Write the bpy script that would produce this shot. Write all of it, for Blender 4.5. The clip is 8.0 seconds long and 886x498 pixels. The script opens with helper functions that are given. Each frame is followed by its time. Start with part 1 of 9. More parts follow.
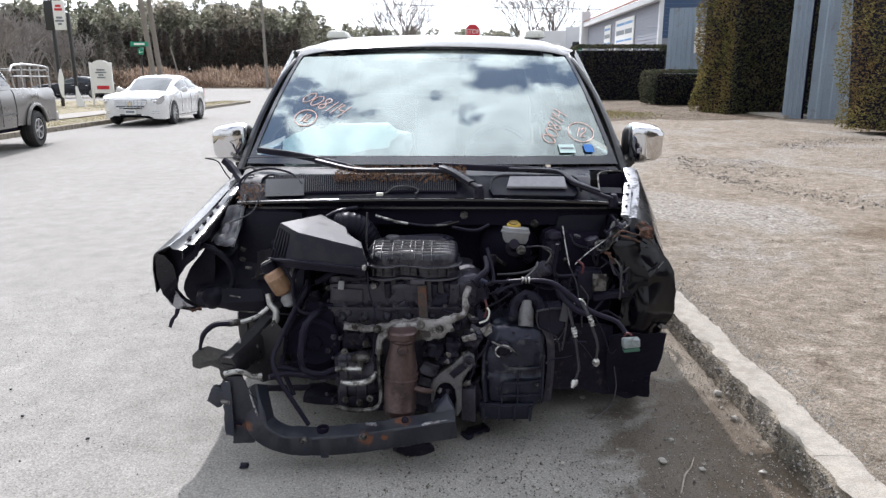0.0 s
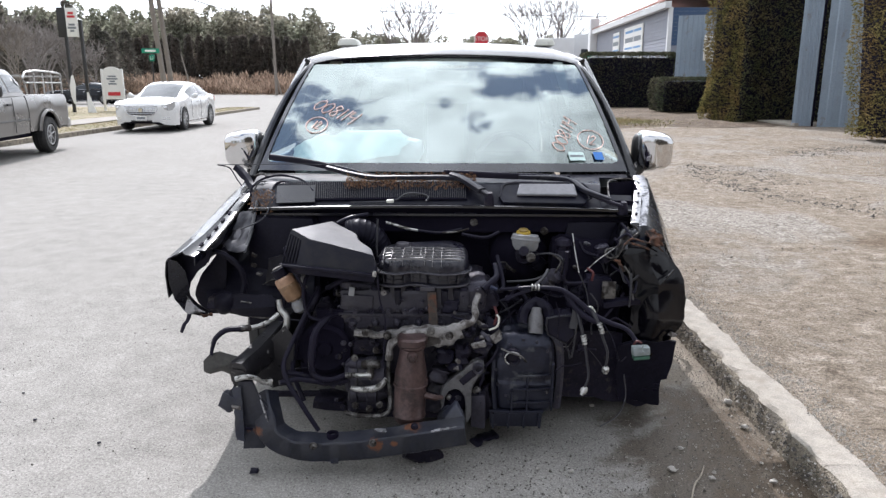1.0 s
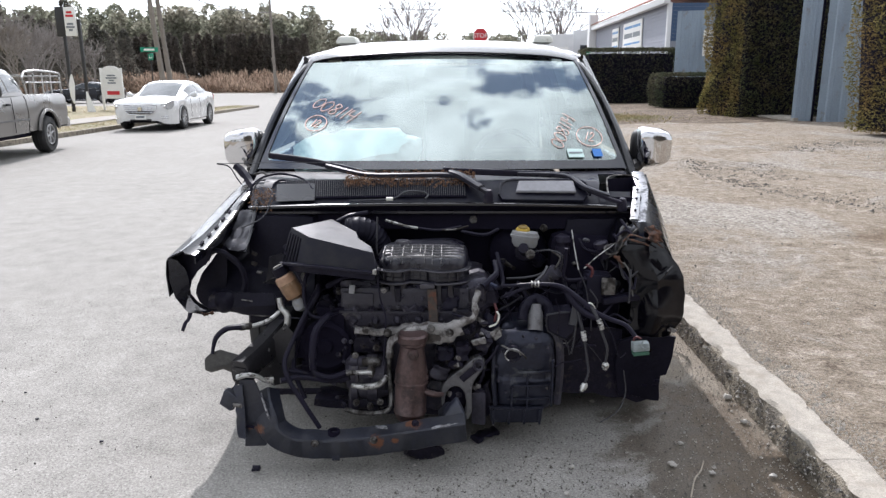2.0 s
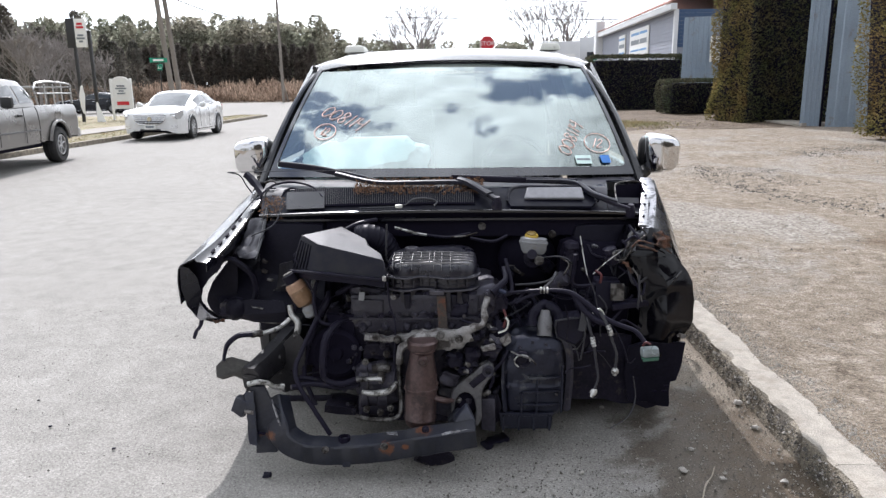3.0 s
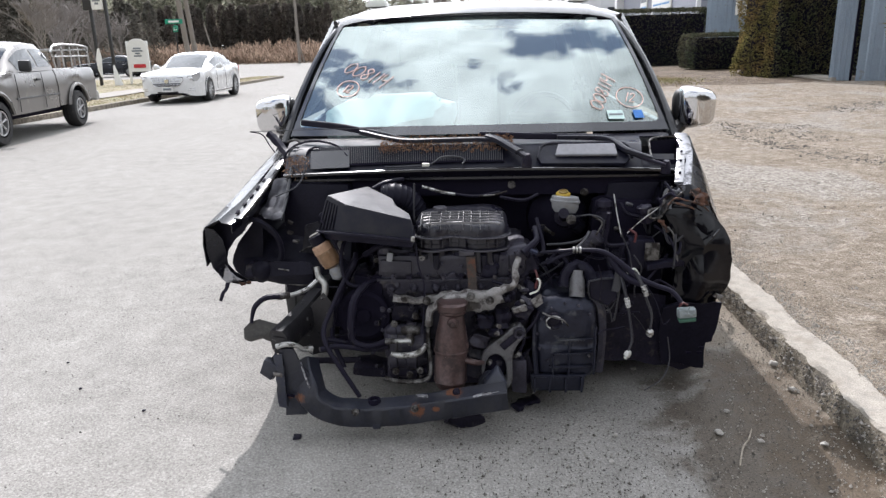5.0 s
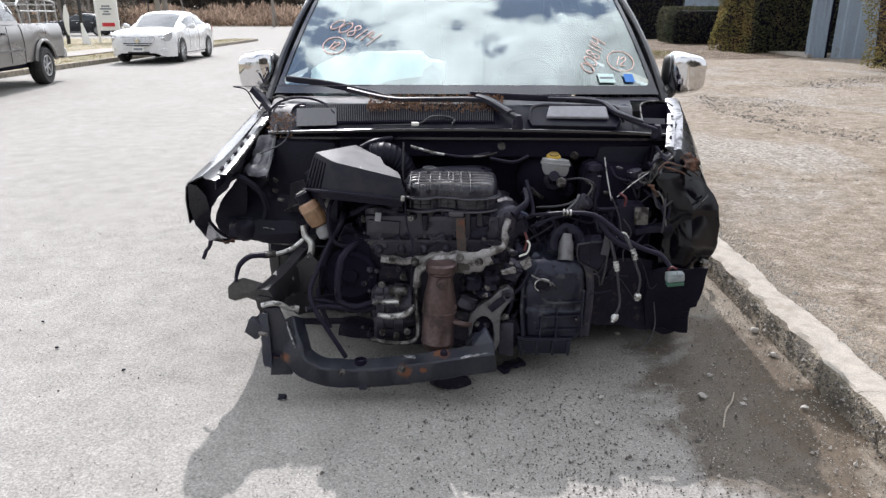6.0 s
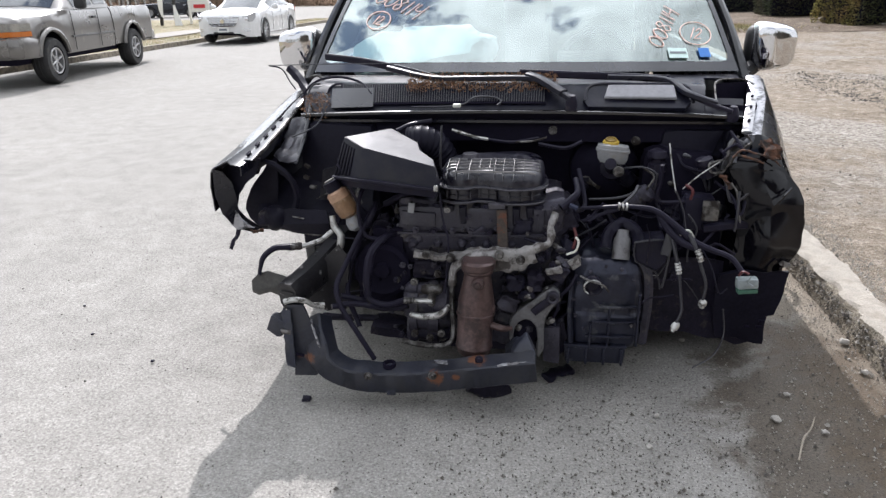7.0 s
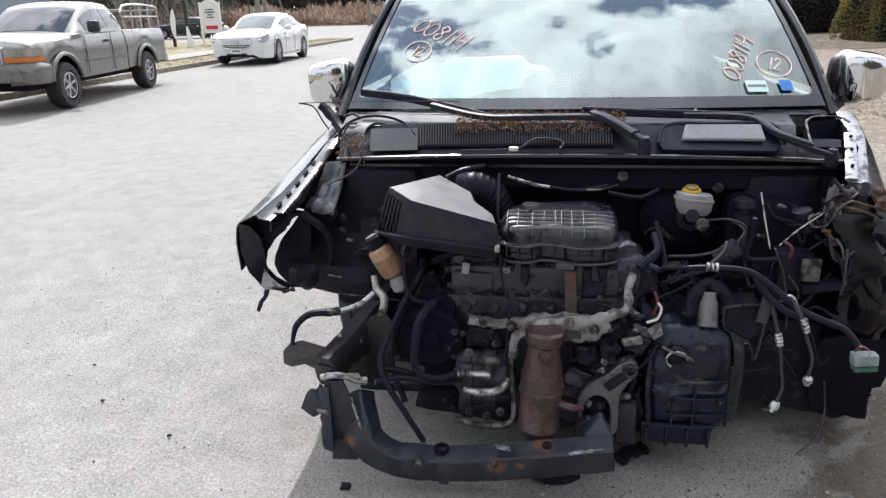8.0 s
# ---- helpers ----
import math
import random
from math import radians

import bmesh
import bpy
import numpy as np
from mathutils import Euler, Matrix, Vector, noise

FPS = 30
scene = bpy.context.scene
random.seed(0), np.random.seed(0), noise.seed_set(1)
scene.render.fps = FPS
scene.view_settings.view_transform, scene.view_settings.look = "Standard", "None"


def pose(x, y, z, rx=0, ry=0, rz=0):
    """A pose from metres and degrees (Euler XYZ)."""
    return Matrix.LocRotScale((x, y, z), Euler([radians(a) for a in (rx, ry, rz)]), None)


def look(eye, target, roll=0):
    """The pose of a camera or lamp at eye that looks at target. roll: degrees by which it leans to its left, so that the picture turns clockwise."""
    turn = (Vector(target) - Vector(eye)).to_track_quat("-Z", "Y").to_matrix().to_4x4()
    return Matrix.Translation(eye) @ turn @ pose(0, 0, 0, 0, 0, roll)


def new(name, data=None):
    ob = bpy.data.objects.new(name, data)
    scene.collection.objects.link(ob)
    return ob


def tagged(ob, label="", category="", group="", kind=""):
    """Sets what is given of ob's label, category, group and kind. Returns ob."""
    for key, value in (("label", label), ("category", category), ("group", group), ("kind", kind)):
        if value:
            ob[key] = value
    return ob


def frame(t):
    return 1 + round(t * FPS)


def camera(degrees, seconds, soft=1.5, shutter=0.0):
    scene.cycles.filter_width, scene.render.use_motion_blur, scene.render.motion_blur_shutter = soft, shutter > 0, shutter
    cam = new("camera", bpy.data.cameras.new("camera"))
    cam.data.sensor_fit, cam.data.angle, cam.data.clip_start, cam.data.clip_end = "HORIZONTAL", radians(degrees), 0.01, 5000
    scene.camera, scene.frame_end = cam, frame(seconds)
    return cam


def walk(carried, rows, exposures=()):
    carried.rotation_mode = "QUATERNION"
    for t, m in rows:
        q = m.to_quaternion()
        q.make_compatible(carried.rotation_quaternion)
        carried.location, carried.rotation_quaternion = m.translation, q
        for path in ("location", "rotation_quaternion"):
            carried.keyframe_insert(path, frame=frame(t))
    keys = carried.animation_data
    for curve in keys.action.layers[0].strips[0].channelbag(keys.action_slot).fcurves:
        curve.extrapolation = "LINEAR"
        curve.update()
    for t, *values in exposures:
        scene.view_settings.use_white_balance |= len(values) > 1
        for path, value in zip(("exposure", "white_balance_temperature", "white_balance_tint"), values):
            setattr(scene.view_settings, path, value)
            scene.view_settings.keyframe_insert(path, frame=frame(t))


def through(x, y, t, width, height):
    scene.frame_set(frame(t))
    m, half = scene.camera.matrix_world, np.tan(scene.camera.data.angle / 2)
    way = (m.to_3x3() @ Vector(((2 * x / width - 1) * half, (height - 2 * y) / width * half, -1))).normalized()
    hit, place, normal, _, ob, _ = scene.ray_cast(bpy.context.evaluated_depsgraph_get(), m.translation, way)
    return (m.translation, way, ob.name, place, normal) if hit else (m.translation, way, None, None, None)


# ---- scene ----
cam = camera(64.4, 8.0, 1.4)
PATH = [
    (0, (0.072, 0.074, 1.398), (0.06, 2.017, 0.924), -0.0),
    (0.5, (0.069, 0.077, 1.403), (0.062, 2.023, 0.941), 0.1),
    (1, (0.063, 0.064, 1.402), (0.029, 2.011, 0.946), 0.1),
    (1.5, (0.066, 0.063, 1.404), (0.039, 2.006, 0.933), -0.1),
    (3, (0.061, 0.042, 1.405), (0.004, 1.992, 0.962), -0.7),
    (3.5, (0.056, 0.047, 1.397), (0.014, 1.983, 0.896), -0.4),
    (4, (0.048, 0.066, 1.394), (-0.015, 1.996, 0.874), -0.6),
    (4.5, (0.041, 0.087, 1.387), (-0.113, 2.007, 0.849), -2.1),
    (5.8, (-0.036, 0.123, 1.369), (-0.054, 2.037, 0.787), -0.2),
    (6, (-0.042, 0.124, 1.34), (-0.077, 2.022, 0.711), 0.1),
    (6.5, (0.009, 0.229, 1.33), (-0.046, 2.12, 0.68), 0.7),
    (7, (0.092, 0.378, 1.314), (-0.169, 2.24, 0.631), -1.0),
    (7.5, (0.062, 0.517, 1.314), (-0.291, 2.381, 0.681), -1.3),
    (7.7, (0.012, 0.591, 1.323), (-0.308, 2.464, 0.696), -1.9),
    (8, (-0.095, 0.687, 1.352), (-0.385, 2.56, 0.714), -1.5),
]
walk(cam, [(t, look(eye, target, roll)) for t, eye, target, roll in PATH], [(0, 0.56, 6200, 15), (4, 0.57, 6250, 15), (6.5, 0.66, 6300, 15), (8, 0.66, 6250, 14)])

# ---- light: hazy bright day, high sun behind the wreck and a little to its left ----
SUN_EL, SUN_AZ = 43.0, -14.0          # degrees; azimuth from +y towards +x
sun_dir = Vector((math.sin(radians(SUN_AZ)) * math.cos(radians(SUN_EL)), math.cos(radians(SUN_AZ)) * math.cos(radians(SUN_EL)), math.sin(radians(SUN_EL))))
sun = new("sun", bpy.data.lights.new("sun", "SUN"))
sun.data.energy, sun.data.angle, sun.data.color = 3.5, radians(0.6), (1.0, 0.975, 0.94)
sun.matrix_basis = look(sun_dir * 60, (0, 0, 0))

world = bpy.data.worlds.new("sky")
scene.world = world
world.use_nodes = True
wn, wl = world.node_tree.nodes, world.node_tree.links
wn.clear()
w_out, w_bg = wn.new("ShaderNodeOutputWorld"), wn.new("ShaderNodeBackground")
w_sky = wn.new("ShaderNodeTexSky")
w_sky.sky_type, w_sky.sun_disc = "NISHITA", False
w_sky.sun_elevation, w_sky.sun_rotation = radians(SUN_EL), radians(SUN_AZ)
w_sky.air_density, w_sky.dust_density = 1.0, 0.6
w_gain = wn.new("ShaderNodeVectorMath")
w_gain.operation = "SCALE"
w_gain.inputs["Scale"].default_value = 0.15
wl.new(w_sky.outputs[0], w_gain.inputs[0])
# broken cloud layer: the sky's direction laid out on a flat deck
w_co, w_sep = wn.new("ShaderNodeTexCoord"), wn.new("ShaderNodeSeparateXYZ")
wl.new(w_co.outputs["Generated"], w_sep.inputs[0])
w_abs = wn.new("ShaderNodeMath")
w_abs.operation = "ABSOLUTE"
wl.new(w_sep.outputs["Z"], w_abs.inputs[0])
w_add = wn.new("ShaderNodeMath")
w_add.operation = "ADD"
w_add.inputs[1].default_value = 0.12
wl.new(w_abs.outputs[0], w_add.inputs[0])
w_div = wn.new("ShaderNodeVectorMath")
w_div.operation = "DIVIDE"
w_com = wn.new("ShaderNodeCombineXYZ")
for i in range(3):
    wl.new(w_add.outputs[0], w_com.inputs[i])
wl.new(w_co.outputs["Generated"], w_div.inputs[0])
wl.new(w_com.outputs[0], w_div.inputs[1])
# billowing cover: two sizes of noise, with ragged blue openings overhead
w_warp = wn.new("ShaderNodeTexNoise")
w_warp.inputs["Scale"].default_value, w_warp.inputs["Detail"].default_value, w_warp.inputs["Roughness"].default_value = 5.5, 5.0, 0.6
wl.new(w_div.outputs[0], w_warp.inputs["Vector"])
w_shift = wn.new("ShaderNodeVectorMath")
w_shift.operation = "MULTIPLY_ADD"
w_shift.inputs[1].default_value, w_shift.inputs[2].default_value = (0.17, 0.17, 0.0), (-0.085, -0.085, 0.0)
wl.new(w_warp.outputs["Color"], w_shift.inputs[0])
w_deck = wn.new("ShaderNodeVectorMath")
wl.new(w_div.outputs[0], w_deck.inputs[0])
wl.new(w_shift.outputs[0], w_deck.inputs[1])


def sky_calc(op, x, y):
    c = wn.new("ShaderNodeMath")
    c.operation = op
    for i, v in enumerate((x, y)):
        if isinstance(v, float):
            c.inputs[i].default_value = v
        else:
            wl.new(v, c.inputs[i])
    return c.outputs[0]


def sky_noise(scale, detail, rough, at):
    mp, t = wn.new("ShaderNodeMapping"), wn.new("ShaderNodeTexNoise")
    mp.inputs["Location"].default_value, mp.inputs["Scale"].default_value = at, (1.0, 1.0, 0.0)
    wl.new(w_div.outputs[0], mp.inputs["Vector"])
    t.inputs["Scale"].default_value, t.inputs["Detail"].default_value, t.inputs["Roughness"].default_value = scale, detail, rough
    wl.new(mp.outputs[0], t.inputs["Vector"])
    return t.outputs["Fac"]


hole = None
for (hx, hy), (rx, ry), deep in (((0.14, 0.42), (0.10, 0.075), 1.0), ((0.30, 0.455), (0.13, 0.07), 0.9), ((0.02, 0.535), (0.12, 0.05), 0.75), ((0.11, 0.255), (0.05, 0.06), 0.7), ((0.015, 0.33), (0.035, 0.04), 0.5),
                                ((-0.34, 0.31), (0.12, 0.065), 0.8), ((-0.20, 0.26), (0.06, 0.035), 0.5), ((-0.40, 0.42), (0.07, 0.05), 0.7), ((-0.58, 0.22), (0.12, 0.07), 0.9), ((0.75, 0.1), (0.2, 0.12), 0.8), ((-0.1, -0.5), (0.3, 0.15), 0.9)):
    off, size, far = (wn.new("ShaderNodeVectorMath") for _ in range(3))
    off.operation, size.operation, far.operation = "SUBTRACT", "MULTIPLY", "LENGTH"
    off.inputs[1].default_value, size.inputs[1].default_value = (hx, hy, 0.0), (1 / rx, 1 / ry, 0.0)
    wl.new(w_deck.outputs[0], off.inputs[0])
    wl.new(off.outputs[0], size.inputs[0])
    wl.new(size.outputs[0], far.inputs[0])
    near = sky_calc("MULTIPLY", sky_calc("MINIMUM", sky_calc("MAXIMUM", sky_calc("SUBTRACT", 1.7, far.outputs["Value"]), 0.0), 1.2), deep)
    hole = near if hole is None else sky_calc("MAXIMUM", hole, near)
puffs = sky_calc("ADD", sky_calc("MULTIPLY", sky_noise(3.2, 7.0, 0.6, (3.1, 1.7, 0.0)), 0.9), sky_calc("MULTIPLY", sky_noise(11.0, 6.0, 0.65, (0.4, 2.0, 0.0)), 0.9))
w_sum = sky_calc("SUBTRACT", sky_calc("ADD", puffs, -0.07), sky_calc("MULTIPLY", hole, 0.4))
# cover thickens to a white veil near the horizon
w_low = wn.new("ShaderNodeMapRange")
w_low.inputs["From Min"].default_value, w_low.inputs["From Max"].default_value = 0.0, 0.4
w_low.inputs["To Min"].default_value, w_low.inputs["To Max"].default_value = 0.3, 0.0
wl.new(w_abs.outputs[0], w_low.inputs["Value"])
w_ramp = wn.new("ShaderNodeValToRGB")
w_ramp.color_ramp.elements[0].position, w_ramp.color_ramp.elements[1].position = 0.43, 0.64
w_ramp.color_ramp.elements[0].color = (0.07, 0.07, 0.07, 1)
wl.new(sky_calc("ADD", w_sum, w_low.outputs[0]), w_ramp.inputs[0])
w_mix = wn.new("ShaderNodeMix")
w_mix.data_type = "RGBA"
# clouds are brighter towards the sun
w_dot = wn.new("ShaderNodeVectorMath")
w_dot.operation = "DOT_PRODUCT"
w_dot.inputs[1].default_value = sun_dir
wl.new(w_co.outputs["Generated"], w_dot.inputs[0])
w_glow = wn.new("ShaderNodeMapRange")
w_glow.interpolation_type = "SMOOTHERSTEP"
w_glow.inputs["From Min"].default_value, w_glow.inputs["From Max"].default_value = 0.45, 1.0
w_glow.inputs["To Min"].default_value, w_glow.inputs["To Max"].default_value = 0.78, 2.3
wl.new(w_dot.outputs["Value"], w_glow.inputs["Value"])
w_cloud = wn.new("ShaderNodeVectorMath")
w_cloud.operation = "SCALE"
w_cloud.inputs[0].default_value = (0.95, 1.0, 1.02)
# thicker and thinner places within the cover
w_body = sky_calc("ADD", sky_calc("ADD", sky_calc("MULTIPLY", sky_noise(3.4, 6.0, 0.6, (7.0, 0.3, 0.0)), 1.3), sky_calc("MULTIPLY", sky_noise(9.0, 5.0, 0.6, (1.0, 4.3, 0.0)), 1.1)), -0.25)
wl.new(sky_calc("MULTIPLY", w_glow.outputs[0], w_body), w_cloud.inputs["Scale"])
wl.new(w_cloud.outputs[0], w_mix.inputs["B"])
wl.new(w_ramp.outputs[0], w_mix.inputs["Factor"])
wl.new(w_gain.outputs[0], w_mix.inputs["A"])
wl.new(w_mix.outputs["Result"], w_bg.inputs["Color"])
w_bg.inputs["Strength"].default_value = 1.0
wl.new(w_bg.outputs[0], w_out.inputs[0])


# ---- materials ----
def surface(name, base, rough=0.6, metal=0.0, vary=0.2, scale=6.0, fine=60.0, bump=0.15, depth=0.002, coat=0.0, spot=None, spot_at=0.62, spot_scale=9.0, spot_rough=None, spec=0.5, soft=0.05, patches=(), patch=(0.24, 0.08, 0.03)):
    """A procedural surface: base colour varied at two scales, fine relief, and an optional second colour in blotches (rust, dust, stains)."""
    m = bpy.data.materials.new(name)
    m.use_nodes = True
    n, l = m.node_tree.nodes, m.node_tree.links
    b = n["Principled BSDF"]
    geo = n.new("ShaderNodeNewGeometry")

    def tex(sc, detail=4.0, roughness=0.6):
        t = n.new("ShaderNodeTexNoise")
        t.inputs["Scale"].default_value, t.inputs["Detail"].default_value, t.inputs["Roughness"].default_value = sc, detail, roughness
        l.new(geo.outputs["Position"], t.inputs["Vector"])
        return t

    big, small = tex(scale), tex(fine, 3.0)
    both = n.new("ShaderNodeMath")
    both.operation = "MULTIPLY_ADD"
    both.inputs[1].default_value = 0.5
    l.new(big.outputs["Fac"], both.inputs[0])
    half = n.new("ShaderNodeMath")
    half.operation = "MULTIPLY"
    half.inputs[1].default_value = 0.5
    l.new(small.outputs["Fac"], half.inputs[0])
    l.new(half.outputs[0], both.inputs[2])
    ramp = n.new("ShaderNodeValToRGB")
    lo, hi = [max(0.0, c * (1 - vary)) for c in base], [min(1.0, c * (1 + vary)) for c in base]
    ramp.color_ramp.elements[0].color, ramp.color_ramp.elements[1].color = (*lo, 1), (*hi, 1)
    ramp.color_ramp.elements[0].position, ramp.color_ramp.elements[1].position = 0.3, 0.7
    l.new(both.outputs[0], ramp.inputs[0])
    colour = ramp.outputs[0]
    rg = n.new("ShaderNodeMapRange")
    rg.inputs["To Min"].default_value, rg.inputs["To Max"].default_value = max(0.02, rough * 0.8), min(1.0, rough * 1.2)
    rg.inputs["From Min"].default_value, rg.inputs["From Max"].default_value = 0.3, 0.7
    l.new(big.outputs["Fac"], rg.inputs["Value"])
    rough_out = rg.outputs[0]
    if spot:
        st = tex(spot_scale, 6.0, 0.65)
        sr = n.new("ShaderNodeMapRange")
        sr.inputs["From Min"].default_value, sr.inputs["From Max"].default_value = spot_at - soft, spot_at + soft
        l.new(st.outputs["Fac"], sr.inputs["Value"])
        mx = n.new("ShaderNodeMix")
        mx.data_type = "RGBA"
        mx.inputs["B"].default_value = (*spot, 1)
        l.new(sr.outputs[0], mx.inputs["Factor"])
        l.new(colour, mx.inputs["A"])
        colour = mx.outputs["Result"]
        if spot_rough is not None:
            mr = n.new("ShaderNodeMix")
            mr.inputs["B"].default_value = spot_rough
            l.new(sr.outputs[0], mr.inputs["Factor"])
            l.new(rough_out, mr.inputs["A"])
            rough_out = mr.outputs["Result"]
    if patches:
        ragged = tex(55.0, 6.0, 0.7)
        total = None
        for at, r in patches:
            d = n.new("ShaderNodeVectorMath")
            d.operation = "DISTANCE"
            d.inputs[1].default_value = at
            l.new(geo.outputs["Position"], d.inputs[0])
            k = n.new("ShaderNodeMapRange")
            k.inputs["From Min"].default_value, k.inputs["From Max"].default_value = 0.0, r
            k.inputs["To Min"].default_value, k.inputs["To Max"].default_value = 1.0, 0.0
            l.new(d.outputs["Value"], k.inputs["Value"])
            if total is None:
                total = k.outputs[0]
            else:
                mm = n.new("ShaderNodeMath")
                mm.operation = "MAXIMUM"
                l.new(total, mm.inputs[0])
                l.new(k.outputs[0], mm.inputs[1])
                total = mm.outputs[0]
        sm = n.new("ShaderNodeMath")
        sm.operation = "MULTIPLY_ADD"
        sm.inputs[1].default_value, sm.inputs[2].default_value = 1.5, -0.95
        l.new(ragged.outputs["Fac"], sm.inputs[0])
        ad = n.new("ShaderNodeMath")
        l.new(total, ad.inputs[0])
        l.new(sm.outputs[0], ad.inputs[1])
        sh = n.new("ShaderNodeMapRange")
        sh.inputs["From Min"].default_value, sh.inputs["From Max"].default_value = 0.12, 0.42
        l.new(ad.outputs[0], sh.inputs["Value"])
        mp = n.new("ShaderNodeMix")
        mp.data_type = "RGBA"
        mp.inputs["B"].default_value = (*patch, 1)
        l.new(sh.outputs[0], mp.inputs["Factor"])
        l.new(colour, mp.inputs["A"])
        colour = mp.outputs["Result"]
    l.new(colour, b.inputs["Base Color"])
    l.new(rough_out, b.inputs["Roughness"])
    b.inputs["Metallic"].default_value, b.inputs["Coat Weight"].default_value = metal, coat
    b.inputs["Coat Roughness"].default_value, b.inputs["Specular IOR Level"].default_value = 0.08, spec
    if bump:
        bp = n.new("ShaderNodeBump")
        bp.inputs["Strength"].default_value, bp.inputs["Distance"].default_value = bump, depth
        l.new(small.outputs["Fac"], bp.inputs["Height"])
        l.new(bp.outputs[0], b.inputs["Normal"])
    return m


def glass(name, tint=(0.8, 0.86, 0.84), ior=1.6, rough=0.01):
    """Thin pane: clear tint with a mirror by Fresnel."""
    m = bpy.data.materials.new(name)
    m.use_nodes = True
    n, l = m.node_tree.nodes, m.node_tree.links
    n.clear()
    out, mix, tr, gl, fr = (n.new("ShaderNode" + k) for k in ("OutputMaterial", "MixShader", "BsdfTransparent", "BsdfGlossy", "Fresnel"))
    tr.inputs[0].default_value = (*tint, 1)
    gl.inputs["Roughness"].default_value = rough
    gl.inputs["Color"].default_value = (0.9, 1.0, 0.97, 1)
    fr.inputs["IOR"].default_value = ior
    l.new(fr.outputs[0], mix.inputs[0])
    l.new(tr.outputs[0], mix.inputs[1])
    l.new(gl.outputs[0], mix.inputs[2])
    l.new(mix.outputs[0], out.inputs[0])
    return m


def leaf(name, base, other, scale=1.2, through=0.4):
    """Thin foliage: two colours in drifts, part of the light passing through the leaf."""
    m = bpy.data.materials.new(name)
    m.use_nodes = True
    n, l = m.node_tree.nodes, m.node_tree.links
    n.clear()
    out, mix, df, tr, geo, tx, rp = (n.new("ShaderNode" + k) for k in ("OutputMaterial", "MixShader", "BsdfDiffuse", "BsdfTranslucent", "NewGeometry", "TexNoise", "ValToRGB"))
    tx.inputs["Scale"].default_value, tx.inputs["Detail"].default_value = scale, 8.0
    l.new(geo.outputs["Position"], tx.inputs["Vector"])
    rp.color_ramp.elements[0].position, rp.color_ramp.elements[1].position = 0.38, 0.62
    rp.color_ramp.elements[0].color, rp.color_ramp.elements[1].color = (*base, 1), (*other, 1)
    hue = n.new("ShaderNodeHueSaturation")
    span = n.new("ShaderNodeMapRange")
    span.inputs["To Min"].default_value, span.inputs["To Max"].default_value = 0.5, 1.5
    l.new(geo.outputs["Random Per Island"], span.inputs["Value"])
    l.new(span.outputs[0], hue.inputs["Value"])
    l.new(tx.outputs["Fac"], rp.inputs[0])
    l.new(rp.outputs[0], hue.inputs["Color"])
    for b in (df, tr):
        l.new(hue.outputs[0], b.inputs["Color"])
    mix.inputs[0].default_value = through
    l.new(df.outputs[0], mix.inputs[1])
    l.new(tr.outputs[0], mix.inputs[2])
    l.new(mix.outputs[0], out.inputs[0])
    return m


M = {}
M["black_paint"] = surface("black_paint", (0.006, 0.006, 0.011), 0.26, vary=0.3, bump=0.03, coat=0.5, spot=(0.02, 0.02, 0.022), spot_at=0.66, spot_scale=6, spot_rough=0.4, spec=0.35)
M["black_plastic"] = surface("black_plastic", (0.0126, 0.0116, 0.0217), 0.36, vary=0.4, fine=220, bump=0.25, depth=0.0008, spot=(0.022, 0.021, 0.026), spot_at=0.64, spot_scale=14, spot_rough=0.8, spec=0.13, soft=0.1)
M["dusty_plastic"] = surface("dusty_plastic", (0.017, 0.017, 0.024), 0.38, vary=0.35, fine=120, bump=0.25, depth=0.0008, spot=(0.04, 0.04, 0.044), spot_at=0.62, spot_scale=9, spot_rough=0.6, soft=0.2)
M["rubber"] = surface("rubber", (0.0128, 0.0114, 0.0215), 0.42, vary=0.35, fine=180, bump=0.2, depth=0.0008, spot=(0.03, 0.028, 0.03), spot_at=0.66, spot_scale=12, spec=0.13)
M["grime"] = surface("grime", (0.0160, 0.0141, 0.0245), 0.42, vary=0.5, scale=14, fine=110, bump=0.5, depth=0.003, spot=(0.05, 0.045, 0.045), spot_at=0.62, spot_scale=22, spec=0.14)
M["casting"] = surface("casting", (0.16, 0.155, 0.15), 0.45, metal=0.7, vary=0.5, scale=12, fine=90, bump=0.5, depth=0.0025, spot=(0.035, 0.03, 0.028), spot_at=0.5, spot_scale=13, spot_rough=0.75)
M["bright_cast"] = surface("bright_cast", (0.25, 0.24, 0.235), 0.55, metal=0.4, vary=0.35, scale=18, fine=120, bump=0.5, depth=0.0025, spot=(0.09, 0.08, 0.075), spot_at=0.53, spot_scale=24, spot_rough=0.8)
M["aluminium"] = surface("aluminium", (0.46, 0.455, 0.44), 0.35, metal=0.7, vary=0.25, fine=120, bump=0.2, depth=0.0008, spot=(0.10, 0.095, 0.085), spot_at=0.57, spot_scale=34, spot_rough=0.7)
M["cat_steel"] = surface("cat_steel", (0.078, 0.049, 0.047), 0.36, metal=0.4, vary=0.5, scale=14, fine=90, bump=0.3, depth=0.001, spot=(0.04, 0.028, 0.028), spot_at=0.56, spot_scale=13)
M["beam_paint"] = surface("beam_paint", (0.0230, 0.0259, 0.0425), 0.42, metal=0.1, vary=0.35, scale=10, fine=80, bump=0.35, depth=0.0015, spot=(0.05, 0.05, 0.052), spot_at=0.6, spot_scale=13, spot_rough=0.7, soft=0.15)
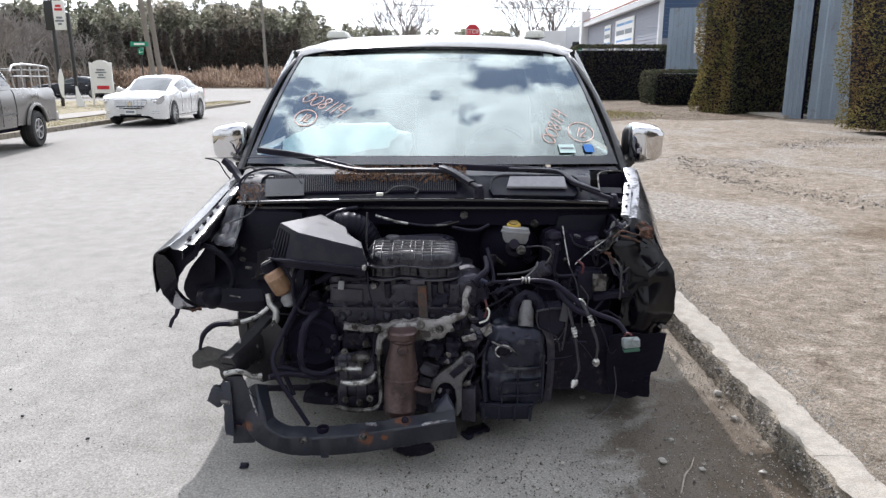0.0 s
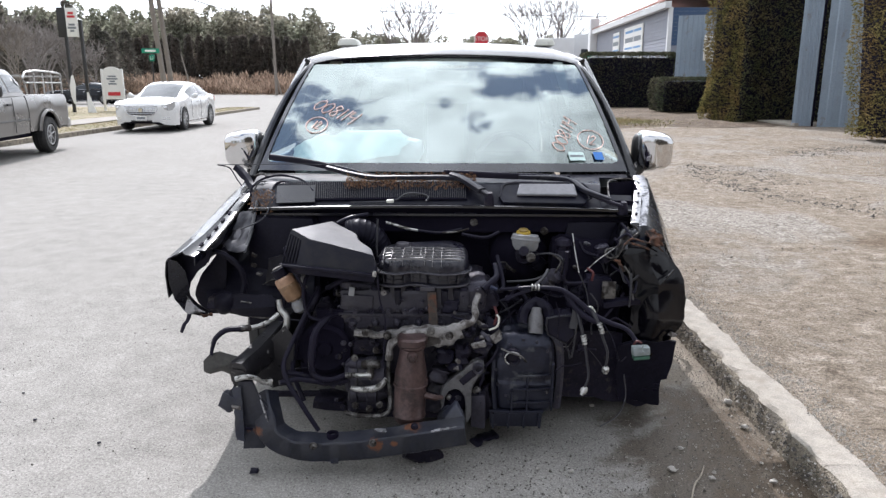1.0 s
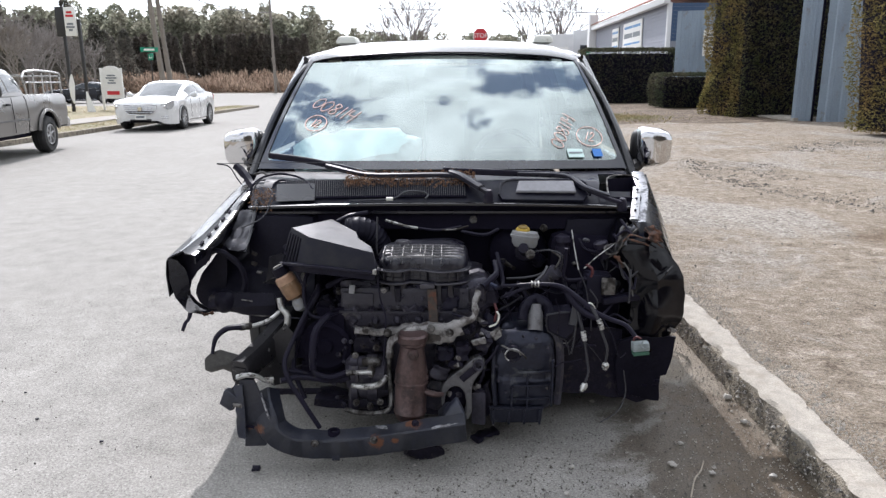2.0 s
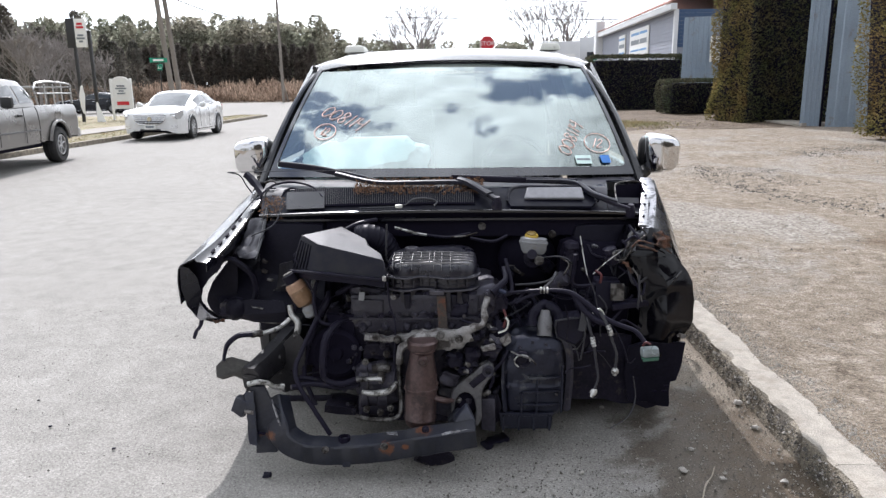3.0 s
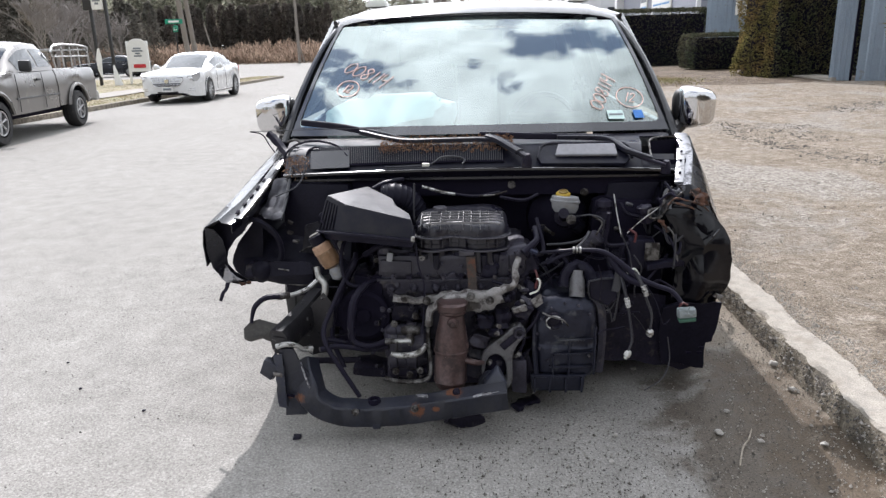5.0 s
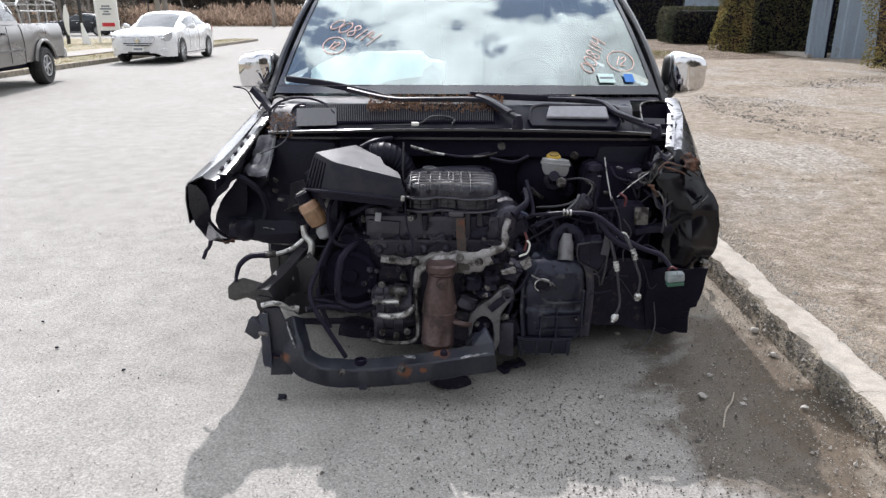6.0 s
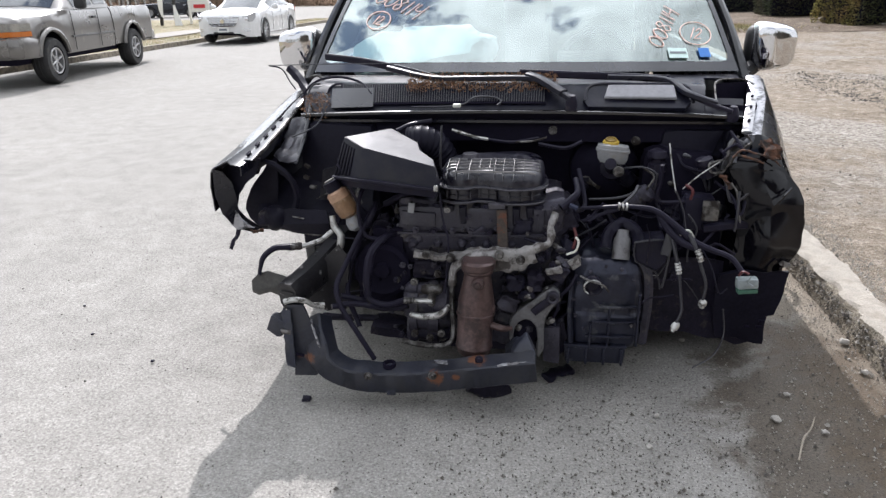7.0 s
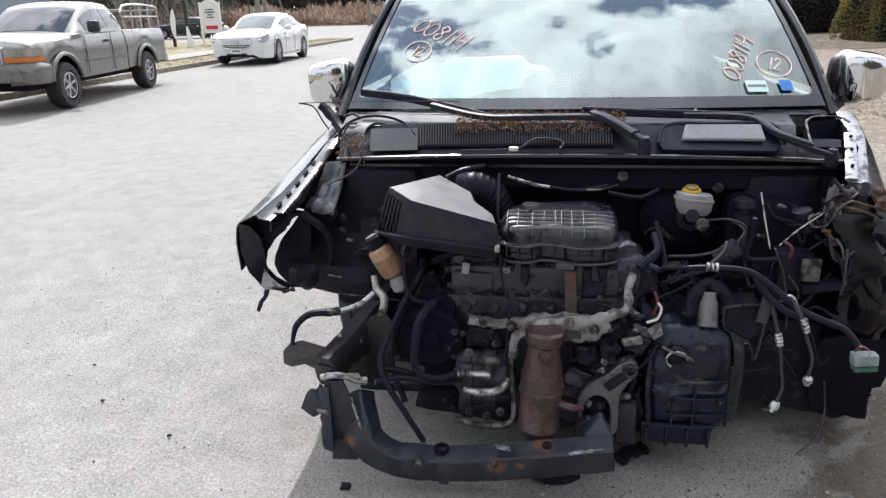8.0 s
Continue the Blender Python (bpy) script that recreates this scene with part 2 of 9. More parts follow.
M["bracket_steel"] = surface("bracket_steel", (0.05, 0.047, 0.042), 0.45, metal=0.3, vary=0.5, scale=18, fine=90, bump=0.4, depth=0.0015, spot=(0.04, 0.037, 0.035), spot_at=0.55, spot_scale=20, soft=0.12)
M["chrome"] = surface("chrome", (0.66, 0.66, 0.67), 0.05, metal=1.0, vary=0.03, bump=0.0)
M["white_plastic"] = surface("white_plastic", (0.62, 0.62, 0.56), 0.4, vary=0.15, fine=100, bump=0.1, depth=0.0005, spot=(0.25, 0.23, 0.18), spot_at=0.64, spot_scale=25)
M["yellow_cap"] = surface("yellow_cap", (0.45, 0.3, 0.035), 0.45, vary=0.2, bump=0.1, spot=(0.12, 0.09, 0.03), spot_at=0.62, spot_scale=60)
M["amber"] = surface("amber", (0.2, 0.115, 0.06), 0.35, vary=0.35, scale=20, bump=0.1, spot=(0.3, 0.22, 0.15), spot_at=0.6, spot_scale=18)
M["cap_grey"] = surface("cap_grey", (0.09, 0.085, 0.075), 0.55, vary=0.4, scale=30, bump=0.4)
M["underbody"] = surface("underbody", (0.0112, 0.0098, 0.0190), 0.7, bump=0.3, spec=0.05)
M["liner_plastic"] = surface("liner_plastic", (0.0102, 0.0095, 0.0166), 0.34, vary=0.4, scale=9, fine=90, bump=0.3, depth=0.002, spot=(0.012, 0.0115, 0.018), spot_at=0.62, spot_scale=16, spot_rough=0.6, spec=0.09, soft=0.12)


def layered(name, stops, big, mid, speck, stretch=(1, 1, 1), rough=0.9, bump=0.8, depth=0.005, stain=None, shares=(0.24, 0.22, 0.54)):
    """Worn ground: drifts of colour, blotches and a fine speckle of grains; stain: (centre, radii, colour) of a damp patch."""
    m = bpy.data.materials.new(name)
    m.use_nodes = True
    n, l = m.node_tree.nodes, m.node_tree.links
    b = n["Principled BSDF"]
    geo, mp = n.new("ShaderNodeNewGeometry"), n.new("ShaderNodeMapping")
    mp.inputs["Scale"].default_value = stretch
    l.new(geo.outputs["Position"], mp.inputs["Vector"])

    def tex(sc, detail, src, dist=0.0):
        t = n.new("ShaderNodeTexNoise")
        t.inputs["Scale"].default_value, t.inputs["Detail"].default_value, t.inputs["Distortion"].default_value = sc, detail, dist
        t.inputs["Roughness"].default_value = 0.62
        l.new(src, t.inputs["Vector"])
        return t.outputs["Fac"]

    def calc(op, x, y, clamp=False):
        c = n.new("ShaderNodeMath")
        c.operation, c.use_clamp = op, clamp
        for i, v in enumerate((x, y)):
            if isinstance(v, float):
                c.inputs[i].default_value = v
            else:
                l.new(v, c.inputs[i])
        return c.outputs[0]

    drift, blot, grain = tex(big, 6.0, mp.outputs[0], 0.8), tex(mid, 5.0, geo.outputs["Position"]), tex(speck, 3.0, geo.outputs["Position"])
    mixed = calc("ADD", calc("MULTIPLY", drift, shares[0]), calc("ADD", calc("MULTIPLY", blot, shares[1]), calc("MULTIPLY", grain, shares[2])))
    ramp = n.new("ShaderNodeValToRGB")
    while len(ramp.color_ramp.elements) < len(stops):
        ramp.color_ramp.elements.new(0.5)
    for e, (p, c) in zip(ramp.color_ramp.elements, stops):
        e.position, e.color = p, (*c, 1)
    l.new(mixed, ramp.inputs[0])
    colour = ramp.outputs[0]
    b.inputs["Roughness"].default_value, b.inputs["Specular IOR Level"].default_value = rough, 0.12
    if stain:
        sep = n.new("ShaderNodeSeparateXYZ")
        l.new(geo.outputs["Position"], sep.inputs[0])
        for (cx, cy), (rx, ry), tint, hard, wets in stain:
            dx, dy = calc("DIVIDE", calc("SUBTRACT", sep.outputs[0], cx), rx), calc("DIVIDE", calc("SUBTRACT", sep.outputs[1], cy), ry)
            far = calc("POWER", calc("ADD", calc("MULTIPLY", dx, dx), calc("MULTIPLY", dy, dy)), 0.5)
            edge = tex(3.5 if wets else 9.0, 7.0, geo.outputs["Position"], 0.4)
            wet = calc("MULTIPLY", calc("SUBTRACT", calc("ADD", 1.0, calc("MULTIPLY", calc("SUBTRACT", edge, 0.5), 2.2)), far), hard, True)
            mx = n.new("ShaderNodeMix")
            mx.data_type, mx.blend_type = "RGBA", "MULTIPLY"
            mx.inputs["B"].default_value = (*tint, 1)
            l.new(wet, mx.inputs["Factor"])
            l.new(colour, mx.inputs["A"])
            colour = mx.outputs["Result"]
            if wets:
                l.new(calc("SUBTRACT", rough, calc("MULTIPLY", wet, 0.3)), b.inputs["Roughness"])
    l.new(colour, b.inputs["Base Color"])
    bp = n.new("ShaderNodeBump")
    bp.inputs["Strength"].default_value, bp.inputs["Distance"].default_value = bump, depth
    l.new(calc("ADD", grain, calc("MULTIPLY", blot, 0.25)), bp.inputs["Height"])
    l.new(bp.outputs[0], b.inputs["Normal"])
    return m


def lot_dirt(name):
    """Trodden sandy soil with drifts of pale gravel, damp brown patches and small clods."""
    m = bpy.data.materials.new(name)
    m.use_nodes = True
    n, l = m.node_tree.nodes, m.node_tree.links
    b, geo = n["Principled BSDF"], n.new("ShaderNodeNewGeometry")

    def tex(sc, detail, rough=0.65, dist=0.0, stretch=(1, 1, 1)):
        mp, t = n.new("ShaderNodeMapping"), n.new("ShaderNodeTexNoise")
        mp.inputs["Scale"].default_value = stretch
        l.new(geo.outputs["Position"], mp.inputs["Vector"])
        t.inputs["Scale"].default_value, t.inputs["Detail"].default_value, t.inputs["Roughness"].default_value, t.inputs["Distortion"].default_value = sc, detail, rough, dist
        l.new(mp.outputs[0], t.inputs["Vector"])
        return t.outputs["Fac"]

    def ramp(src, stops):
        r = n.new("ShaderNodeValToRGB")
        while len(r.color_ramp.elements) < len(stops):
            r.color_ramp.elements.new(0.5)
        for e, (p, c) in zip(r.color_ramp.elements, stops):
            e.position, e.color = p, (*c, 1)
        l.new(src, r.inputs[0])
        return r.outputs[0]

    def reach(src, lo, hi):
        r = n.new("ShaderNodeMapRange")
        r.inputs["From Min"].default_value, r.inputs["From Max"].default_value = lo, hi
        l.new(src, r.inputs["Value"])
        return r.outputs[0]

    def mix(f, x, y, kind="MIX"):
        k = n.new("ShaderNodeMix")
        k.data_type, k.blend_type = "RGBA", kind
        l.new(f, k.inputs["Factor"])
        for key, v in (("A", x), ("B", y)):
            if isinstance(v, tuple):
                k.inputs[key].default_value = (*v, 1)
            else:
                l.new(v, k.inputs[key])
        return k.outputs["Result"]

    clod, grain = tex(8.0, 8.0, 0.72, 0.3), tex(70.0, 4.0, 0.7)
    peb = n.new("ShaderNodeTexVoronoi")
    peb.inputs["Scale"].default_value = 48.0
    l.new(geo.outputs["Position"], peb.inputs["Vector"])
    earth = ramp(clod, [(0.34, (0.125, 0.1, 0.076)), (0.45, (0.19, 0.157, 0.122)), (0.55, (0.235, 0.198, 0.158)), (0.66, (0.32, 0.28, 0.235))])
    bits = ramp(grain, [(0.3, (0.45, 0.44, 0.43)), (0.5, (1.0, 1.0, 1.0)), (0.7, (1.55, 1.55, 1.55))])
    one = n.new("ShaderNodeValue")
    one.outputs[0].default_value = 1.0
    earth = mix(one.outputs[0], earth, bits, "MULTIPLY")
    sep = n.new("ShaderNodeSeparateColor")
    l.new(peb.outputs["Color"], sep.inputs[0])
    gravel = ramp(sep.outputs[0], [(0.0, (0.12, 0.108, 0.095)), (0.3, (0.215, 0.19, 0.162)), (0.7, (0.268, 0.242, 0.21)), (1.0, (0.37, 0.342, 0.305))])
    colour = mix(reach(tex(0.55, 7.0, 0.62, 0.9, (1.2, 0.8, 1)), 0.50, 0.60), earth, gravel)
    colour = mix(reach(tex(2.4, 8.0, 0.7, 0.6), 0.60, 0.66), colour, gravel)
    colour = mix(reach(tex(0.42, 8.0, 0.66, 0.6, (0.7, 1.3, 1)), 0.56, 0.66), colour, (0.64, 0.58, 0.52), "MULTIPLY")
    l.new(colour, b.inputs["Base Color"])
    b.inputs["Roughness"].default_value, b.inputs["Specular IOR Level"].default_value = 0.92, 0.12
    high = n.new("ShaderNodeMath")
    high.operation = "MULTIPLY_ADD"
    high.inputs[1].default_value = 0.35
    l.new(grain, high.inputs[0])
    l.new(clod, high.inputs[2])
    bp = n.new("ShaderNodeBump")
    bp.inputs["Strength"].default_value, bp.inputs["Distance"].default_value = 0.9, 0.035
    l.new(high.outputs[0], bp.inputs["Height"])
    l.new(bp.outputs[0], b.inputs["Normal"])
    return m


M["asphalt"] = layered("asphalt", [(0.34, (0.123, 0.117, 0.108)), (0.44, (0.218, 0.208, 0.193)), (0.54, (0.271, 0.259, 0.241)), (0.66, (0.399, 0.380, 0.353))], 0.8, 6.0, 130.0, stretch=(1.1, 0.7, 1), depth=0.0045, shares=(0.12, 0.22, 0.66), stain=(((1.3, 1.5), (0.36, 9.0), (0.86, 0.775, 0.675), 1.6, False), ((1.05, 2.4), (0.40, 0.95), (0.42, 0.375, 0.33), 3.5, True)))
M["dirt"] = lot_dirt("dirt")
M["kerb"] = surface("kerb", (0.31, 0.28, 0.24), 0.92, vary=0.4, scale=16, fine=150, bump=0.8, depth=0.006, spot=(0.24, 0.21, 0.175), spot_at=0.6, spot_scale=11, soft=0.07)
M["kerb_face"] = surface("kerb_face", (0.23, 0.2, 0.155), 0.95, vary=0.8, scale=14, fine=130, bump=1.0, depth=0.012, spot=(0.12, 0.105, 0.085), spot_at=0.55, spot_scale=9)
M["soil"] = surface("soil", (0.16, 0.125, 0.09), 0.95, vary=0.35, scale=1.5, fine=40, bump=0.7, depth=0.01)
M["dry_grass"] = surface("dry_grass", (0.21, 0.175, 0.10), 0.95, vary=0.35, scale=1.2, fine=40, bump=0.9, depth=0.02, spot=(0.16, 0.17, 0.07), spot_at=0.6, spot_scale=0.9)
M["pave"] = surface("pave", (0.22, 0.2, 0.175), 0.9, vary=0.2, scale=1.5, fine=60, bump=0.4, depth=0.003)
M["roof_paint"] = surface("roof_paint", (0.010, 0.010, 0.013), 0.22, vary=0.3, bump=0.02, coat=0.5, spec=0.4)
M["tyre"] = surface("tyre", (0.014, 0.014, 0.015), 0.7, vary=0.3, fine=150, bump=0.3, depth=0.001, spot=(0.035, 0.033, 0.03), spot_at=0.6, spot_scale=9)
M["glass"] = glass("glass", (0.42, 0.48, 0.47), 1.75)
M["car_glass"] = glass("car_glass", (0.045, 0.055, 0.06), 1.8)


# ---- mesh helpers ----
def part(name, bm, material, parent=None, label="", smooth=True):
    """Links a bmesh as one mesh object, under a thing or a part."""
    bm.normal_update()
    me = bpy.data.meshes.new(name)
    bm.to_mesh(me)
    bm.free()
    if smooth:
        me.shade_smooth()
        me.set_sharp_from_angle(angle=radians(38))
    me.materials.append(M[material] if isinstance(material, str) else material)
    ob = new(name, me)
    if parent is not None:
        ob.parent = parent
        ob.matrix_parent_inverse = world_of(parent).inverted()
    if label:
        ob["label"] = label
    return ob


def world_of(ob):
    m = ob.matrix_basis.copy()
    return world_of(ob.parent) @ ob.matrix_parent_inverse @ m if ob.parent else m


def thing(name, at, label, category, group="", kind=""):
    ob = new(name)
    ob.empty_display_size = 0.1
    ob.matrix_basis = Matrix.Translation(at)
    return tagged(ob, label, category, group, kind)


def box(bm, at, size, turn=None, bevel=0.0, taper=1.0):
    m = Matrix.Translation(at) @ (turn or Matrix()) @ Matrix.Diagonal((*size, 1))
    r = bmesh.ops.create_cube(bm, size=1.0, matrix=m)
    vs = r["verts"]
    if taper != 1.0:
        c = Vector(at)
        up = (turn or Matrix()).to_3x3() @ Vector((0, 0, 1))
        for v in vs:
            if (v.co - c).dot(up) > 0:
                d = v.co - c
                h = up * d.dot(up)
                v.co = c + h + (d - h) * taper
    if bevel:
        es = {e for v in vs for e in v.link_edges}
        bmesh.ops.bevel(bm, geom=list(es), offset=bevel, segments=2, affect="EDGES", profile=0.6)
    return bm


def bx(at, size, turn=None, bevel=0.004, taper=1.0):
    return box(bmesh.new(), at, size, turn, bevel, taper)


def frames_along(pts):
    """Directions and side vectors that do not twist along a line of points."""
    out, side = [], None
    for i, p in enumerate(pts):
        d = (pts[min(i + 1, len(pts) - 1)] - pts[max(i - 1, 0)]).normalized()
        if side is None:
            side = d.orthogonal().normalized()
        side = (side - d * side.dot(d))
        side = side.normalized() if side.length > 1e-6 else d.orthogonal().normalized()
        out.append((d, side, d.cross(side)))
    return out


def smooth_line(pts, steps=6):
    """A rounded line through the control points."""
    p = [Vector(q) for q in pts]
    if len(p) < 3:
        return p
    p = [p[0] * 2 - p[1], *p, p[-1] * 2 - p[-2]]
    out = []
    for i in range(1, len(p) - 2):
        a, b, c, d = p[i - 1:i + 3]
        for s in range(steps):
            t = s / steps
            out.append(0.5 * (2 * b + (c - a) * t + (2 * a - 5 * b + 4 * c - d) * t * t + (3 * b - a - 3 * c + d) * t ** 3))
    return [*out, p[-2]]


def skin(bm, rings, closed=True, caps=True):
    """Joins rings of equal length with faces."""
    made = [[bm.verts.new(p) for p in r] for r in rings]
    n = len(made[0])
    for a, b in zip(made, made[1:]):
        for i in range(n if closed else n - 1):
            j = (i + 1) % n
            bm.faces.new((a[i], a[j], b[j], b[i]))
    if caps and closed:
        bm.faces.new(made[0][::-1])
        bm.faces.new(made[-1])
    return made


def tube(bm, pts, r, seg=8, steps=6, squash=1.0, ribs=0.0):
    """A hose or rod through the points; r is one radius or one for each point; ribs: a corrugation's depth."""
    line = smooth_line(pts, steps)
    rs = r if isinstance(r, (list, tuple)) else [r] * len(pts)
    rings = []
    for i, ((d, s, u), p) in enumerate(zip(frames_along(line), line)):
        f = i / max(1, len(line) - 1) * (len(rs) - 1)
        k = min(int(f), len(rs) - 2) if len(rs) > 1 else 0
        rad = rs[k] + (rs[min(k + 1, len(rs) - 1)] - rs[k]) * (f - k)
        rad *= 1 + (ribs if i % 2 else 0.0)
        rings.append([p + (s * math.cos(2 * math.pi * a / seg) + u * math.sin(2 * math.pi * a / seg) * squash) * rad for a in range(seg)])
    skin(bm, rings)
    return bm


def tb(pts, r, seg=8, steps=6, squash=1.0, ribs=0.0):
    return tube(bmesh.new(), pts, r, seg, steps, squash, ribs)


def lathe(bm, a, b, profile, seg=20, caps=True):
    """Turned shape on the axis a-b; profile rows of (share along, radius)."""
    a, b = Vector(a), Vector(b)
    d = (b - a).normalized()
    s = d.orthogonal().normalized()
    u = d.cross(s)
    skin(bm, [[a + (b - a) * t + (s * math.cos(2 * math.pi * k / seg) + u * math.sin(2 * math.pi * k / seg)) * max(r, 1e-4) for k in range(seg)] for t, r in profile], caps=caps)
    return bm


def lt(a, b, profile, seg=20, caps=True):
    return lathe(bmesh.new(), a, b, profile, seg, caps)


def sheet(rows, thick=0.0, bm=None):
    """A skin over rows of points, given thickness."""
    bm = bm or bmesh.new()
    skin(bm, rows, closed=False, caps=False)
    if thick:
        bmesh.ops.recalc_face_normals(bm, faces=bm.faces)
        bmesh.ops.solidify(bm, geom=bm.faces[:], thickness=thick)
    return bm


def plate(outline, a, thick, bevel=0.0):
    """A flat plate from an outline of points (in order), made thick along the vector a."""
    bm = bmesh.new()
    vs = [bm.verts.new(p) for p in outline]
    f = bm.faces.new(vs)
    r = bmesh.ops.extrude_face_region(bm, geom=[f])
    off = Vector(a).normalized() * thick
    for g in r["geom"]:
        if isinstance(g, bmesh.types.BMVert):
            g.co += off
    bmesh.ops.recalc_face_normals(bm, faces=bm.faces)
    if bevel:
        bmesh.ops.bevel(bm, geom=bm.edges[:], offset=bevel, segments=1, affect="EDGES")
    return bm


def finer(bm, cuts=1):
    bmesh.ops.subdivide_edges(bm, edges=bm.edges[:], cuts=cuts, use_grid_fill=True, smooth=0.0)
    return bm


def pane_of(rows, outward):
    """A single glass skin whose face looks outward."""
    bm = sheet(rows)
    bm.normal_update()
    if sum((f.normal for f in bm.faces), Vector()).dot(Vector(outward)) < 0:
        bmesh.ops.reverse_faces(bm, faces=bm.faces[:])
    return bm


def lerp(a, b, t):
    return a + (b - a) * t


def table(rows, y):
    """Linear reading of a table whose rows begin with a place along y."""
    if y <= rows[0][0]:
        return rows[0][1:]
    for a, b in zip(rows, rows[1:]):
        if y <= b[0]:
            t = (y - a[0]) / (b[0] - a[0])
            t = t * t * (3 - 2 * t) * 0.5 + t * 0.5
            return [lerp(p, q, t) for p, q in zip(a[1:], b[1:])]
    return rows[-1][1:]


def letters(text, size, m, name, material, parent=None, thick=0.001, thin=0.0):
    """Writing with the built-in font as a mesh; m: its pose, text in the local x-y plane."""
    cu = bpy.data.curves.new(name, "FONT")
    cu.body, cu.size, cu.extrude, cu.align_x, cu.align_y = text, size, thick, "CENTER", "CENTER"
    cu.offset = -thin
    tmp = bpy.data.objects.new(name, cu)
    me = bpy.data.meshes.new_from_object(tmp)
    bpy.data.objects.remove(tmp)
    me.transform(m)
    bm = bmesh.new()
    bm.from_mesh(me)
    return part(name, bm, material, parent, smooth=False)


def open_tub(outline, drop, shrink=1.0):
    """A tub below an outline with no lid."""
    bm = skin_box(outline, drop, shrink)
    bm.normal_update()
    bmesh.ops.delete(bm, geom=[max(bm.faces, key=lambda f: f.calc_center_median().z)], context="FACES_ONLY")
    return bm


def skin_box(outline, drop, shrink=1.0):
    """A tub below an outline: its points and the same points lower down."""
    bm = bmesh.new()
    c = sum((Vector(p) for p in outline), Vector()) / len(outline)
    low = [c + (Vector(p) - c) * shrink - Vector((0, 0, drop)) for p in outline]
    skin(bm, [low, [Vector(p) for p in outline]])
    bmesh.ops.recalc_face_normals(bm, faces=bm.faces)
    return bm


# ---- ground, road, kerbs ----
def lot_z(x, y):
    """Height of the unpaved lot beyond the kerb: it rises gently away from the road, with clods, hollows and a curved wheel rut."""
    s = min(1.0, max(0.0, (x - 1.5) / 7.0))
    near = 1.0 if y < 17 and x < 10 else 0.0
    d = math.hypot((x - 6.6), (y - 9.6) * 0.8) - 2.9
    rut = -0.035 * math.exp(-(d / 0.16) ** 2) + 0.03 * math.exp(-((d - 0.3) / 0.13) ** 2) if x < 6.2 else 0.0
    clods = 0.016 * noise.noise((x * 2.6, y * 2.6, 4.0)) + 0.011 * noise.noise((x * 6.5, y * 6.5, 7.0))
    return 0.104 + 0.12 * s + 0.02 * noise.noise((x * 0.5, y * 0.5, 0.0)) * min(1.0, s * 4) + near * (clods + rut * (0.6 + 0.8 * noise.noise((x * 5, y * 5, 2.0)))) * min(1.0, max(0.0, (x - 1.5) / 0.2))


def verge_z(x, y):
    return 0.10 + 0.02 * noise.noise((x * 0.4, y * 0.4, 9.0))


def spread(a, b, fine_a, fine_b, step, far):
    """Places along a line: close together between fine_a and fine_b, wide outside."""
    out, p = [a], a
    while p < b - 1e-6:
        s = step if fine_a <= p < fine_b else far
        p = min(b, p + s)
        out.append(p)
    return out


def grid(xs, ys, z):
    bm = bmesh.new()
    skin(bm, [[(x(y) if callable(x) else x, y, 0.0) for x in xs] for y in ys], closed=False, caps=False)
    for v in bm.verts:
        v.co.z = z(v.co.x, v.co.y)
    bmesh.ops.recalc_face_normals(bm, faces=bm.faces)
    if bm.faces[:][0].normal.z < 0:
        bmesh.ops.reverse_faces(bm, faces=bm.faces)
    return bm


def left_kerb_x(y):
    return -10.3 - 0.035 * (y - 17.0)


ground = part("ground", grid([-2500, -200, 200, 2500], [-2500, -200, 200, 2500], lambda x, y: -0.06), "soil")
tagged(ground, "bare brown winter soil reaching the horizon", "ground", kind="structure")

road = part("road", grid([lambda y: left_kerb_x(y) - 0.05] + [-9 + 0.5 * i for i in range(21)] + [1.40], spread(-30, 94, 0, 6, 0.5, 4),
            lambda x, y: 0.004 * noise.noise((x * 0.9, y * 0.9, 2.0)) - 0.0015 * min(abs(x + 4), 6)), "asphalt")
tagged(road, "sun-bleached grey asphalt street with dusty patches", "road", kind="structure")
cross = part("cross_road", grid([-160, -80, -40, lambda y: left_kerb_x(y) - 0.06], [41.1, 52, 64, 80, 94], lambda x, y: -0.012), "asphalt")
tagged(cross, "grey asphalt side street meeting the road", "road", kind="structure")
cross = part("cross_road", grid([1.41, 40, 160], [78, 86, 94], lambda x, y: -0.012), "asphalt")
tagged(cross, "grey asphalt side street meeting the road", "road", kind="structure")

lot = part("dirt_lot", grid(spread(1.49, 70, 1.4, 9.5, 0.075, 2.5), spread(-30, 77.9, -0.1, 16.5, 0.085, 3), lot_z), "dirt")
tagged(lot, "unpaved sandy lot with gravel and tyre marks beside the kerb", "ground", kind="structure")


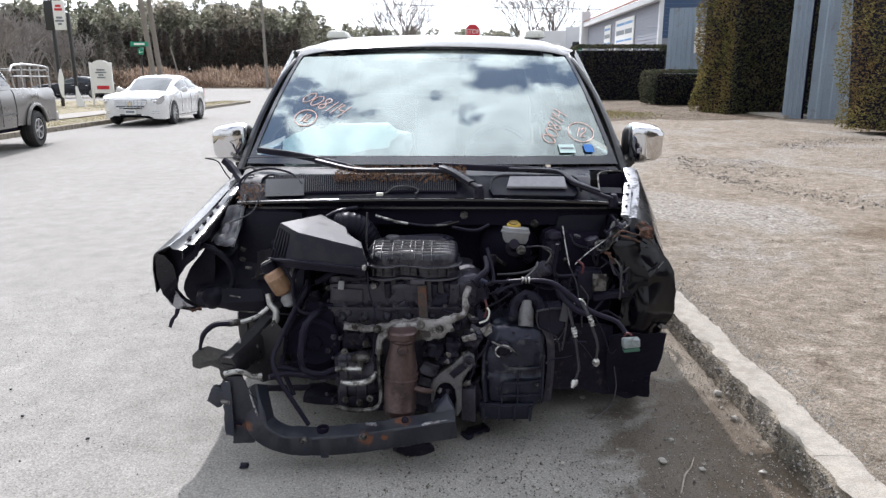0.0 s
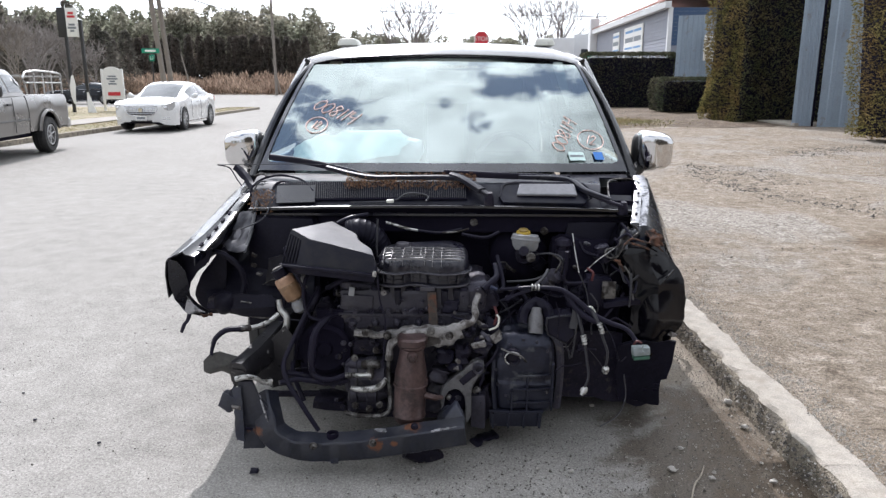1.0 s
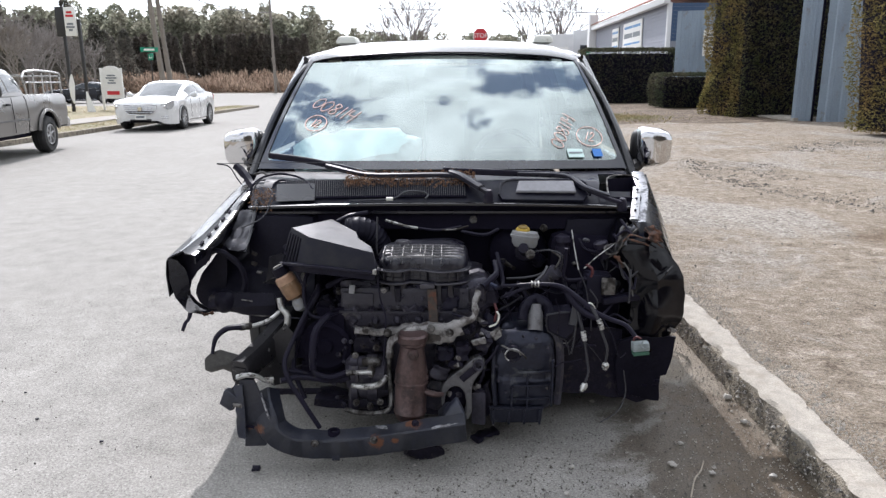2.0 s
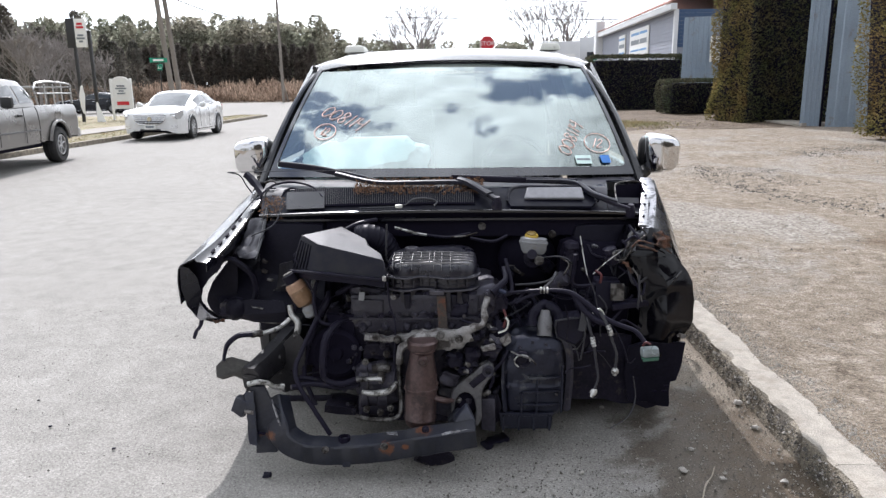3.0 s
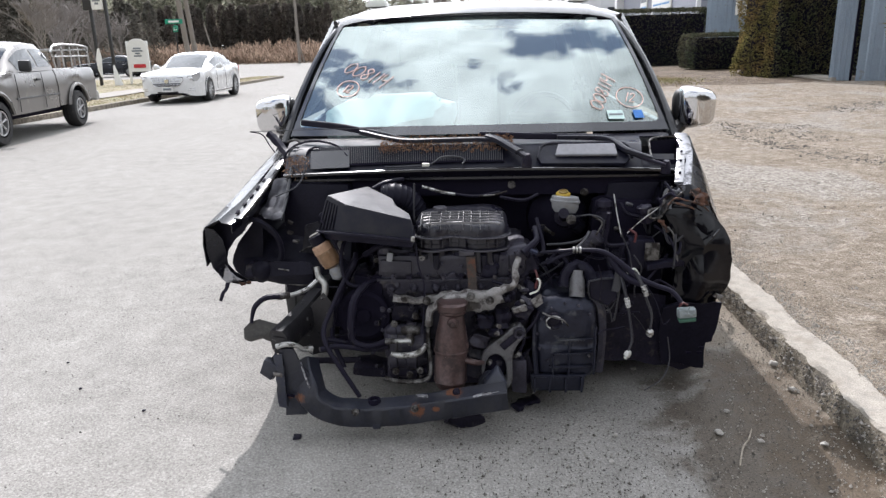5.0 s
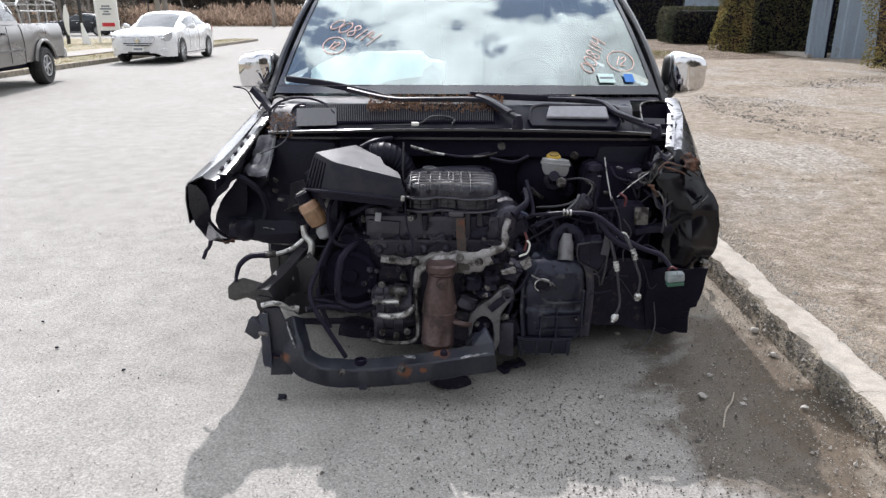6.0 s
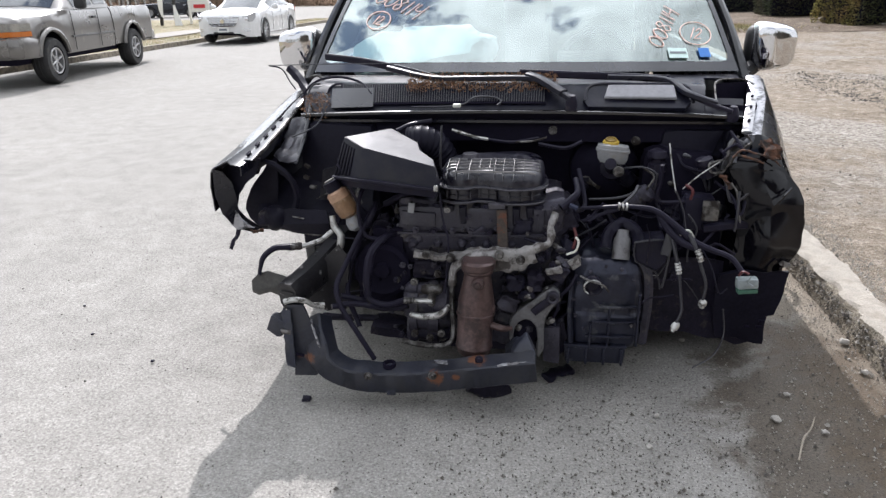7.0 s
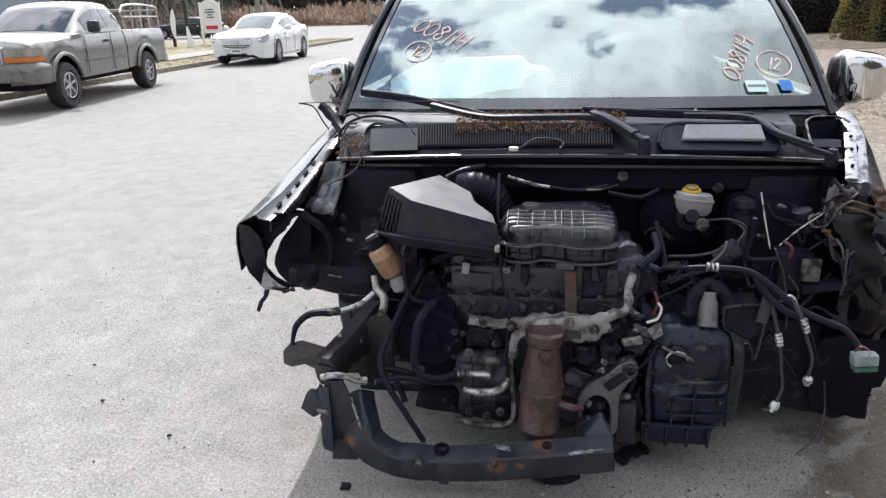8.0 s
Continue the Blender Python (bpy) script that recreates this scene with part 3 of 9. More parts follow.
def kerb_run(name, foot, y0, y1, wide, high, side, label, chips):
    """Worn concrete kerb stones laid end to end along y; side +1: the lot lies towards +x."""
    run = thing(name, (foot(y0), y0, 0), label, "kerb", kind="structure")
    y = y0
    while y < y1:
        n = min(y1, y + 2.4) - y
        face, cap = [], []
        steps = max(3, int(n / 0.014)) if chips else 3
        for i in range(steps + 1):
            yy = y + 0.001 + (n - 0.002) * i / steps
            f = foot(yy)
            w = [0.010 * noise.noise((yy * 7, k * 3.7, 1.0)) + 0.006 * noise.noise((yy * 22, k * 5.1, 8.0)) + 0.004 * noise.noise((yy * 60, k * 5.1, 3.0)) for k in range(6)] if chips else [0] * 6
            bite = 0.06 * max(0.0, noise.noise((yy * 1.9, 3.3, 6.0)) - 0.1) + 0.035 * max(0.0, noise.noise((yy * 6.1, 1.3, 2.0))) + 0.02 * max(0.0, noise.noise((yy * 17, 4.3, 2.0))) if chips else 0.0
            lip = (f + side * (0.014 + bite + w[2]), yy, high - 0.3 * bite + w[1] * 0.5)
            face.append([(f + side * w[0], yy, -0.06), (f + side * (0.006 + w[0]), yy, high * 0.25), (f + side * (0.010 + bite * 0.35 + w[1] * 1.2), yy, high * 0.55), (f + side * (0.012 + bite * 0.75 + w[3]), yy, high * 0.85), lip])
            cap.append([lip, (f + side * (0.03 + bite + w[4]), yy, high + 0.008 + w[3] * 0.4), (f + side * (wide - 0.06), yy, high + 0.01 + w[4] * 0.4), (f + side * (wide + w[5] + (0.035 * noise.noise((yy * 2.3, 7.1, 2.0)) + 0.02 * noise.noise((yy * 9.0, 2.2, 2.0)) if chips else 0.0)), yy, high + 0.004), (f + side * (wide + 0.03), yy, -0.06)])
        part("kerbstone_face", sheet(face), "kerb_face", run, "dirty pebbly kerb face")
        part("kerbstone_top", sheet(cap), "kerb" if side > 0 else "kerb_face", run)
        y += 2.4
    return run


kerb_run("kerb", lambda y: 1.335, -4.9, 16.7, 0.165, 0.105, 1, "worn pale concrete kerb edging the dirt lot", True)
kerb_run("kerb_far", lambda y: 1.335, 16.7, 76.7, 0.165, 0.10, 1, "worn pale concrete kerb running on down the street", False)
kerb_run("kerb_left", left_kerb_x, -2.3, 40.9, 0.16, 0.11, -1, "low concrete kerb with dirt along the grass verge", False)

verge = part("grass_verge", grid([-70, -30, -22, -18, -15] + [lambda y, k=k: left_kerb_x(y) - 0.15 - k for k in (3.2, 2.2, 1.2, 0.0)], spread(-2.3, 41.0, 8, 41, 1.0, 4), verge_z), "dry_grass")
tagged(verge, "dry yellow winter grass verge beside the street", "grass", kind="structure")
walkway = part("sidewalk", grid([lambda y: left_kerb_x(y) - 3.0, lambda y: left_kerb_x(y) - 1.6], spread(-2.3, 40.8, 8, 40, 1.5, 3), lambda x, y: verge_z(x, y) + 0.03), "pave")
tagged(walkway, "pale concrete sidewalk crossing the grass verge", "sidewalk", kind="structure")
def bed_edge(x, y, cx, cy, rx, ry):
    return 0.028 - 0.06 * max(0.0, abs(x - cx) / rx, abs(y - cy) / ry) ** 3 + 0.02 * noise.noise((x * 1.7, y * 1.7, 2.0))


M["mulch"] = layered("mulch", [(0.40, (0.035, 0.026, 0.02)), (0.47, (0.085, 0.064, 0.047)), (0.53, (0.13, 0.1, 0.075)), (0.6, (0.24, 0.2, 0.155))], 0.9, 4.0, 40.0, depth=0.02)
bed = part("mulch_bed", grid(spread(4.6, 12.4, 0, 13, 0.25, 1), spread(20.6, 38, 0, 40, 0.3, 1), lambda x, y: lot_z(x, y) + 0.035 + bed_edge(x, y, 8.6, 29.2, 3.9, 8.4)), "mulch")
tagged(bed, "dark soil and dead leaves under the hedges", "ground", kind="structure")


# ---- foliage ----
# first leaf: darkened by hand for the tall hedge's face away from the sun
M["hedge_shaded"] = leaf("hedge_shaded", (0.085, 0.095, 0.052), (0.125, 0.11, 0.062), 1.6)
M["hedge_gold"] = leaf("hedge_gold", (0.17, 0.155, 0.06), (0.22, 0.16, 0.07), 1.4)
M["hedge_dark"] = leaf("hedge_dark", (0.055, 0.065, 0.042), (0.085, 0.08, 0.055), 1.6, 0.35)
M["pine"] = leaf("pine", (0.24, 0.25, 0.19), (0.31, 0.29, 0.235), 0.12, 0.6)
M["scrub_dark"] = leaf("scrub_dark", (0.1, 0.098, 0.085), (0.15, 0.135, 0.115), 0.4, 0.35)
M["scrub"] = leaf("scrub", (0.25, 0.215, 0.175), (0.3, 0.25, 0.21), 0.3)
M["cypress"] = leaf("cypress", (0.115, 0.105, 0.095), (0.14, 0.12, 0.105), 0.3, 0.35)
M["reeds"] = leaf("reeds", (0.34, 0.26, 0.2), (0.24, 0.175, 0.135), 0.25)
M["bark"] = surface("bark", (0.10, 0.08, 0.065), 0.9, vary=0.4, scale=3, fine=30, bump=0.6, depth=0.01)
M["bare_wood"] = surface("bare_wood", (0.2, 0.18, 0.165), 0.9, vary=0.3, scale=3, fine=30, bump=0.3, depth=0.01)
M["pole_wood"] = surface("pole_wood", (0.2, 0.178, 0.155), 0.9, vary=0.3, scale=3, fine=40, bump=0.5, depth=0.005)


def leaves(name, spots, size, material, parent=None, label="", flat=0.35):
    """Many small bent leaves or sprays, one mesh; spots: rows of (place, outward direction)."""
    rng = random.Random(len(spots))
    vs, fs = [], []
    for p, d in spots:
        d = (Vector(d) + Vector((rng.uniform(-1, 1), rng.uniform(-1, 1), rng.uniform(-0.6, 1))) * 0.9).normalized()
        s = d.orthogonal().normalized()
        s.rotate(Matrix.Rotation(rng.uniform(0, 6.3), 3, d))
        k = size * rng.uniform(0.6, 1.4)
        a, p = len(vs), Vector(p)
        vs += [p - s * k * flat, p + d * k * 0.5 - s * k * 0.1, p + d * k, p + d * k * 0.45 + s * k * flat]
        fs.append((a, a + 1, a + 2, a + 3))
    me = bpy.data.meshes.new(name)
    me.from_pydata([tuple(v) for v in vs], [], fs)
    me.materials.append(M[material])
    ob = new(name, me)
    if parent is not None:
        ob.parent = parent
        ob.matrix_parent_inverse = world_of(parent).inverted()
    if label:
        ob["label"] = label
    return ob


def clipped_hedge(name, at, size, label, leaf, count, turn=0.0, leaf_size=0.07, round_top=0.1, taper=0.0, leaf_shaded=None):
    """Clipped evergreen: near-black core painted as inner shade, and a skin of small sprays with gaps and an uneven
    face.
    """
    ob = thing(name, at, label, "hedge")
    rng = random.Random(int(at[0] * 100 + at[1] * 7))
    sx, sy, sz = size
    rot = Matrix.Rotation(radians(turn), 3, "Z")
    core = bmesh.new()
    box(core, (at[0], at[1], at[2] + sz * 0.47), (sx * 0.9, sy * 0.9, sz * 0.93), Matrix.Rotation(radians(turn), 4, "Z"), 0.08, 1 - taper)
    part("core", core, "underbody", ob, "plain near-black block painted as the shade inside the hedge")
    sets = {leaf: [], leaf_shaded or leaf: []}
    faces = [((1, 0, 0), sy * sz), ((-1, 0, 0), sy * sz), ((0, 1, 0), sx * sz * 0.3), ((0, -1, 0), sx * sz), ((0, 0, 1), sx * sy)]
    total = sum(f[1] for f in faces)
    for nrm, area in faces:
        for _ in range(int(count * area / total)):
            q = Vector([rng.uniform(-0.5, 0.5) if not c else 0.5 * c for c in nrm])
            h = q.z + 0.5
            wob = 1 + 0.09 * noise.noise(Vector((q.x * sx, q.y * sy, q.z * sz)) * 1.3 + Vector(at)) - round_top * max(0, h - 0.8) * 2
            grow = 1 - taper * h
            p = rot @ Vector((q.x * sx * wob * grow, q.y * sy * wob * grow, 0))
            deep = rng.random() ** 2 * 0.1
            p = Vector(at) + p + Vector((0, 0, sz * h * (1 + 0.02 * wob))) - rot @ Vector(nrm) * deep
            # the -y face can take a darker leaf, its shade put into the colour
            sets[(leaf_shaded or leaf) if nrm[1] < 0 else leaf].append((p, rot @ Vector(nrm)))
    for k, spots in sets.items():
        if spots:
            leaves("foliage", spots, leaf_size, k, ob)
    stem = bmesh.new()
    for _ in range(7):
        x, y = rng.uniform(-0.35, 0.35) * sx, rng.uniform(-0.35, 0.35) * sy
        p = Vector(at) + rot @ Vector((x, y, 0))
        tube(stem, [p - Vector((0, 0, 0.05)), p + Vector((rng.uniform(-0.1, 0.1), rng.uniform(-0.1, 0.1), sz * 0.35))], [0.035, 0.015], 6)
    part("stems", stem, "bark", ob)
    return ob


LZ = 0.20
M["straw"] = leaf("straw", (0.25, 0.2, 0.115), (0.2, 0.19, 0.1), 0.8, 0.3)
tufts = []
rng = random.Random(31)
for i in range(15000):
    y = rng.uniform(9, 41)
    x = left_kerb_x(y) - 0.2 - rng.random() * (1.35 if rng.random() < 0.4 else 9.0)
    if -3.05 < x - left_kerb_x(y) < -1.55:
        continue
    tufts.append(((x, y, verge_z(x, y) - 0.01), (rng.uniform(-0.6, 0.6), rng.uniform(-0.6, 0.6), 1.2)))
tagged(leaves("grass_blades", tufts, 0.05, "straw", flat=0.12), "dry straw-coloured grass blades on the verge", "grass", kind="stuff")
tufts = []
for i in range(3200):
    x, y = rng.gauss(5.5, 0.7), rng.gauss(23.8, 1.3)
    tufts.append(((x, y, lot_z(x, y) + 0.03), (rng.uniform(-0.7, 0.7), rng.uniform(-0.7, 0.7), 1.0)))
tagged(leaves("grass_blades", tufts, 0.07, "straw", flat=0.14), "thin yellow grass blades on the dirt lot", "grass", kind="stuff")
clipped_hedge("low_hedge", (9.3, 39.4, LZ), (4.9, 2.2, 2.75), "broad dark green clipped hedge in front of the grey building", "hedge_dark", 15000, leaf_size=0.11)
clipped_hedge("low_hedge", (9.75, 30.4, LZ + 0.12), (2.6, 2.0, 1.3), "low boxy dark green hedge beside the corrugated fence", "hedge_dark", 8000, leaf_size=0.09)
clipped_hedge("tall_hedge", (10.52, 24.15, LZ), (3.8, 2.0, 5.6), "tall square-clipped evergreen with olive and brown patches", "hedge_gold", 46000, turn=14, leaf_size=0.08, leaf_shaded="hedge_shaded")
clipped_hedge("tall_hedge", (10.15, 14.9, LZ + 0.1), (2.6, 2.4, 4.9), "tall bulging evergreen shrub beside the metal gate", "hedge_gold", 46000, turn=6, leaf_size=0.06, taper=-0.22)


def pine_spots(x, y, h, r, rng, n, base=0.25, dome=0.7):
    out = []
    for _ in range(n):
        t = rng.random() ** 0.8
        z = h * (base + (1 - base) * t)
        rad = r * (1 - t) ** dome * (0.45 + 0.55 * rng.random()) * (0.7 + 0.5 * noise.noise((x + z * 0.8, y, t * 7)))
        a = rng.uniform(0, 6.28)
        out.append(((x + rad * math.cos(a), y + rad * math.sin(a), z), (math.cos(a), math.sin(a), 0.25)))
    return out


def wood(name, rows, leaf, size, label, per, trunk_r=0.14, base=0.25, dome=0.7):
    """A far wood: trunks and crowns; rows of (x, y, height, radius)."""
    ob = thing(name, (rows[0][0], rows[0][1], 0), label, "trees", kind="stuff")
    rng = random.Random(len(rows))
    spots, stems = [], bmesh.new()
    for x, y, h, r in rows:
        spots += pine_spots(x, y, h, r, rng, per, base, dome)
        tube(stems, [(x, y, -0.2), (x + rng.uniform(-0.3, 0.3), y, h * 0.5), (x + rng.uniform(-0.3, 0.3), y, h * 0.95)], [trunk_r, trunk_r * 0.7, 0.03], 5, 2)
    leaves("crowns", spots, size, leaf, ob, flat=0.4)
    part("trunks", stems, "bark", ob)
    return ob


rng = random.Random(5)
wood("cypress_row", [(-78 + 1.02 * i + rng.uniform(-0.3, 0.3), 116 + rng.uniform(-1, 2), rng.uniform(7.9, 9.1), rng.uniform(1.2, 1.5)) for i in range(54)], "cypress", 0.36, "row of dark brownish-green cypress trees behind the reeds", 1500, base=0.04, dome=0.4)
wood("pine_wood", [(rng.uniform(-112, -24), rng.uniform(122, 150), rng.uniform(10.6, 14.8), rng.uniform(3.2, 4.8)) for i in range(230)], "pine", 0.6, "mixed grey-green winter pine wood", 850, base=0.3, dome=0.42)
wood("pine_wood", [(rng.uniform(-32, 24), rng.uniform(150, 190), rng.uniform(8.5, 12.5), rng.uniform(3.0, 4.6)) for i in range(130)], "pine", 0.65, "far low wood of hazy pines", 600, base=0.1, dome=0.45)
# this wood is never in view; it gives the mirrors a dark horizon
wood("pine_wood", [(rng.uniform(-70, 70), rng.uniform(-62, -44), rng.uniform(8, 12), rng.uniform(2.6, 4.0)) for i in range(90)], "pine", 0.6, "unseen pine wood behind the camera, added for the mirrors to reflect", 400, base=0.1, dome=0.45)
# added out of view: dark trees that only the right door mirror reflects
wood("mirror_backdrop", [(rng.uniform(1.9, 16), rng.uniform(-15, -6), rng.uniform(5.5, 7.5), rng.uniform(1.3, 1.9)) for i in range(64)], "scrub_dark", 0.3, "unseen dark trees behind the camera, added to darken the door mirror", 900, base=0.02, dome=0.4)
wood("pine_wood", [(rng.uniform(-60, -38), rng.uniform(60, 100), rng.uniform(7, 11), rng.uniform(1.8, 3.0)) for i in range(22)], "scrub_dark", 0.36, "straggly pines and scrub beyond the verge", 1300, base=0.1, dome=0.5)
wood("scrub_belt", [(rng.uniform(-110, 20), rng.uniform(119, 126), rng.uniform(3.5, 6.5), rng.uniform(1.8, 3.0)) for i in range(280)], "scrub", 0.5, "belt of grey-brown scrub behind the reeds", 420, base=0.0, dome=0.5)
reed = []
for i in range(70000):
    x, y = rng.uniform(-95, 30), rng.uniform(96, 114)
    top = 2.3 * (0.75 + 0.7 * noise.noise((x * 0.15, y * 0.15, 3)) + 0.35 * noise.noise((x * 0.7, y * 0.7, 5)))
    reed.append(((x, y, -0.05 + rng.random() * top), (rng.uniform(-0.5, 0.5), rng.uniform(-0.5, 0.5), 1.2)))
tagged(leaves("reed_field", reed, 0.75, "reeds", flat=0.1), "tall dry brown reeds and brush filling the field", "reeds", kind="stuff")


def bare_tree(at, h, seed, label):
    """Leafless tree: tapered trunk that forks again and again."""
    ob = thing("bare_tree", at, label, "tree")
    r2 = random.Random(seed)
    trunk, twigs = bmesh.new(), bmesh.new()

    def grow(bm, p, d, length, r, depth):
        mid = p + d * length * 0.5 + Vector((r2.uniform(-1, 1), r2.uniform(-1, 1), 0)) * length * 0.05
        q = p + d * length
        tube(bm, [p, mid, q], [r, r * 0.85, r * 0.66], 5 if depth < 3 else 3, 2)
        if depth < 5:
            for _ in range(3 if depth > 0 else 5):
                e = (d + Vector((r2.uniform(-1, 1), r2.uniform(-1, 1), r2.uniform(-0.1, 0.55))) * 0.8).normalized()
                grow(twigs, q - d * length * r2.uniform(0, 0.3), e, length * r2.uniform(0.6, 0.8), max(0.022, r * 0.58), depth + 1)

    grow(trunk, Vector(at) - Vector((0, 0, 0.2)), Vector((0, 0, 1)), h * 0.27, h * 0.012, 0)
    part("trunk", trunk, "bare_wood", ob)
    part("branch_work", twigs, "bare_wood", ob)
    return ob


bare_tree((-6.2, 112, 0), 21, 3, "bare grey winter tree beyond the junction")
bare_tree((11.5, 104, 0), 20, 8, "wide bare winter tree behind the white trailers")
for k, (x, y, h) in enumerate(((-25.5, 42, 7.0), (-29.5, 50, 8.0), (-28.0, 52, 6.5), (-33.0, 58, 9.0), (-34.5, 59, 8.5), (-31.0, 62, 7.0), (-38.0, 64, 10.0))):
    bare_tree((x, y, 0.05), h, 4 + 3 * k, "small bare grey winter tree beyond the verge")
bare_tree((15.5, 112, 0), 21, 21, "wide bare winter tree behind the white trailers")
bare_tree((-8.5, 118, 0), 20, 17, "bare grey winter tree beyond the junction")

# ---- poles, wires, signs ----
M["sign_white"] = surface("sign_white", (0.72, 0.72, 0.70), 0.5, vary=0.08, bump=0.05)
M["sign_black"] = surface("sign_black", (0.015, 0.015, 0.016), 0.5, vary=0.2, bump=0.1)
M["sign_red"] = surface("sign_red", (0.5, 0.02, 0.03), 0.45, vary=0.1, bump=0.0)
M["sign_green"] = surface("sign_green", (0.0, 0.22, 0.13), 0.45, vary=0.1, bump=0.0)
M["sign_blue"] = surface("sign_blue", (0.08, 0.25, 0.5), 0.45, vary=0.1, bump=0.0)
M["ink_grey"] = surface("ink_grey", (0.18, 0.2, 0.22), 0.5, vary=0.1, bump=0.0)


def utility_pole(at, h, r, lean, label):
    ob = thing("utility_pole", at, label, "pole")
    top = Vector(at) + Vector((lean, 0, h))
    part("shaft", tb([Vector(at) - Vector((0, 0, 0.3)), top], [r, r * 0.7], 10, 1), "pole_wood", ob)
    part("crossarm", bx(top - Vector((0, 0, 0.9)), (2.0, 0.12, 0.1), None, 0.01), "pole_wood", ob)
    for k in (-0.8, 0.0, 0.8):
        part("insulator", lt(top + Vector((k, 0, -0.85)), top + Vector((k, 0, -0.62)), [(0, 0.02), (0.2, 0.06), (0.5, 0.03), (0.8, 0.05), (1, 0.02)], 10), "cap_grey", ob)
    return top


pole_top = utility_pole((-17.25, 43.0, 0.05), 11.5, 0.17, -0.95, "weathered brown wooden utility pole beside the junction")
utility_pole((-17.1, 43.7, 0.05), 11.0, 0.16, -0.85, "second weathered wooden pole standing close beside the first")
far_top = utility_pole((-23.0, 92.5, -0.05), 14.0, 0.2, -0.2, "far wooden utility pole at the edge of the reeds")
stub = thing("marker_post", (-17.0, 45, 0.05), "thin leaning yellowish marker post", "post")
part("shaft", tb([(-16.3, 45, 0), (-17.0, 45, 3.2)], [0.05, 0.045], 8, 1), "pole_wood", stub)
brace = thing("brace_post", (-22.8, 92.6, -0.05), "short leaning wooden brace beside the far pole", "post")
part("shaft", tb([(-22.4, 92.6, -0.1), (-23.4, 92.6, 4.5)], [0.08, 0.07], 8, 1), "pole_wood", brace)

for a, b, sag in (((-60, 40.0, 9.2), pole_top + Vector((-0.8, 0, -0.7)), 0.5), ((-60, 40.5, 8.6), pole_top + Vector((0.8, 0, -0.7)), 0.5), (pole_top + Vector((0, 0, -2.2)), far_top + Vector((0, 0, -1.2)), 0.9),
                  (pole_top + Vector((0.8, 0, -0.7)), (60, 90.0, 12.6), 1.0), (far_top + Vector((0.8, 0, -0.7)), (70, 95.0, 11.5), 0.6), (far_top + Vector((-0.8, 0, -0.7)), (70, 96.0, 12.6), 0.5),
                  ((-60, 42.0, 6.6), pole_top + Vector((0, 0, -4.2)), 0.4), (pole_top + Vector((0, 0, -4.2)), far_top + Vector((0, 0, -4.0)), 0.7), (far_top + Vector((0, 0, -3.2)), (70, 97.0, 9.8), 0.5)):
    a, b = Vector(a), Vector(b)
    w = part("overhead_wire", tb([a, a.lerp(b, 0.25) - Vector((0, 0, sag * 0.75)), a.lerp(b, 0.5) - Vector((0, 0, sag)), a.lerp(b, 0.75) - Vector((0, 0, sag * 0.75)), b], 0.042, 5, 6), "cap_grey")
    tagged(w, "thin grey overhead wire strung between poles", "wire", "overhead wires")
can = thing("transformer", far_top - Vector((1.2, 0, 1.6)), "dark cylinder hung on the overhead wires", "transformer")
part("case", lt(far_top - Vector((2.0, 0, 1.1)), far_top - Vector((0.25, 0, 1.1)), [(0, 0.1), (0.05, 0.3), (0.95, 0.3), (1, 0.1)], 14), "cap_grey", can)


def bars(parent, at, rows, size, material, wide=(1, 0, 0), gap=0.5):
    """Writing too small to read: a plain bar for each line."""
    wx, h = size
    for i in range(rows):
        rr = 0.7 + 0.3 * math.sin(i * 2.1)
        turn = Matrix.Rotation(math.atan2(wide[1], wide[0]), 4, "Z")
        part("text_bar", bx(Vector(at) - Vector((0, 0, i * h * (1 + gap))), (wx * rr, 0.008, h), turn, 0.0), material, parent, smooth=False)


post_sign = thing("post_sign", (-17.4, 33.2, 0.1), "tall black two-post sign with a white lettered panel", "sign")
for x in (-17.72, -17.0):
    part("post", bx((x, 33.2, 2.1), (0.12, 0.12, 4.2), None, 0.01), "sign_black", post_sign)
part("panel", bx((-17.33, 33.1, 4.1), (0.5, 0.1, 1.25), None, 0.01), "sign_white", post_sign, "white panel with faded lines of writing")
part("side_panel", bx((-17.8, 33.12, 4.1), (0.36, 0.14, 1.3), None, 0.01), "sign_black", post_sign)
scrap = thing("torn_banner", (-17.5, 33.0, 0.1), "torn white banner hanging on the sign's post", "banner")
part("cloth", sheet([[(-17.62, 33.05, 1.75), (-17.5, 33.0, 1.8)], [(-17.72, 33.02, 1.3), (-17.4, 32.95, 1.35)], [(-17.7, 33.03, 0.8), (-17.45, 32.95, 0.9)], [(-17.6, 33.02, 0.5), (-17.5, 32.98, 0.45)]], 0.006), "sign_white", scrap)
scrap = thing("torn_banner", (-16.85, 33.0, 0.1), "crumpled white sheet leaning at the foot of the post", "banner")
part("cloth", sheet([[(-17.0, 33.1, 1.0), (-16.9, 33.05, 1.02)], [(-16.98, 33.02, 0.6), (-16.7, 32.95, 0.55)], [(-16.95, 32.95, 0.1), (-16.5, 32.85, 0.1)]], 0.006), "sign_white", scrap)
bars(post_sign, (-17.33, 33.04, 4.5), 2, (0.36, 0.1), "sign_red")
bars(post_sign, (-17.33, 33.04, 4.0), 3, (0.4, 0.09), "ink_grey")

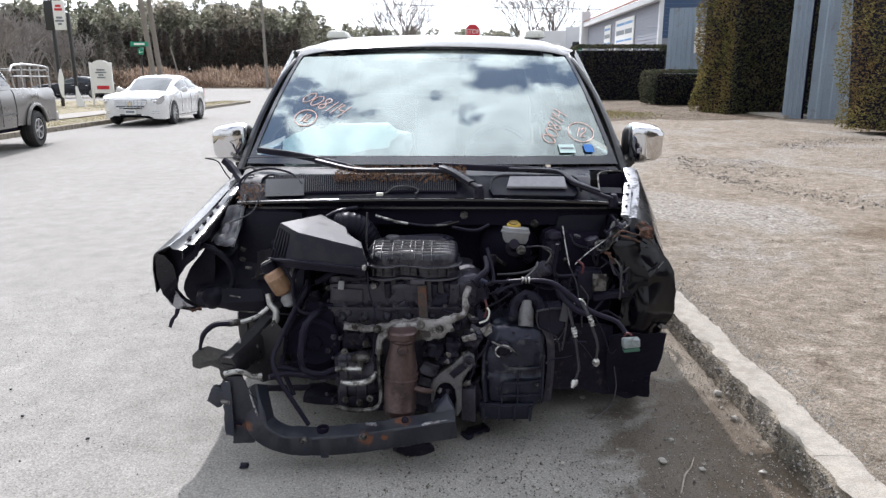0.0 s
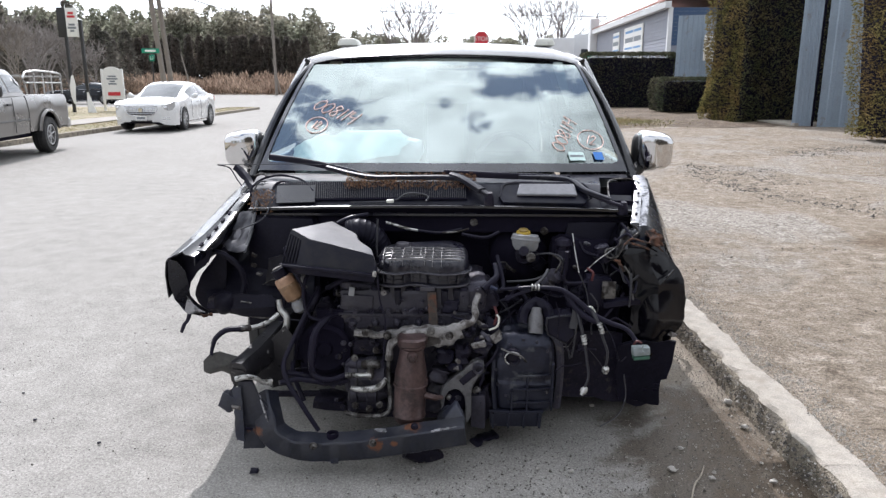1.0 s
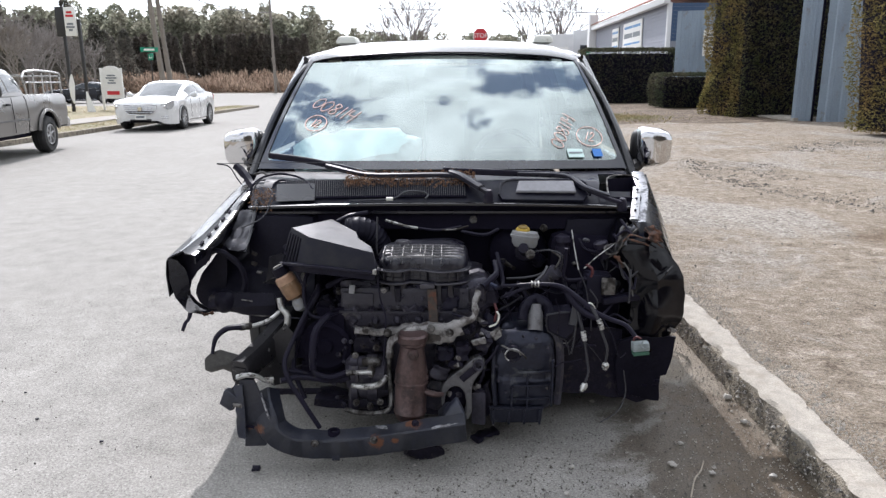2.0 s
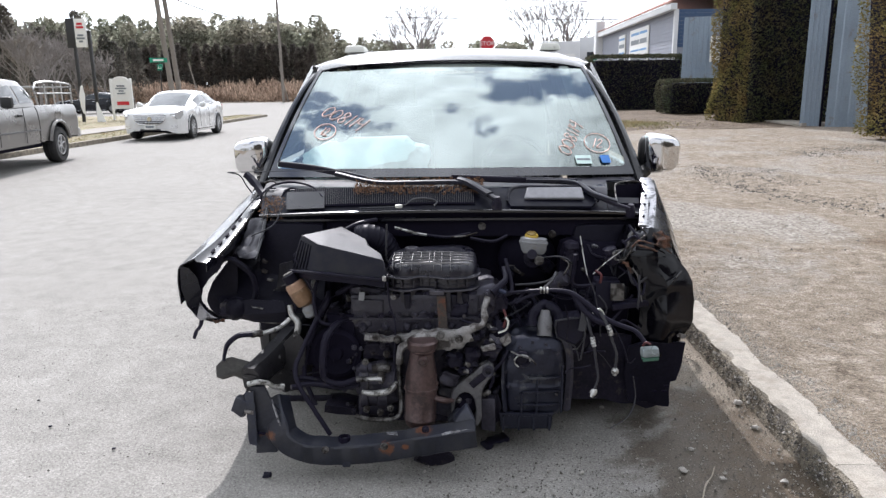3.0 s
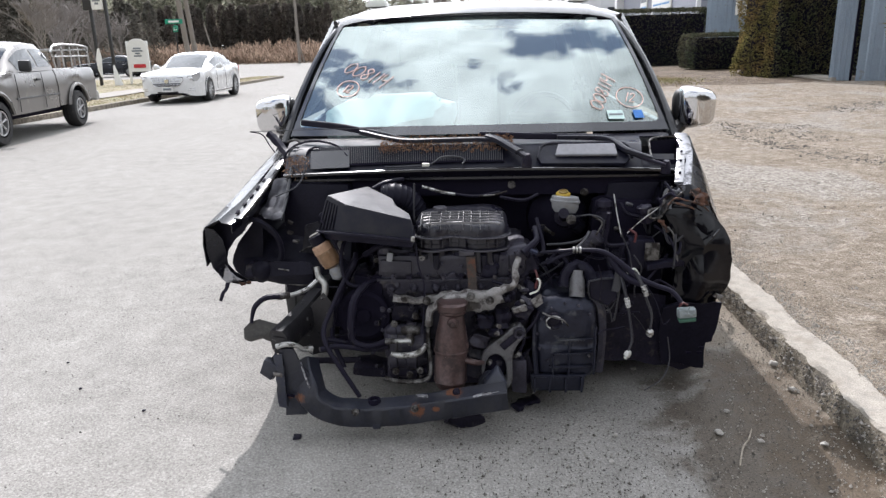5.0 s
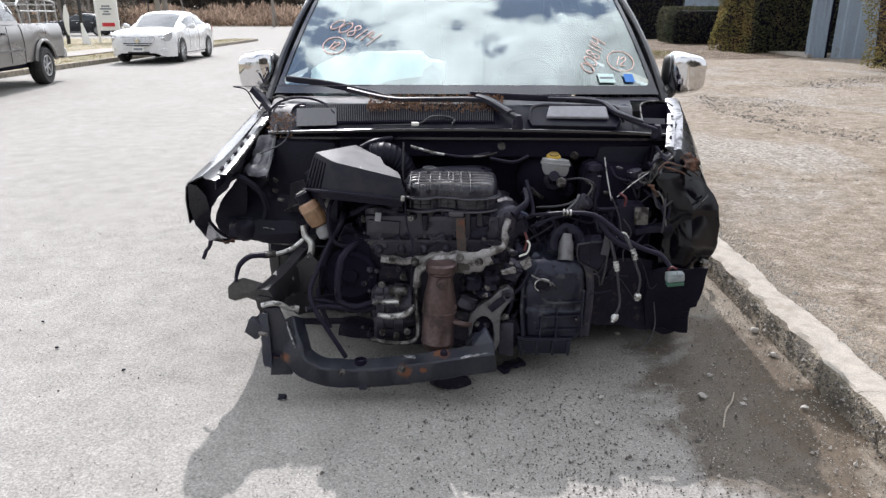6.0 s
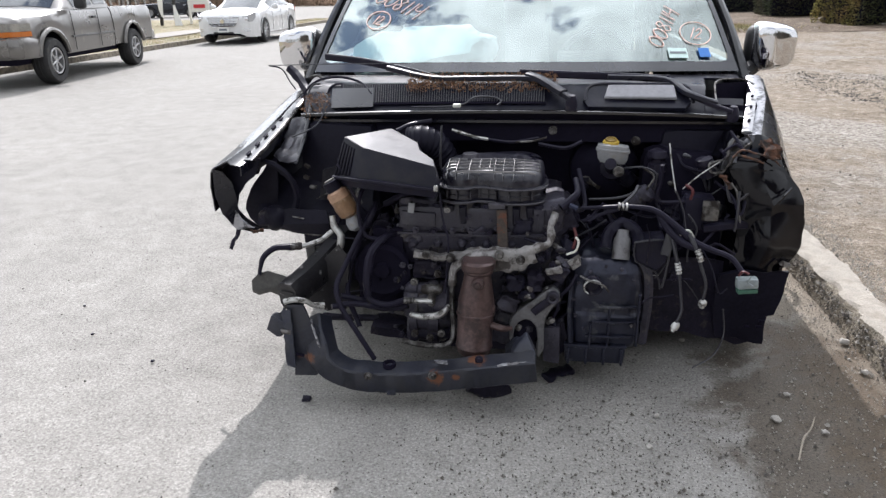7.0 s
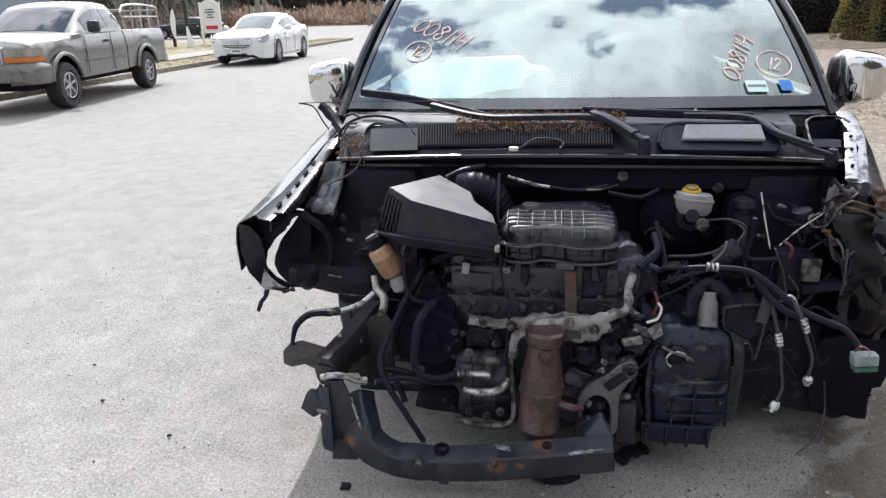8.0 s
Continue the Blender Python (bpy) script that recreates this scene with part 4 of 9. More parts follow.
arch = thing("arched_sign", (-16.67, 35.0, 0.1), "white arched yard sign with a red band on two posts", "sign")
outline = [(-17.12, 35, 0.65), (-16.22, 35, 0.65), (-16.22, 35, 1.95)] + [(-16.67 + 0.45 * math.cos(a * math.pi / 8), 35, 1.95 + 0.26 * math.sin(a * math.pi / 8)) for a in range(1, 8)] + [(-17.12, 35, 1.95)]
part("board", plate(outline, (0, 1, 0), 0.05, 0.006), "sign_white", arch)
for x in (-17.16, -16.18):
    part("post", bx((x, 35.02, 1.05), (0.1, 0.1, 2.1), None, 0.012), "sign_white", arch)
part("red_band", bx((-16.63, 34.985, 0.92), (0.6, 0.012, 0.17), None, 0.0), "sign_red", arch)
bars(arch, (-16.67, 34.985, 1.75), 4, (0.56, 0.07), "ink_grey", gap=0.7)

name_sign = thing("street_sign", (-16.10, 38.5, 0.1), "green street-name sign on a thin dark post", "sign")
part("post", tb([(-16.10, 38.5, 0), (-16.10, 38.5, 3.2)], 0.035, 8, 1), "sign_black", name_sign)
part("blade", bx((-16.12, 38.44, 3.1), (0.95, 0.03, 0.24), None, 0.005), "sign_green", name_sign, "green blade with white lettering")
part("blade", bx((-16.05, 38.5, 2.8), (0.04, 0.4, 0.22), None, 0.005), "sign_green", name_sign)
part("plate", bx((-16.08, 38.44, 2.72), (0.26, 0.03, 0.3), None, 0.005), "sign_green", name_sign)
bars(name_sign, (-16.12, 38.42, 3.1), 1, (0.8, 0.1), "sign_white")
bars(name_sign, (-16.08, 38.42, 2.78), 2, (0.18, 0.06), "sign_white")

stop = thing("stop_sign", (1.15, 31.6, 0.1), "red octagonal stop sign on a steel post", "sign")
part("post", bx((1.15, 31.64, 1.7), (0.06, 0.05, 3.4), None, 0.004), "cap_grey", stop)
octa = [(1.15 + 0.34 * math.cos(radians(22.5 + 45 * k)), 31.6, 3.3 + 0.34 * math.sin(radians(22.5 + 45 * k))) for k in range(8)]
part("plate", plate(octa, (0, 1, 0), 0.012), "sign_white", stop)
octa = [(1.15 + 0.31 * math.cos(radians(22.5 + 45 * k)), 31.594, 3.3 + 0.31 * math.sin(radians(22.5 + 45 * k))) for k in range(8)]
part("red_face", plate(octa, (0, -1, 0), 0.005), "sign_red", stop)
letters("STOP", 0.26, Matrix.Translation((1.15, 31.582, 3.3)) @ Matrix.Rotation(radians(90), 4, "X"), "lettering", "sign_white", stop)

# ---- building, trailers, fence ----
M["siding"] = surface("siding", (0.25, 0.265, 0.31), 0.7, vary=0.12, scale=1.5, fine=30, bump=0.2, depth=0.003)
M["blue_siding"] = surface("blue_siding", (0.05, 0.09, 0.17), 0.7, vary=0.15, scale=1.5, fine=30, bump=0.2)
M["white_wall"] = surface("white_wall", (0.62, 0.63, 0.64), 0.7, vary=0.1, scale=1, fine=20, bump=0.1)
M["roof_shingle"] = surface("roof_shingle", (0.26, 0.13, 0.10), 0.9, vary=0.3, scale=2, fine=15, bump=0.6, depth=0.01)
M["corrugated"] = surface("corrugated", (0.26, 0.32, 0.385), 0.45, metal=0.35, vary=0.15, scale=1.2, fine=25, bump=0.15, depth=0.002, spot=(0.22, 0.22, 0.22), spot_at=0.64, spot_scale=2.5)
M["container_blue"] = surface("container_blue", (0.2, 0.225, 0.27), 0.6, vary=0.1, scale=1.5, fine=30, bump=0.1)
M["window_dark"] = surface("window_dark", (0.02, 0.025, 0.03), 0.08, vary=0.2, bump=0.0)

house = thing("building", (12.2, 41, 0.2), "long grey clapboard building with a red-brown shingle roof", "building")
BX, BY0, BY1, EAVE = 11.6, 40.5, 61.5, 5.5
part("wall", bx((BX + 5.1, (BY0 + BY1) / 2, EAVE / 2), (9.8, BY1 - BY0 - 0.1, EAVE), None, 0.0), "siding", house, "grey clapboard walls", False)
for k in range(26):
    z = 0.35 + k * 0.2
    part("clapboard", bx((BX + 0.17, (BY0 + BY1) / 2, z + 0.1), (0.03, BY1 - BY0, 0.195), Matrix.Rotation(radians(5), 4, "Y"), 0.0), "siding", house, smooth=False)
for k in range(10):
    part("clapboard", bx((BX + 3.2, BY0 + 0.02, 3.6 + k * 0.2), (6.0, 0.03, 0.19), Matrix.Rotation(radians(5), 4, "X"), 0.0), "blue_siding", house, "dark blue clapboard", False)
part("corner_board", bx((BX + 0.13, BY0, EAVE / 2), (0.22, 0.24, EAVE), None, 0.01), "white_wall", house)
part("corner_board", bx((BX - 0.05, BY1 + 0.1, EAVE / 2 + 0.6), (0.7, 0.9, EAVE + 1.2), None, 0.01), "white_wall", house, "broad white corner pier")
part("fascia", bx((BX - 0.1, (BY0 + BY1) / 2, EAVE + 0.12), (0.34, BY1 - BY0 + 0.6, 0.34), None, 0.01), "white_wall", house, "white eaves board")
part("roof", plate([(BX - 0.3, BY0 - 0.3, EAVE + 0.3), (BX - 0.3, BY1 + 0.3, EAVE + 0.3), (BX + 5.2, BY1 + 0.3, EAVE + 2.6), (BX + 5.2, BY0 - 0.3, EAVE + 2.6)], (0, 0, 1), 0.1), "roof_shingle", house, "red-brown shingle roof", False)
part("roof", plate([(BX + 5.2, BY0 - 0.3, EAVE + 2.6), (BX + 5.2, BY1 + 0.3, EAVE + 2.6), (BX + 10.5, BY1 + 0.3, EAVE + 0.3), (BX + 10.5, BY0 - 0.3, EAVE + 0.3)], (0, 0, 1), 0.1), "roof_shingle", house, "", False)
for y, w, h, z in ((53.5, 2.0, 2.1, 4.0), (48.5, 5.0, 2.3, 4.0)):
    b = part("sign_board", bx((BX + 0.1, y, z), (0.06, w, h), None, 0.01), "sign_white", house, "white advertising board with blue lettering")
    for i, (tall, mt) in enumerate(((0.07, "sign_blue"), (0.13, "ink_grey"), (0.05, "sign_blue"), (0.13, "ink_grey"))):
        for side, share in ((-0.24, 0.36), (0.2, 0.44)):
            part("text_bar", bx((BX + 0.066, y + w * side, z + h * 0.36 - i * h * 0.23), (0.012, w * share, h * tall), None, 0.0), mt, b, smooth=False)


def trailer(x, y, w, h, length, label):
    ob = thing("white_trailer", (x, y, 0.2), label, "trailer")
    part("body", bx((x, y + length / 2, 1.0 + h / 2), (w, length, h), None, 0.06), "white_wall", ob)
    part("window", bx((x - w * 0.2, y - 0.02, 1.0 + h * 0.62), (w * 0.24, 0.05, h * 0.22), None, 0.01), "window_dark", ob)
    part("door_panel", bx((x + w * 0.22, y - 0.02, 1.0 + h * 0.4), (w * 0.3, 0.05, h * 0.7), None, 0.01), "sign_white", ob)
    part("skirt", bx((x, y + length / 2, 0.6), (w * 0.94, length * 0.96, 0.9), None, 0.02), "cap_grey", ob)
    return ob


crate = thing("grey_container", (-41, 44, 0.05), "long blue-grey storage container with a pale top edge", "container")
part("wall", bx((-41.5, 44, 1.45), (16.0, 6.0, 2.7), None, 0.02), "container_blue", crate)
part("top_edge", bx((-41.5, 44, 2.86), (16.1, 6.1, 0.12), None, 0.01), "white_wall", crate)
for k in range(12):
    part("panel_seam", bx((-33.9 - 1.3 * k, 40.99, 1.45), (0.04, 0.02, 2.6), None, 0.0), "cap_grey", crate, smooth=False)
trailer(9.2, 68, 3.6, 4.6, 8, "white box trailer parked beyond the building")
trailer(13.6, 72, 4.0, 5.2, 8, "tall white site building with a dark window")
signpost = thing("small_sign", (10.1, 56, 0.2), "small white and green notice on a post", "sign")
part("post", bx((10.1, 56, 1.8), (0.1, 0.1, 3.6), None, 0.01), "cap_grey", signpost)
part("board", bx((10.1, 55.9, 3.3), (0.9, 0.05, 0.8), None, 0.01), "sign_white", signpost)
bars(signpost, (10.1, 55.86, 3.5), 3, (0.7, 0.12), "sign_green")


def corrugated(name, a, b, h, z, label, pitch=0.16):
    """Metal fence panel of folded ribs from a to b."""
    ob = thing(name, (a[0], a[1], z), label, "fence")
    a, b = Vector((*a, z)), Vector((*b, z))
    d = b - a
    n = d.cross(Vector((0, 0, 1))).normalized()
    count = max(2, int(d.length / pitch))
    foot = []
    for i in range(count):
        for s, o in ((0.0, 0.0), (0.55, 0.0), (0.65, 0.03), (0.9, 0.03)):
            foot.append(a + d * ((i + s) / count) + n * o)
    foot.append(b)
    part("ribbed_sheet", sheet([[p + Vector((0, 0, 0.03)) for p in foot], [p + Vector((0, 0, h)) for p in foot]], 0.006), "corrugated", ob, smooth=False)
    for zz in (0.4, h * 0.55, h - 0.25):
        part("rail", tb([a - n * 0.05 + Vector((0, 0, zz)), b - n * 0.05 + Vector((0, 0, zz))], 0.04, 6, 1), "corrugated", ob)
    return ob


corrugated("metal_fence", (10.0, 33.2), (13.6, 32.0), 4.2, LZ, "blue-grey corrugated metal fence beside the building", 0.2)
corrugated("metal_fence", (9.9, 21.16), (10.36, 20.96), 5.4, LZ, "weathered blue-grey corrugated metal fence behind the evergreen", 0.12)
corrugated("metal_gate", (10.44, 20.76), (15.2, 19.4), 5.4, LZ, "blue-grey ribbed metal gate, closed, with a dark gap", 0.34)
gp = thing("gate_post", (10.95, 20.8, LZ), "near-black gate post filling the gap", "post")
part("shaft", bx((10.40, 21.0, LZ + 2.7), (0.07, 0.1, 5.4), None, 0.01), "underbody", gp)
sill = thing("concrete_sill", (10.3, 21.6, LZ), "low concrete footing under the metal fence", "footing")
part("block", bx((10.2, 22.3, LZ + 0.02), (0.9, 2.4, 0.2), Matrix.Rotation(radians(8), 4, "Z"), 0.03), "kerb", sill)
notice = thing("fence_notice", (11.3, 32.6, 2.6), "white notice with dark writing on the fence", "sign")
part("board", bx((11.35, 32.62, 3.0), (0.62, 0.04, 1.1), Matrix.Rotation(radians(-18), 4, "Z"), 0.005), "sign_white", notice)
bars(notice, (11.345, 32.59, 3.35), 5, (0.48, 0.1), "ink_grey", (0.95, -0.31, 0))


# ---- vehicles ----
M["white_paint"] = surface("white_paint", (0.62, 0.62, 0.615), 0.25, vary=0.04, bump=0.02, coat=0.8)
M["silver_paint"] = surface("silver_paint", (0.155, 0.147, 0.138), 0.3, metal=0.5, vary=0.12, scale=2, bump=0.02, coat=0.4, spot=(0.2, 0.19, 0.17), spot_at=0.62, spot_scale=3)
M["navy_paint"] = surface("navy_paint", (0.008, 0.010, 0.016), 0.25, vary=0.2, bump=0.02, coat=0.3, spec=0.3)
M["alloy"] = surface("alloy", (0.36, 0.36, 0.36), 0.35, metal=0.8, vary=0.15, bump=0.1, spot=(0.15, 0.14, 0.13), spot_at=0.64)
M["lamp_clear"] = surface("lamp_clear", (0.5, 0.51, 0.52), 0.15, metal=0.4, vary=0.1, bump=0.0)
M["lamp_glass"] = surface("lamp_glass", (0.32, 0.31, 0.28), 0.12, metal=0.3, vary=0.3, scale=20, bump=0.0)
M["lamp_amber"] = surface("lamp_amber", (0.5, 0.15, 0.03), 0.2, vary=0.15, bump=0.0)
M["lamp_red"] = surface("lamp_red", (0.35, 0.01, 0.01), 0.2, vary=0.15, bump=0.0)
M["auto_glass"] = surface("auto_glass", (0.03, 0.036, 0.042), 0.04, vary=0.3, scale=1.5, bump=0.0, coat=0.0, spec=0.6)
M["grey_trim"] = surface("grey_trim", (0.10, 0.10, 0.10), 0.55, vary=0.2, bump=0.1)


def wheel(parent, x, y, r, width, side, spokes=5, rim_share=0.66, z=None, rim="alloy"):
    """Tyre with a grooved tread, dished rim with spokes and a hub; side +1: its face looks towards +x."""
    z = r if z is None else z
    a, b = Vector((x - side * width / 2, y, z)), Vector((x + side * width / 2, y, z))
    prof = [(0.0, r * 0.62), (0.0, r * 0.9), (0.1, r * 0.97), (0.25, r), (0.28, r * 0.985), (0.32, r), (0.48, r), (0.5, r * 0.985), (0.52, r), (0.68, r), (0.72, r * 0.985), (0.75, r), (0.9, r * 0.97), (1.0, r * 0.9), (1.0, r * 0.64)]
    tyre = part("tyre", lt(a, b, prof, 36, False), "tyre", parent)
    rr = r * rim_share
    bm = bmesh.new()
    lathe(bm, a.lerp(b, 0.3), b, [(0, rr * 0.3), (0, rr * 0.9), (0.75, rr * 0.86), (0.95, rr), (1.0, rr * 0.97), (0.97, rr * 0.86), (0.4, rr * 0.8), (0.38, 0.02)], 30)
    part("rim", bm, rim, tyre)
    hub = a.lerp(b, 0.88)
    out = (b - a).normalized()
    bm = bmesh.new()
    lathe(bm, hub - out * 0.05, hub + out * 0.015, [(0, rr * 0.28), (0.6, rr * 0.26), (1, rr * 0.16)], 16)
    for k in range(spokes):
        t = 2 * math.pi * k / spokes + 0.3
        d = Vector((0, math.cos(t), math.sin(t)))
        tube(bm, [hub - out * 0.01 + d * rr * 0.15, hub + d * rr * 0.55, hub - out * 0.005 + d * rr * 0.92], [rr * 0.13, rr * 0.1, rr * 0.12], 6, 2)
    part("spokes", bm, rim, tyre)
    return tyre


def car_body(rows, wheels, arch_r, wheel_z, step=0.05):
    """Lower body along y with open wheel arches; rows of (y, half width, low z, top z, crown)."""
    bm = bmesh.new()
    y, rings = rows[0][0], []
    while y <= rows[-1][0] + 1e-6:
        w, lo, hi, crown = table(rows, y)
        for wy in wheels:
            if abs(y - wy) < arch_r:
                lo = max(lo, wheel_z + math.sqrt(arch_r ** 2 - (y - wy) ** 2))
        half = [(w * 0.975, lo), (w * 0.995, lerp(lo, hi, 0.3)), (w, lerp(lo, hi, 0.55)), (w * 0.975, lerp(lo, hi, 0.86)), (w * 0.93, hi - 0.012), (w * 0.84, hi + crown * 0.25), (w * 0.45, hi + crown * 0.8)]
        rings.append([(-a, y, b) for a, b in half] + [(0, y, hi + crown)] + [(a, y, b) for a, b in reversed(half)])
        y += step
    made = skin(bm, rings, closed=False, caps=False)
    for r in (made[0], made[-1]):
        bm.faces.new(r)
    bmesh.ops.recalc_face_normals(bm, faces=bm.faces)
    return bm


def curve(rows, y):
    """Smooth reading of (place, value) rows."""
    if y <= rows[0][0]:
        return rows[0][1]
    if y >= rows[-1][0]:
        return rows[-1][1]
    for i, (a, b) in enumerate(zip(rows, rows[1:])):
        if y <= b[0]:
            t = (y - a[0]) / (b[0] - a[0])
            p, q = rows[max(i - 1, 0)], rows[min(i + 2, len(rows) - 1)]
            m0 = (b[1] - p[1]) / (b[0] - p[0]) * (b[0] - a[0])
            m1 = (q[1] - a[1]) / (q[0] - a[0]) * (b[0] - a[0])
            return (2 * t ** 3 - 3 * t * t + 1) * a[1] + (t ** 3 - 2 * t * t + t) * m0 + (3 * t * t - 2 * t ** 3) * b[1] + (t ** 3 - t * t) * m1


def greenhouse(ob, paint, top, belt, wide, narrow, panes, trim, y0, y1, back=False):
    """Rounded cabin shell with panes set on it; top, belt, wide, narrow: rows of (y, value); panes: rows of (name, y0, y1, a0, a1), a from 0 at the middle to 1 at the belt."""
    def at(y, a, lift=0.0):
        s, a = (1 if a >= 0 else -1), abs(a)
        zr, zb, wb, wr = curve(top, y), curve(belt, y), curve(wide, y), curve(narrow, y)
        if a <= 0.6:
            t = a / 0.6
            return Vector((s * (wr * t), y - lift * 0.4, zr - 0.05 * t ** 3 + lift))
        t = (a - 0.6) / 0.4
        return Vector((s * (lerp(wr, wb, t) + 0.03 * math.sin(math.pi * t) + lift), y, lerp(zr - 0.05, zb, t) + lift * 0.3))

    ys = [lerp(y0, y1, i / 40) for i in range(41)]
    acr = [-1 + i / 12 for i in range(25)]
    bm = sheet([[at(y, a) for a in acr] for y in ys], 0.0)
    if back:
        bm.faces.new([v for v in bm.verts if abs(v.co.y - y1) < 1e-5][::-1])
    bmesh.ops.recalc_face_normals(bm, faces=bm.faces)
    part("cabin_shell", bm, paint, ob)
    for name, p, q, a0, a1 in panes:
        for s in ((1,) if a0 < 0 else (-1, 1)):
            rows = [[at(lerp(p, q, i / 12), s * lerp(a0, a1, k / 8), 0.006) for k in range(9)] for i in range(13)]
            part(name, pane_of(rows, (0, -1 if q < 0 else 1, 0.8) if a0 < 0 else (s, 0, 0.2)), "auto_glass", ob)
    for s in (-1, 1):
        for p, q, a in trim:
            part("window_trim", tb([at(lerp(p, q, i / 8), s * a, 0.008) for i in range(9)], 0.009, 5, 2), "chrome", ob)


def sedan(at, turn, label, paint="white_paint"):
    ob = thing("sedan", (0, 0, 0), label, "car")
    rows = [(-2.52, 0.5, 0.3, 0.66, 0.02), (-2.49, 0.62, 0.25, 0.73, 0.03), (-2.44, 0.70, 0.22, 0.78, 0.04), (-2.36, 0.78, 0.2, 0.82, 0.05), (-2.24, 0.84, 0.2, 0.85, 0.055), (-2.1, 0.88, 0.19, 0.88, 0.06), (-1.85, 0.91, 0.19, 0.91, 0.06), (-1.4, 0.925, 0.19, 0.945, 0.06), (-0.85, 0.93, 0.19, 0.975, 0.03), (0.4, 0.93, 0.19, 0.99, 0.0), (1.5, 0.925, 0.2, 1.03, 0.02), (2.1, 0.90, 0.24, 1.06, 0.03), (2.4, 0.84, 0.3, 1.06, 0.02), (2.54, 0.74, 0.36, 1.02, 0.0), (2.6, 0.58, 0.44, 0.94, 0.0)]
    part("body", car_body(rows, (-1.42, 1.42), 0.385, 0.35, 0.025), paint, ob)
    part("underbody", bx((0, 0, 0.42), (1.5, 3.9, 0.4), None, 0.05), "underbody", ob)
    greenhouse(ob, paint, [(-1.05, 0.985), (-0.6, 1.2), (-0.1, 1.4), (0.35, 1.475), (0.85, 1.475), (1.3, 1.4), (1.75, 1.25), (2.2, 1.09)], [(-1.05, 0.96), (0.5, 0.985), (2.2, 1.05)], [(-1.05, 0.74), (-0.7, 0.85), (0.4, 0.88), (1.4, 0.86), (2.2, 0.78)], [(-1.05, 0.62), (-0.2, 0.61), (0.6, 0.62), (1.4, 0.6), (2.2, 0.6)],
               [("windscreen", -0.98, -0.1, -0.56, 0.56), ("rear_window", 1.32, 2.08, -0.55, 0.55), ("side_window", -0.52, 0.34, 0.68, 0.94), ("side_window", 0.41, 1.2, 0.68, 0.94), ("side_window", 1.25, 1.55, 0.7, 0.92)], [(-0.75, 1.75, 0.965), (-0.5, 1.6, 0.655)], -1.05, 2.2)
    for s in (-1, 1):
        for y in (-1.42, 1.42):
            wheel(ob, s * 0.83, y, 0.36, 0.24, s, 10, 0.76)
            arch = [(s * 0.925, y + 0.39 * math.cos(radians(a)), 0.35 + 0.39 * math.sin(radians(a))) for a in range(-10, 191, 10)]
            part("arch_lip", tb(arch, 0.012, 6, 2), paint, ob)
        lamp = part("headlight", sheet([[(s * (0.60 + 0.03 * k), -2.475 + 0.02 * k, z) for z in (0.66, 0.72, 0.78)] for k in range(4)] + [[(s * 0.76, -2.405, z) for z in (0.62, 0.73, 0.82)], [(s * 0.83, -2.27, z) for z in (0.64, 0.76, 0.865)], [(s * 0.872, -2.1, z) for z in (0.74, 0.82, 0.89)]], 0.012), "lamp_clear", ob, "clear headlight swept back over the wing")
        part("lamp_lens", lt((s * 0.70, -2.455, 0.71), (s * 0.70, -2.485, 0.71), [(0, 0.05), (0.6, 0.045), (1, 0.02)], 12), "chrome", lamp)
        slot = part("air_intake", sheet([[(s * x, y, z) for x, y in ((0.5, -2.485), (0.64, -2.455), (0.77, -2.365))] for z in (0.36, 0.41, 0.46)], 0.012), "sign_black", ob)
        for z in (0.375, 0.43):
            part("intake_trim", tb([(s * 0.5, -2.505, z), (s * 0.64, -2.475, z), (s * 0.775, -2.38, z)], 0.009, 5, 3), "chrome", slot)
        part("mirror", lt((s * 0.9, -0.56, 1.0), (s * 1.1, -0.5, 1.05), [(0, 0.03), (0.3, 0.075), (0.8, 0.085), (1, 0.04)], 10), paint, ob)
        for y in (-0.62, 0.37, 1.28):
            part("door_seam", tb([(s * 0.927, y, 0.33), (s * 0.934, y + 0.01, 0.62), (s * 0.905, y + 0.02, 0.95)], 0.004, 4, 3), "sign_black", ob)
        for y in (0.15, 1.08):
            part("door_handle", tb([(s * 0.925, y - 0.09, 0.86), (s * 0.95, y - 0.06, 0.862), (s * 0.95, y + 0.06, 0.862), (s * 0.925, y + 0.09, 0.86)], 0.012, 6, 2), "chrome", ob)
        part("sill_trim", tb([(s * 0.922, -0.95, 0.27), (s * 0.928, 0.0, 0.265), (s * 0.922, 0.95, 0.27)], 0.012, 5, 3), "chrome", ob)
        part("tail_light", bx((s * 0.76, 2.47, 0.84), (0.08, 0.1, 0.3), Matrix.Rotation(radians(-20 * s), 4, "Z"), 0.02), "lamp_red", ob)
    g = part("grille", plate([(-0.47, -2.485, 0.76), (0.47, -2.485, 0.76), (0.40, -2.525, 0.56), (0.3, -2.54, 0.5), (-0.3, -2.54, 0.5), (-0.40, -2.525, 0.56)], (0, 1, 0), 0.1), "sign_black", ob)
    for k in range(5):
        part("grille_bar", tb([(-0.45 + 0.016 * k, -2.515 - 0.006 * k, 0.745 - k * 0.05), (0, -2.545 - 0.004 * k, 0.745 - k * 0.05), (0.45 - 0.016 * k, -2.515 - 0.006 * k, 0.745 - k * 0.05)], 0.008, 5, 3), "chrome", g)
    for k in range(7):
        part("grille_bar", tb([(-0.36 + k * 0.12, -2.525, 0.755), (-0.31 + k * 0.103, -2.55, 0.52)], 0.006, 5, 1), "chrome", g)
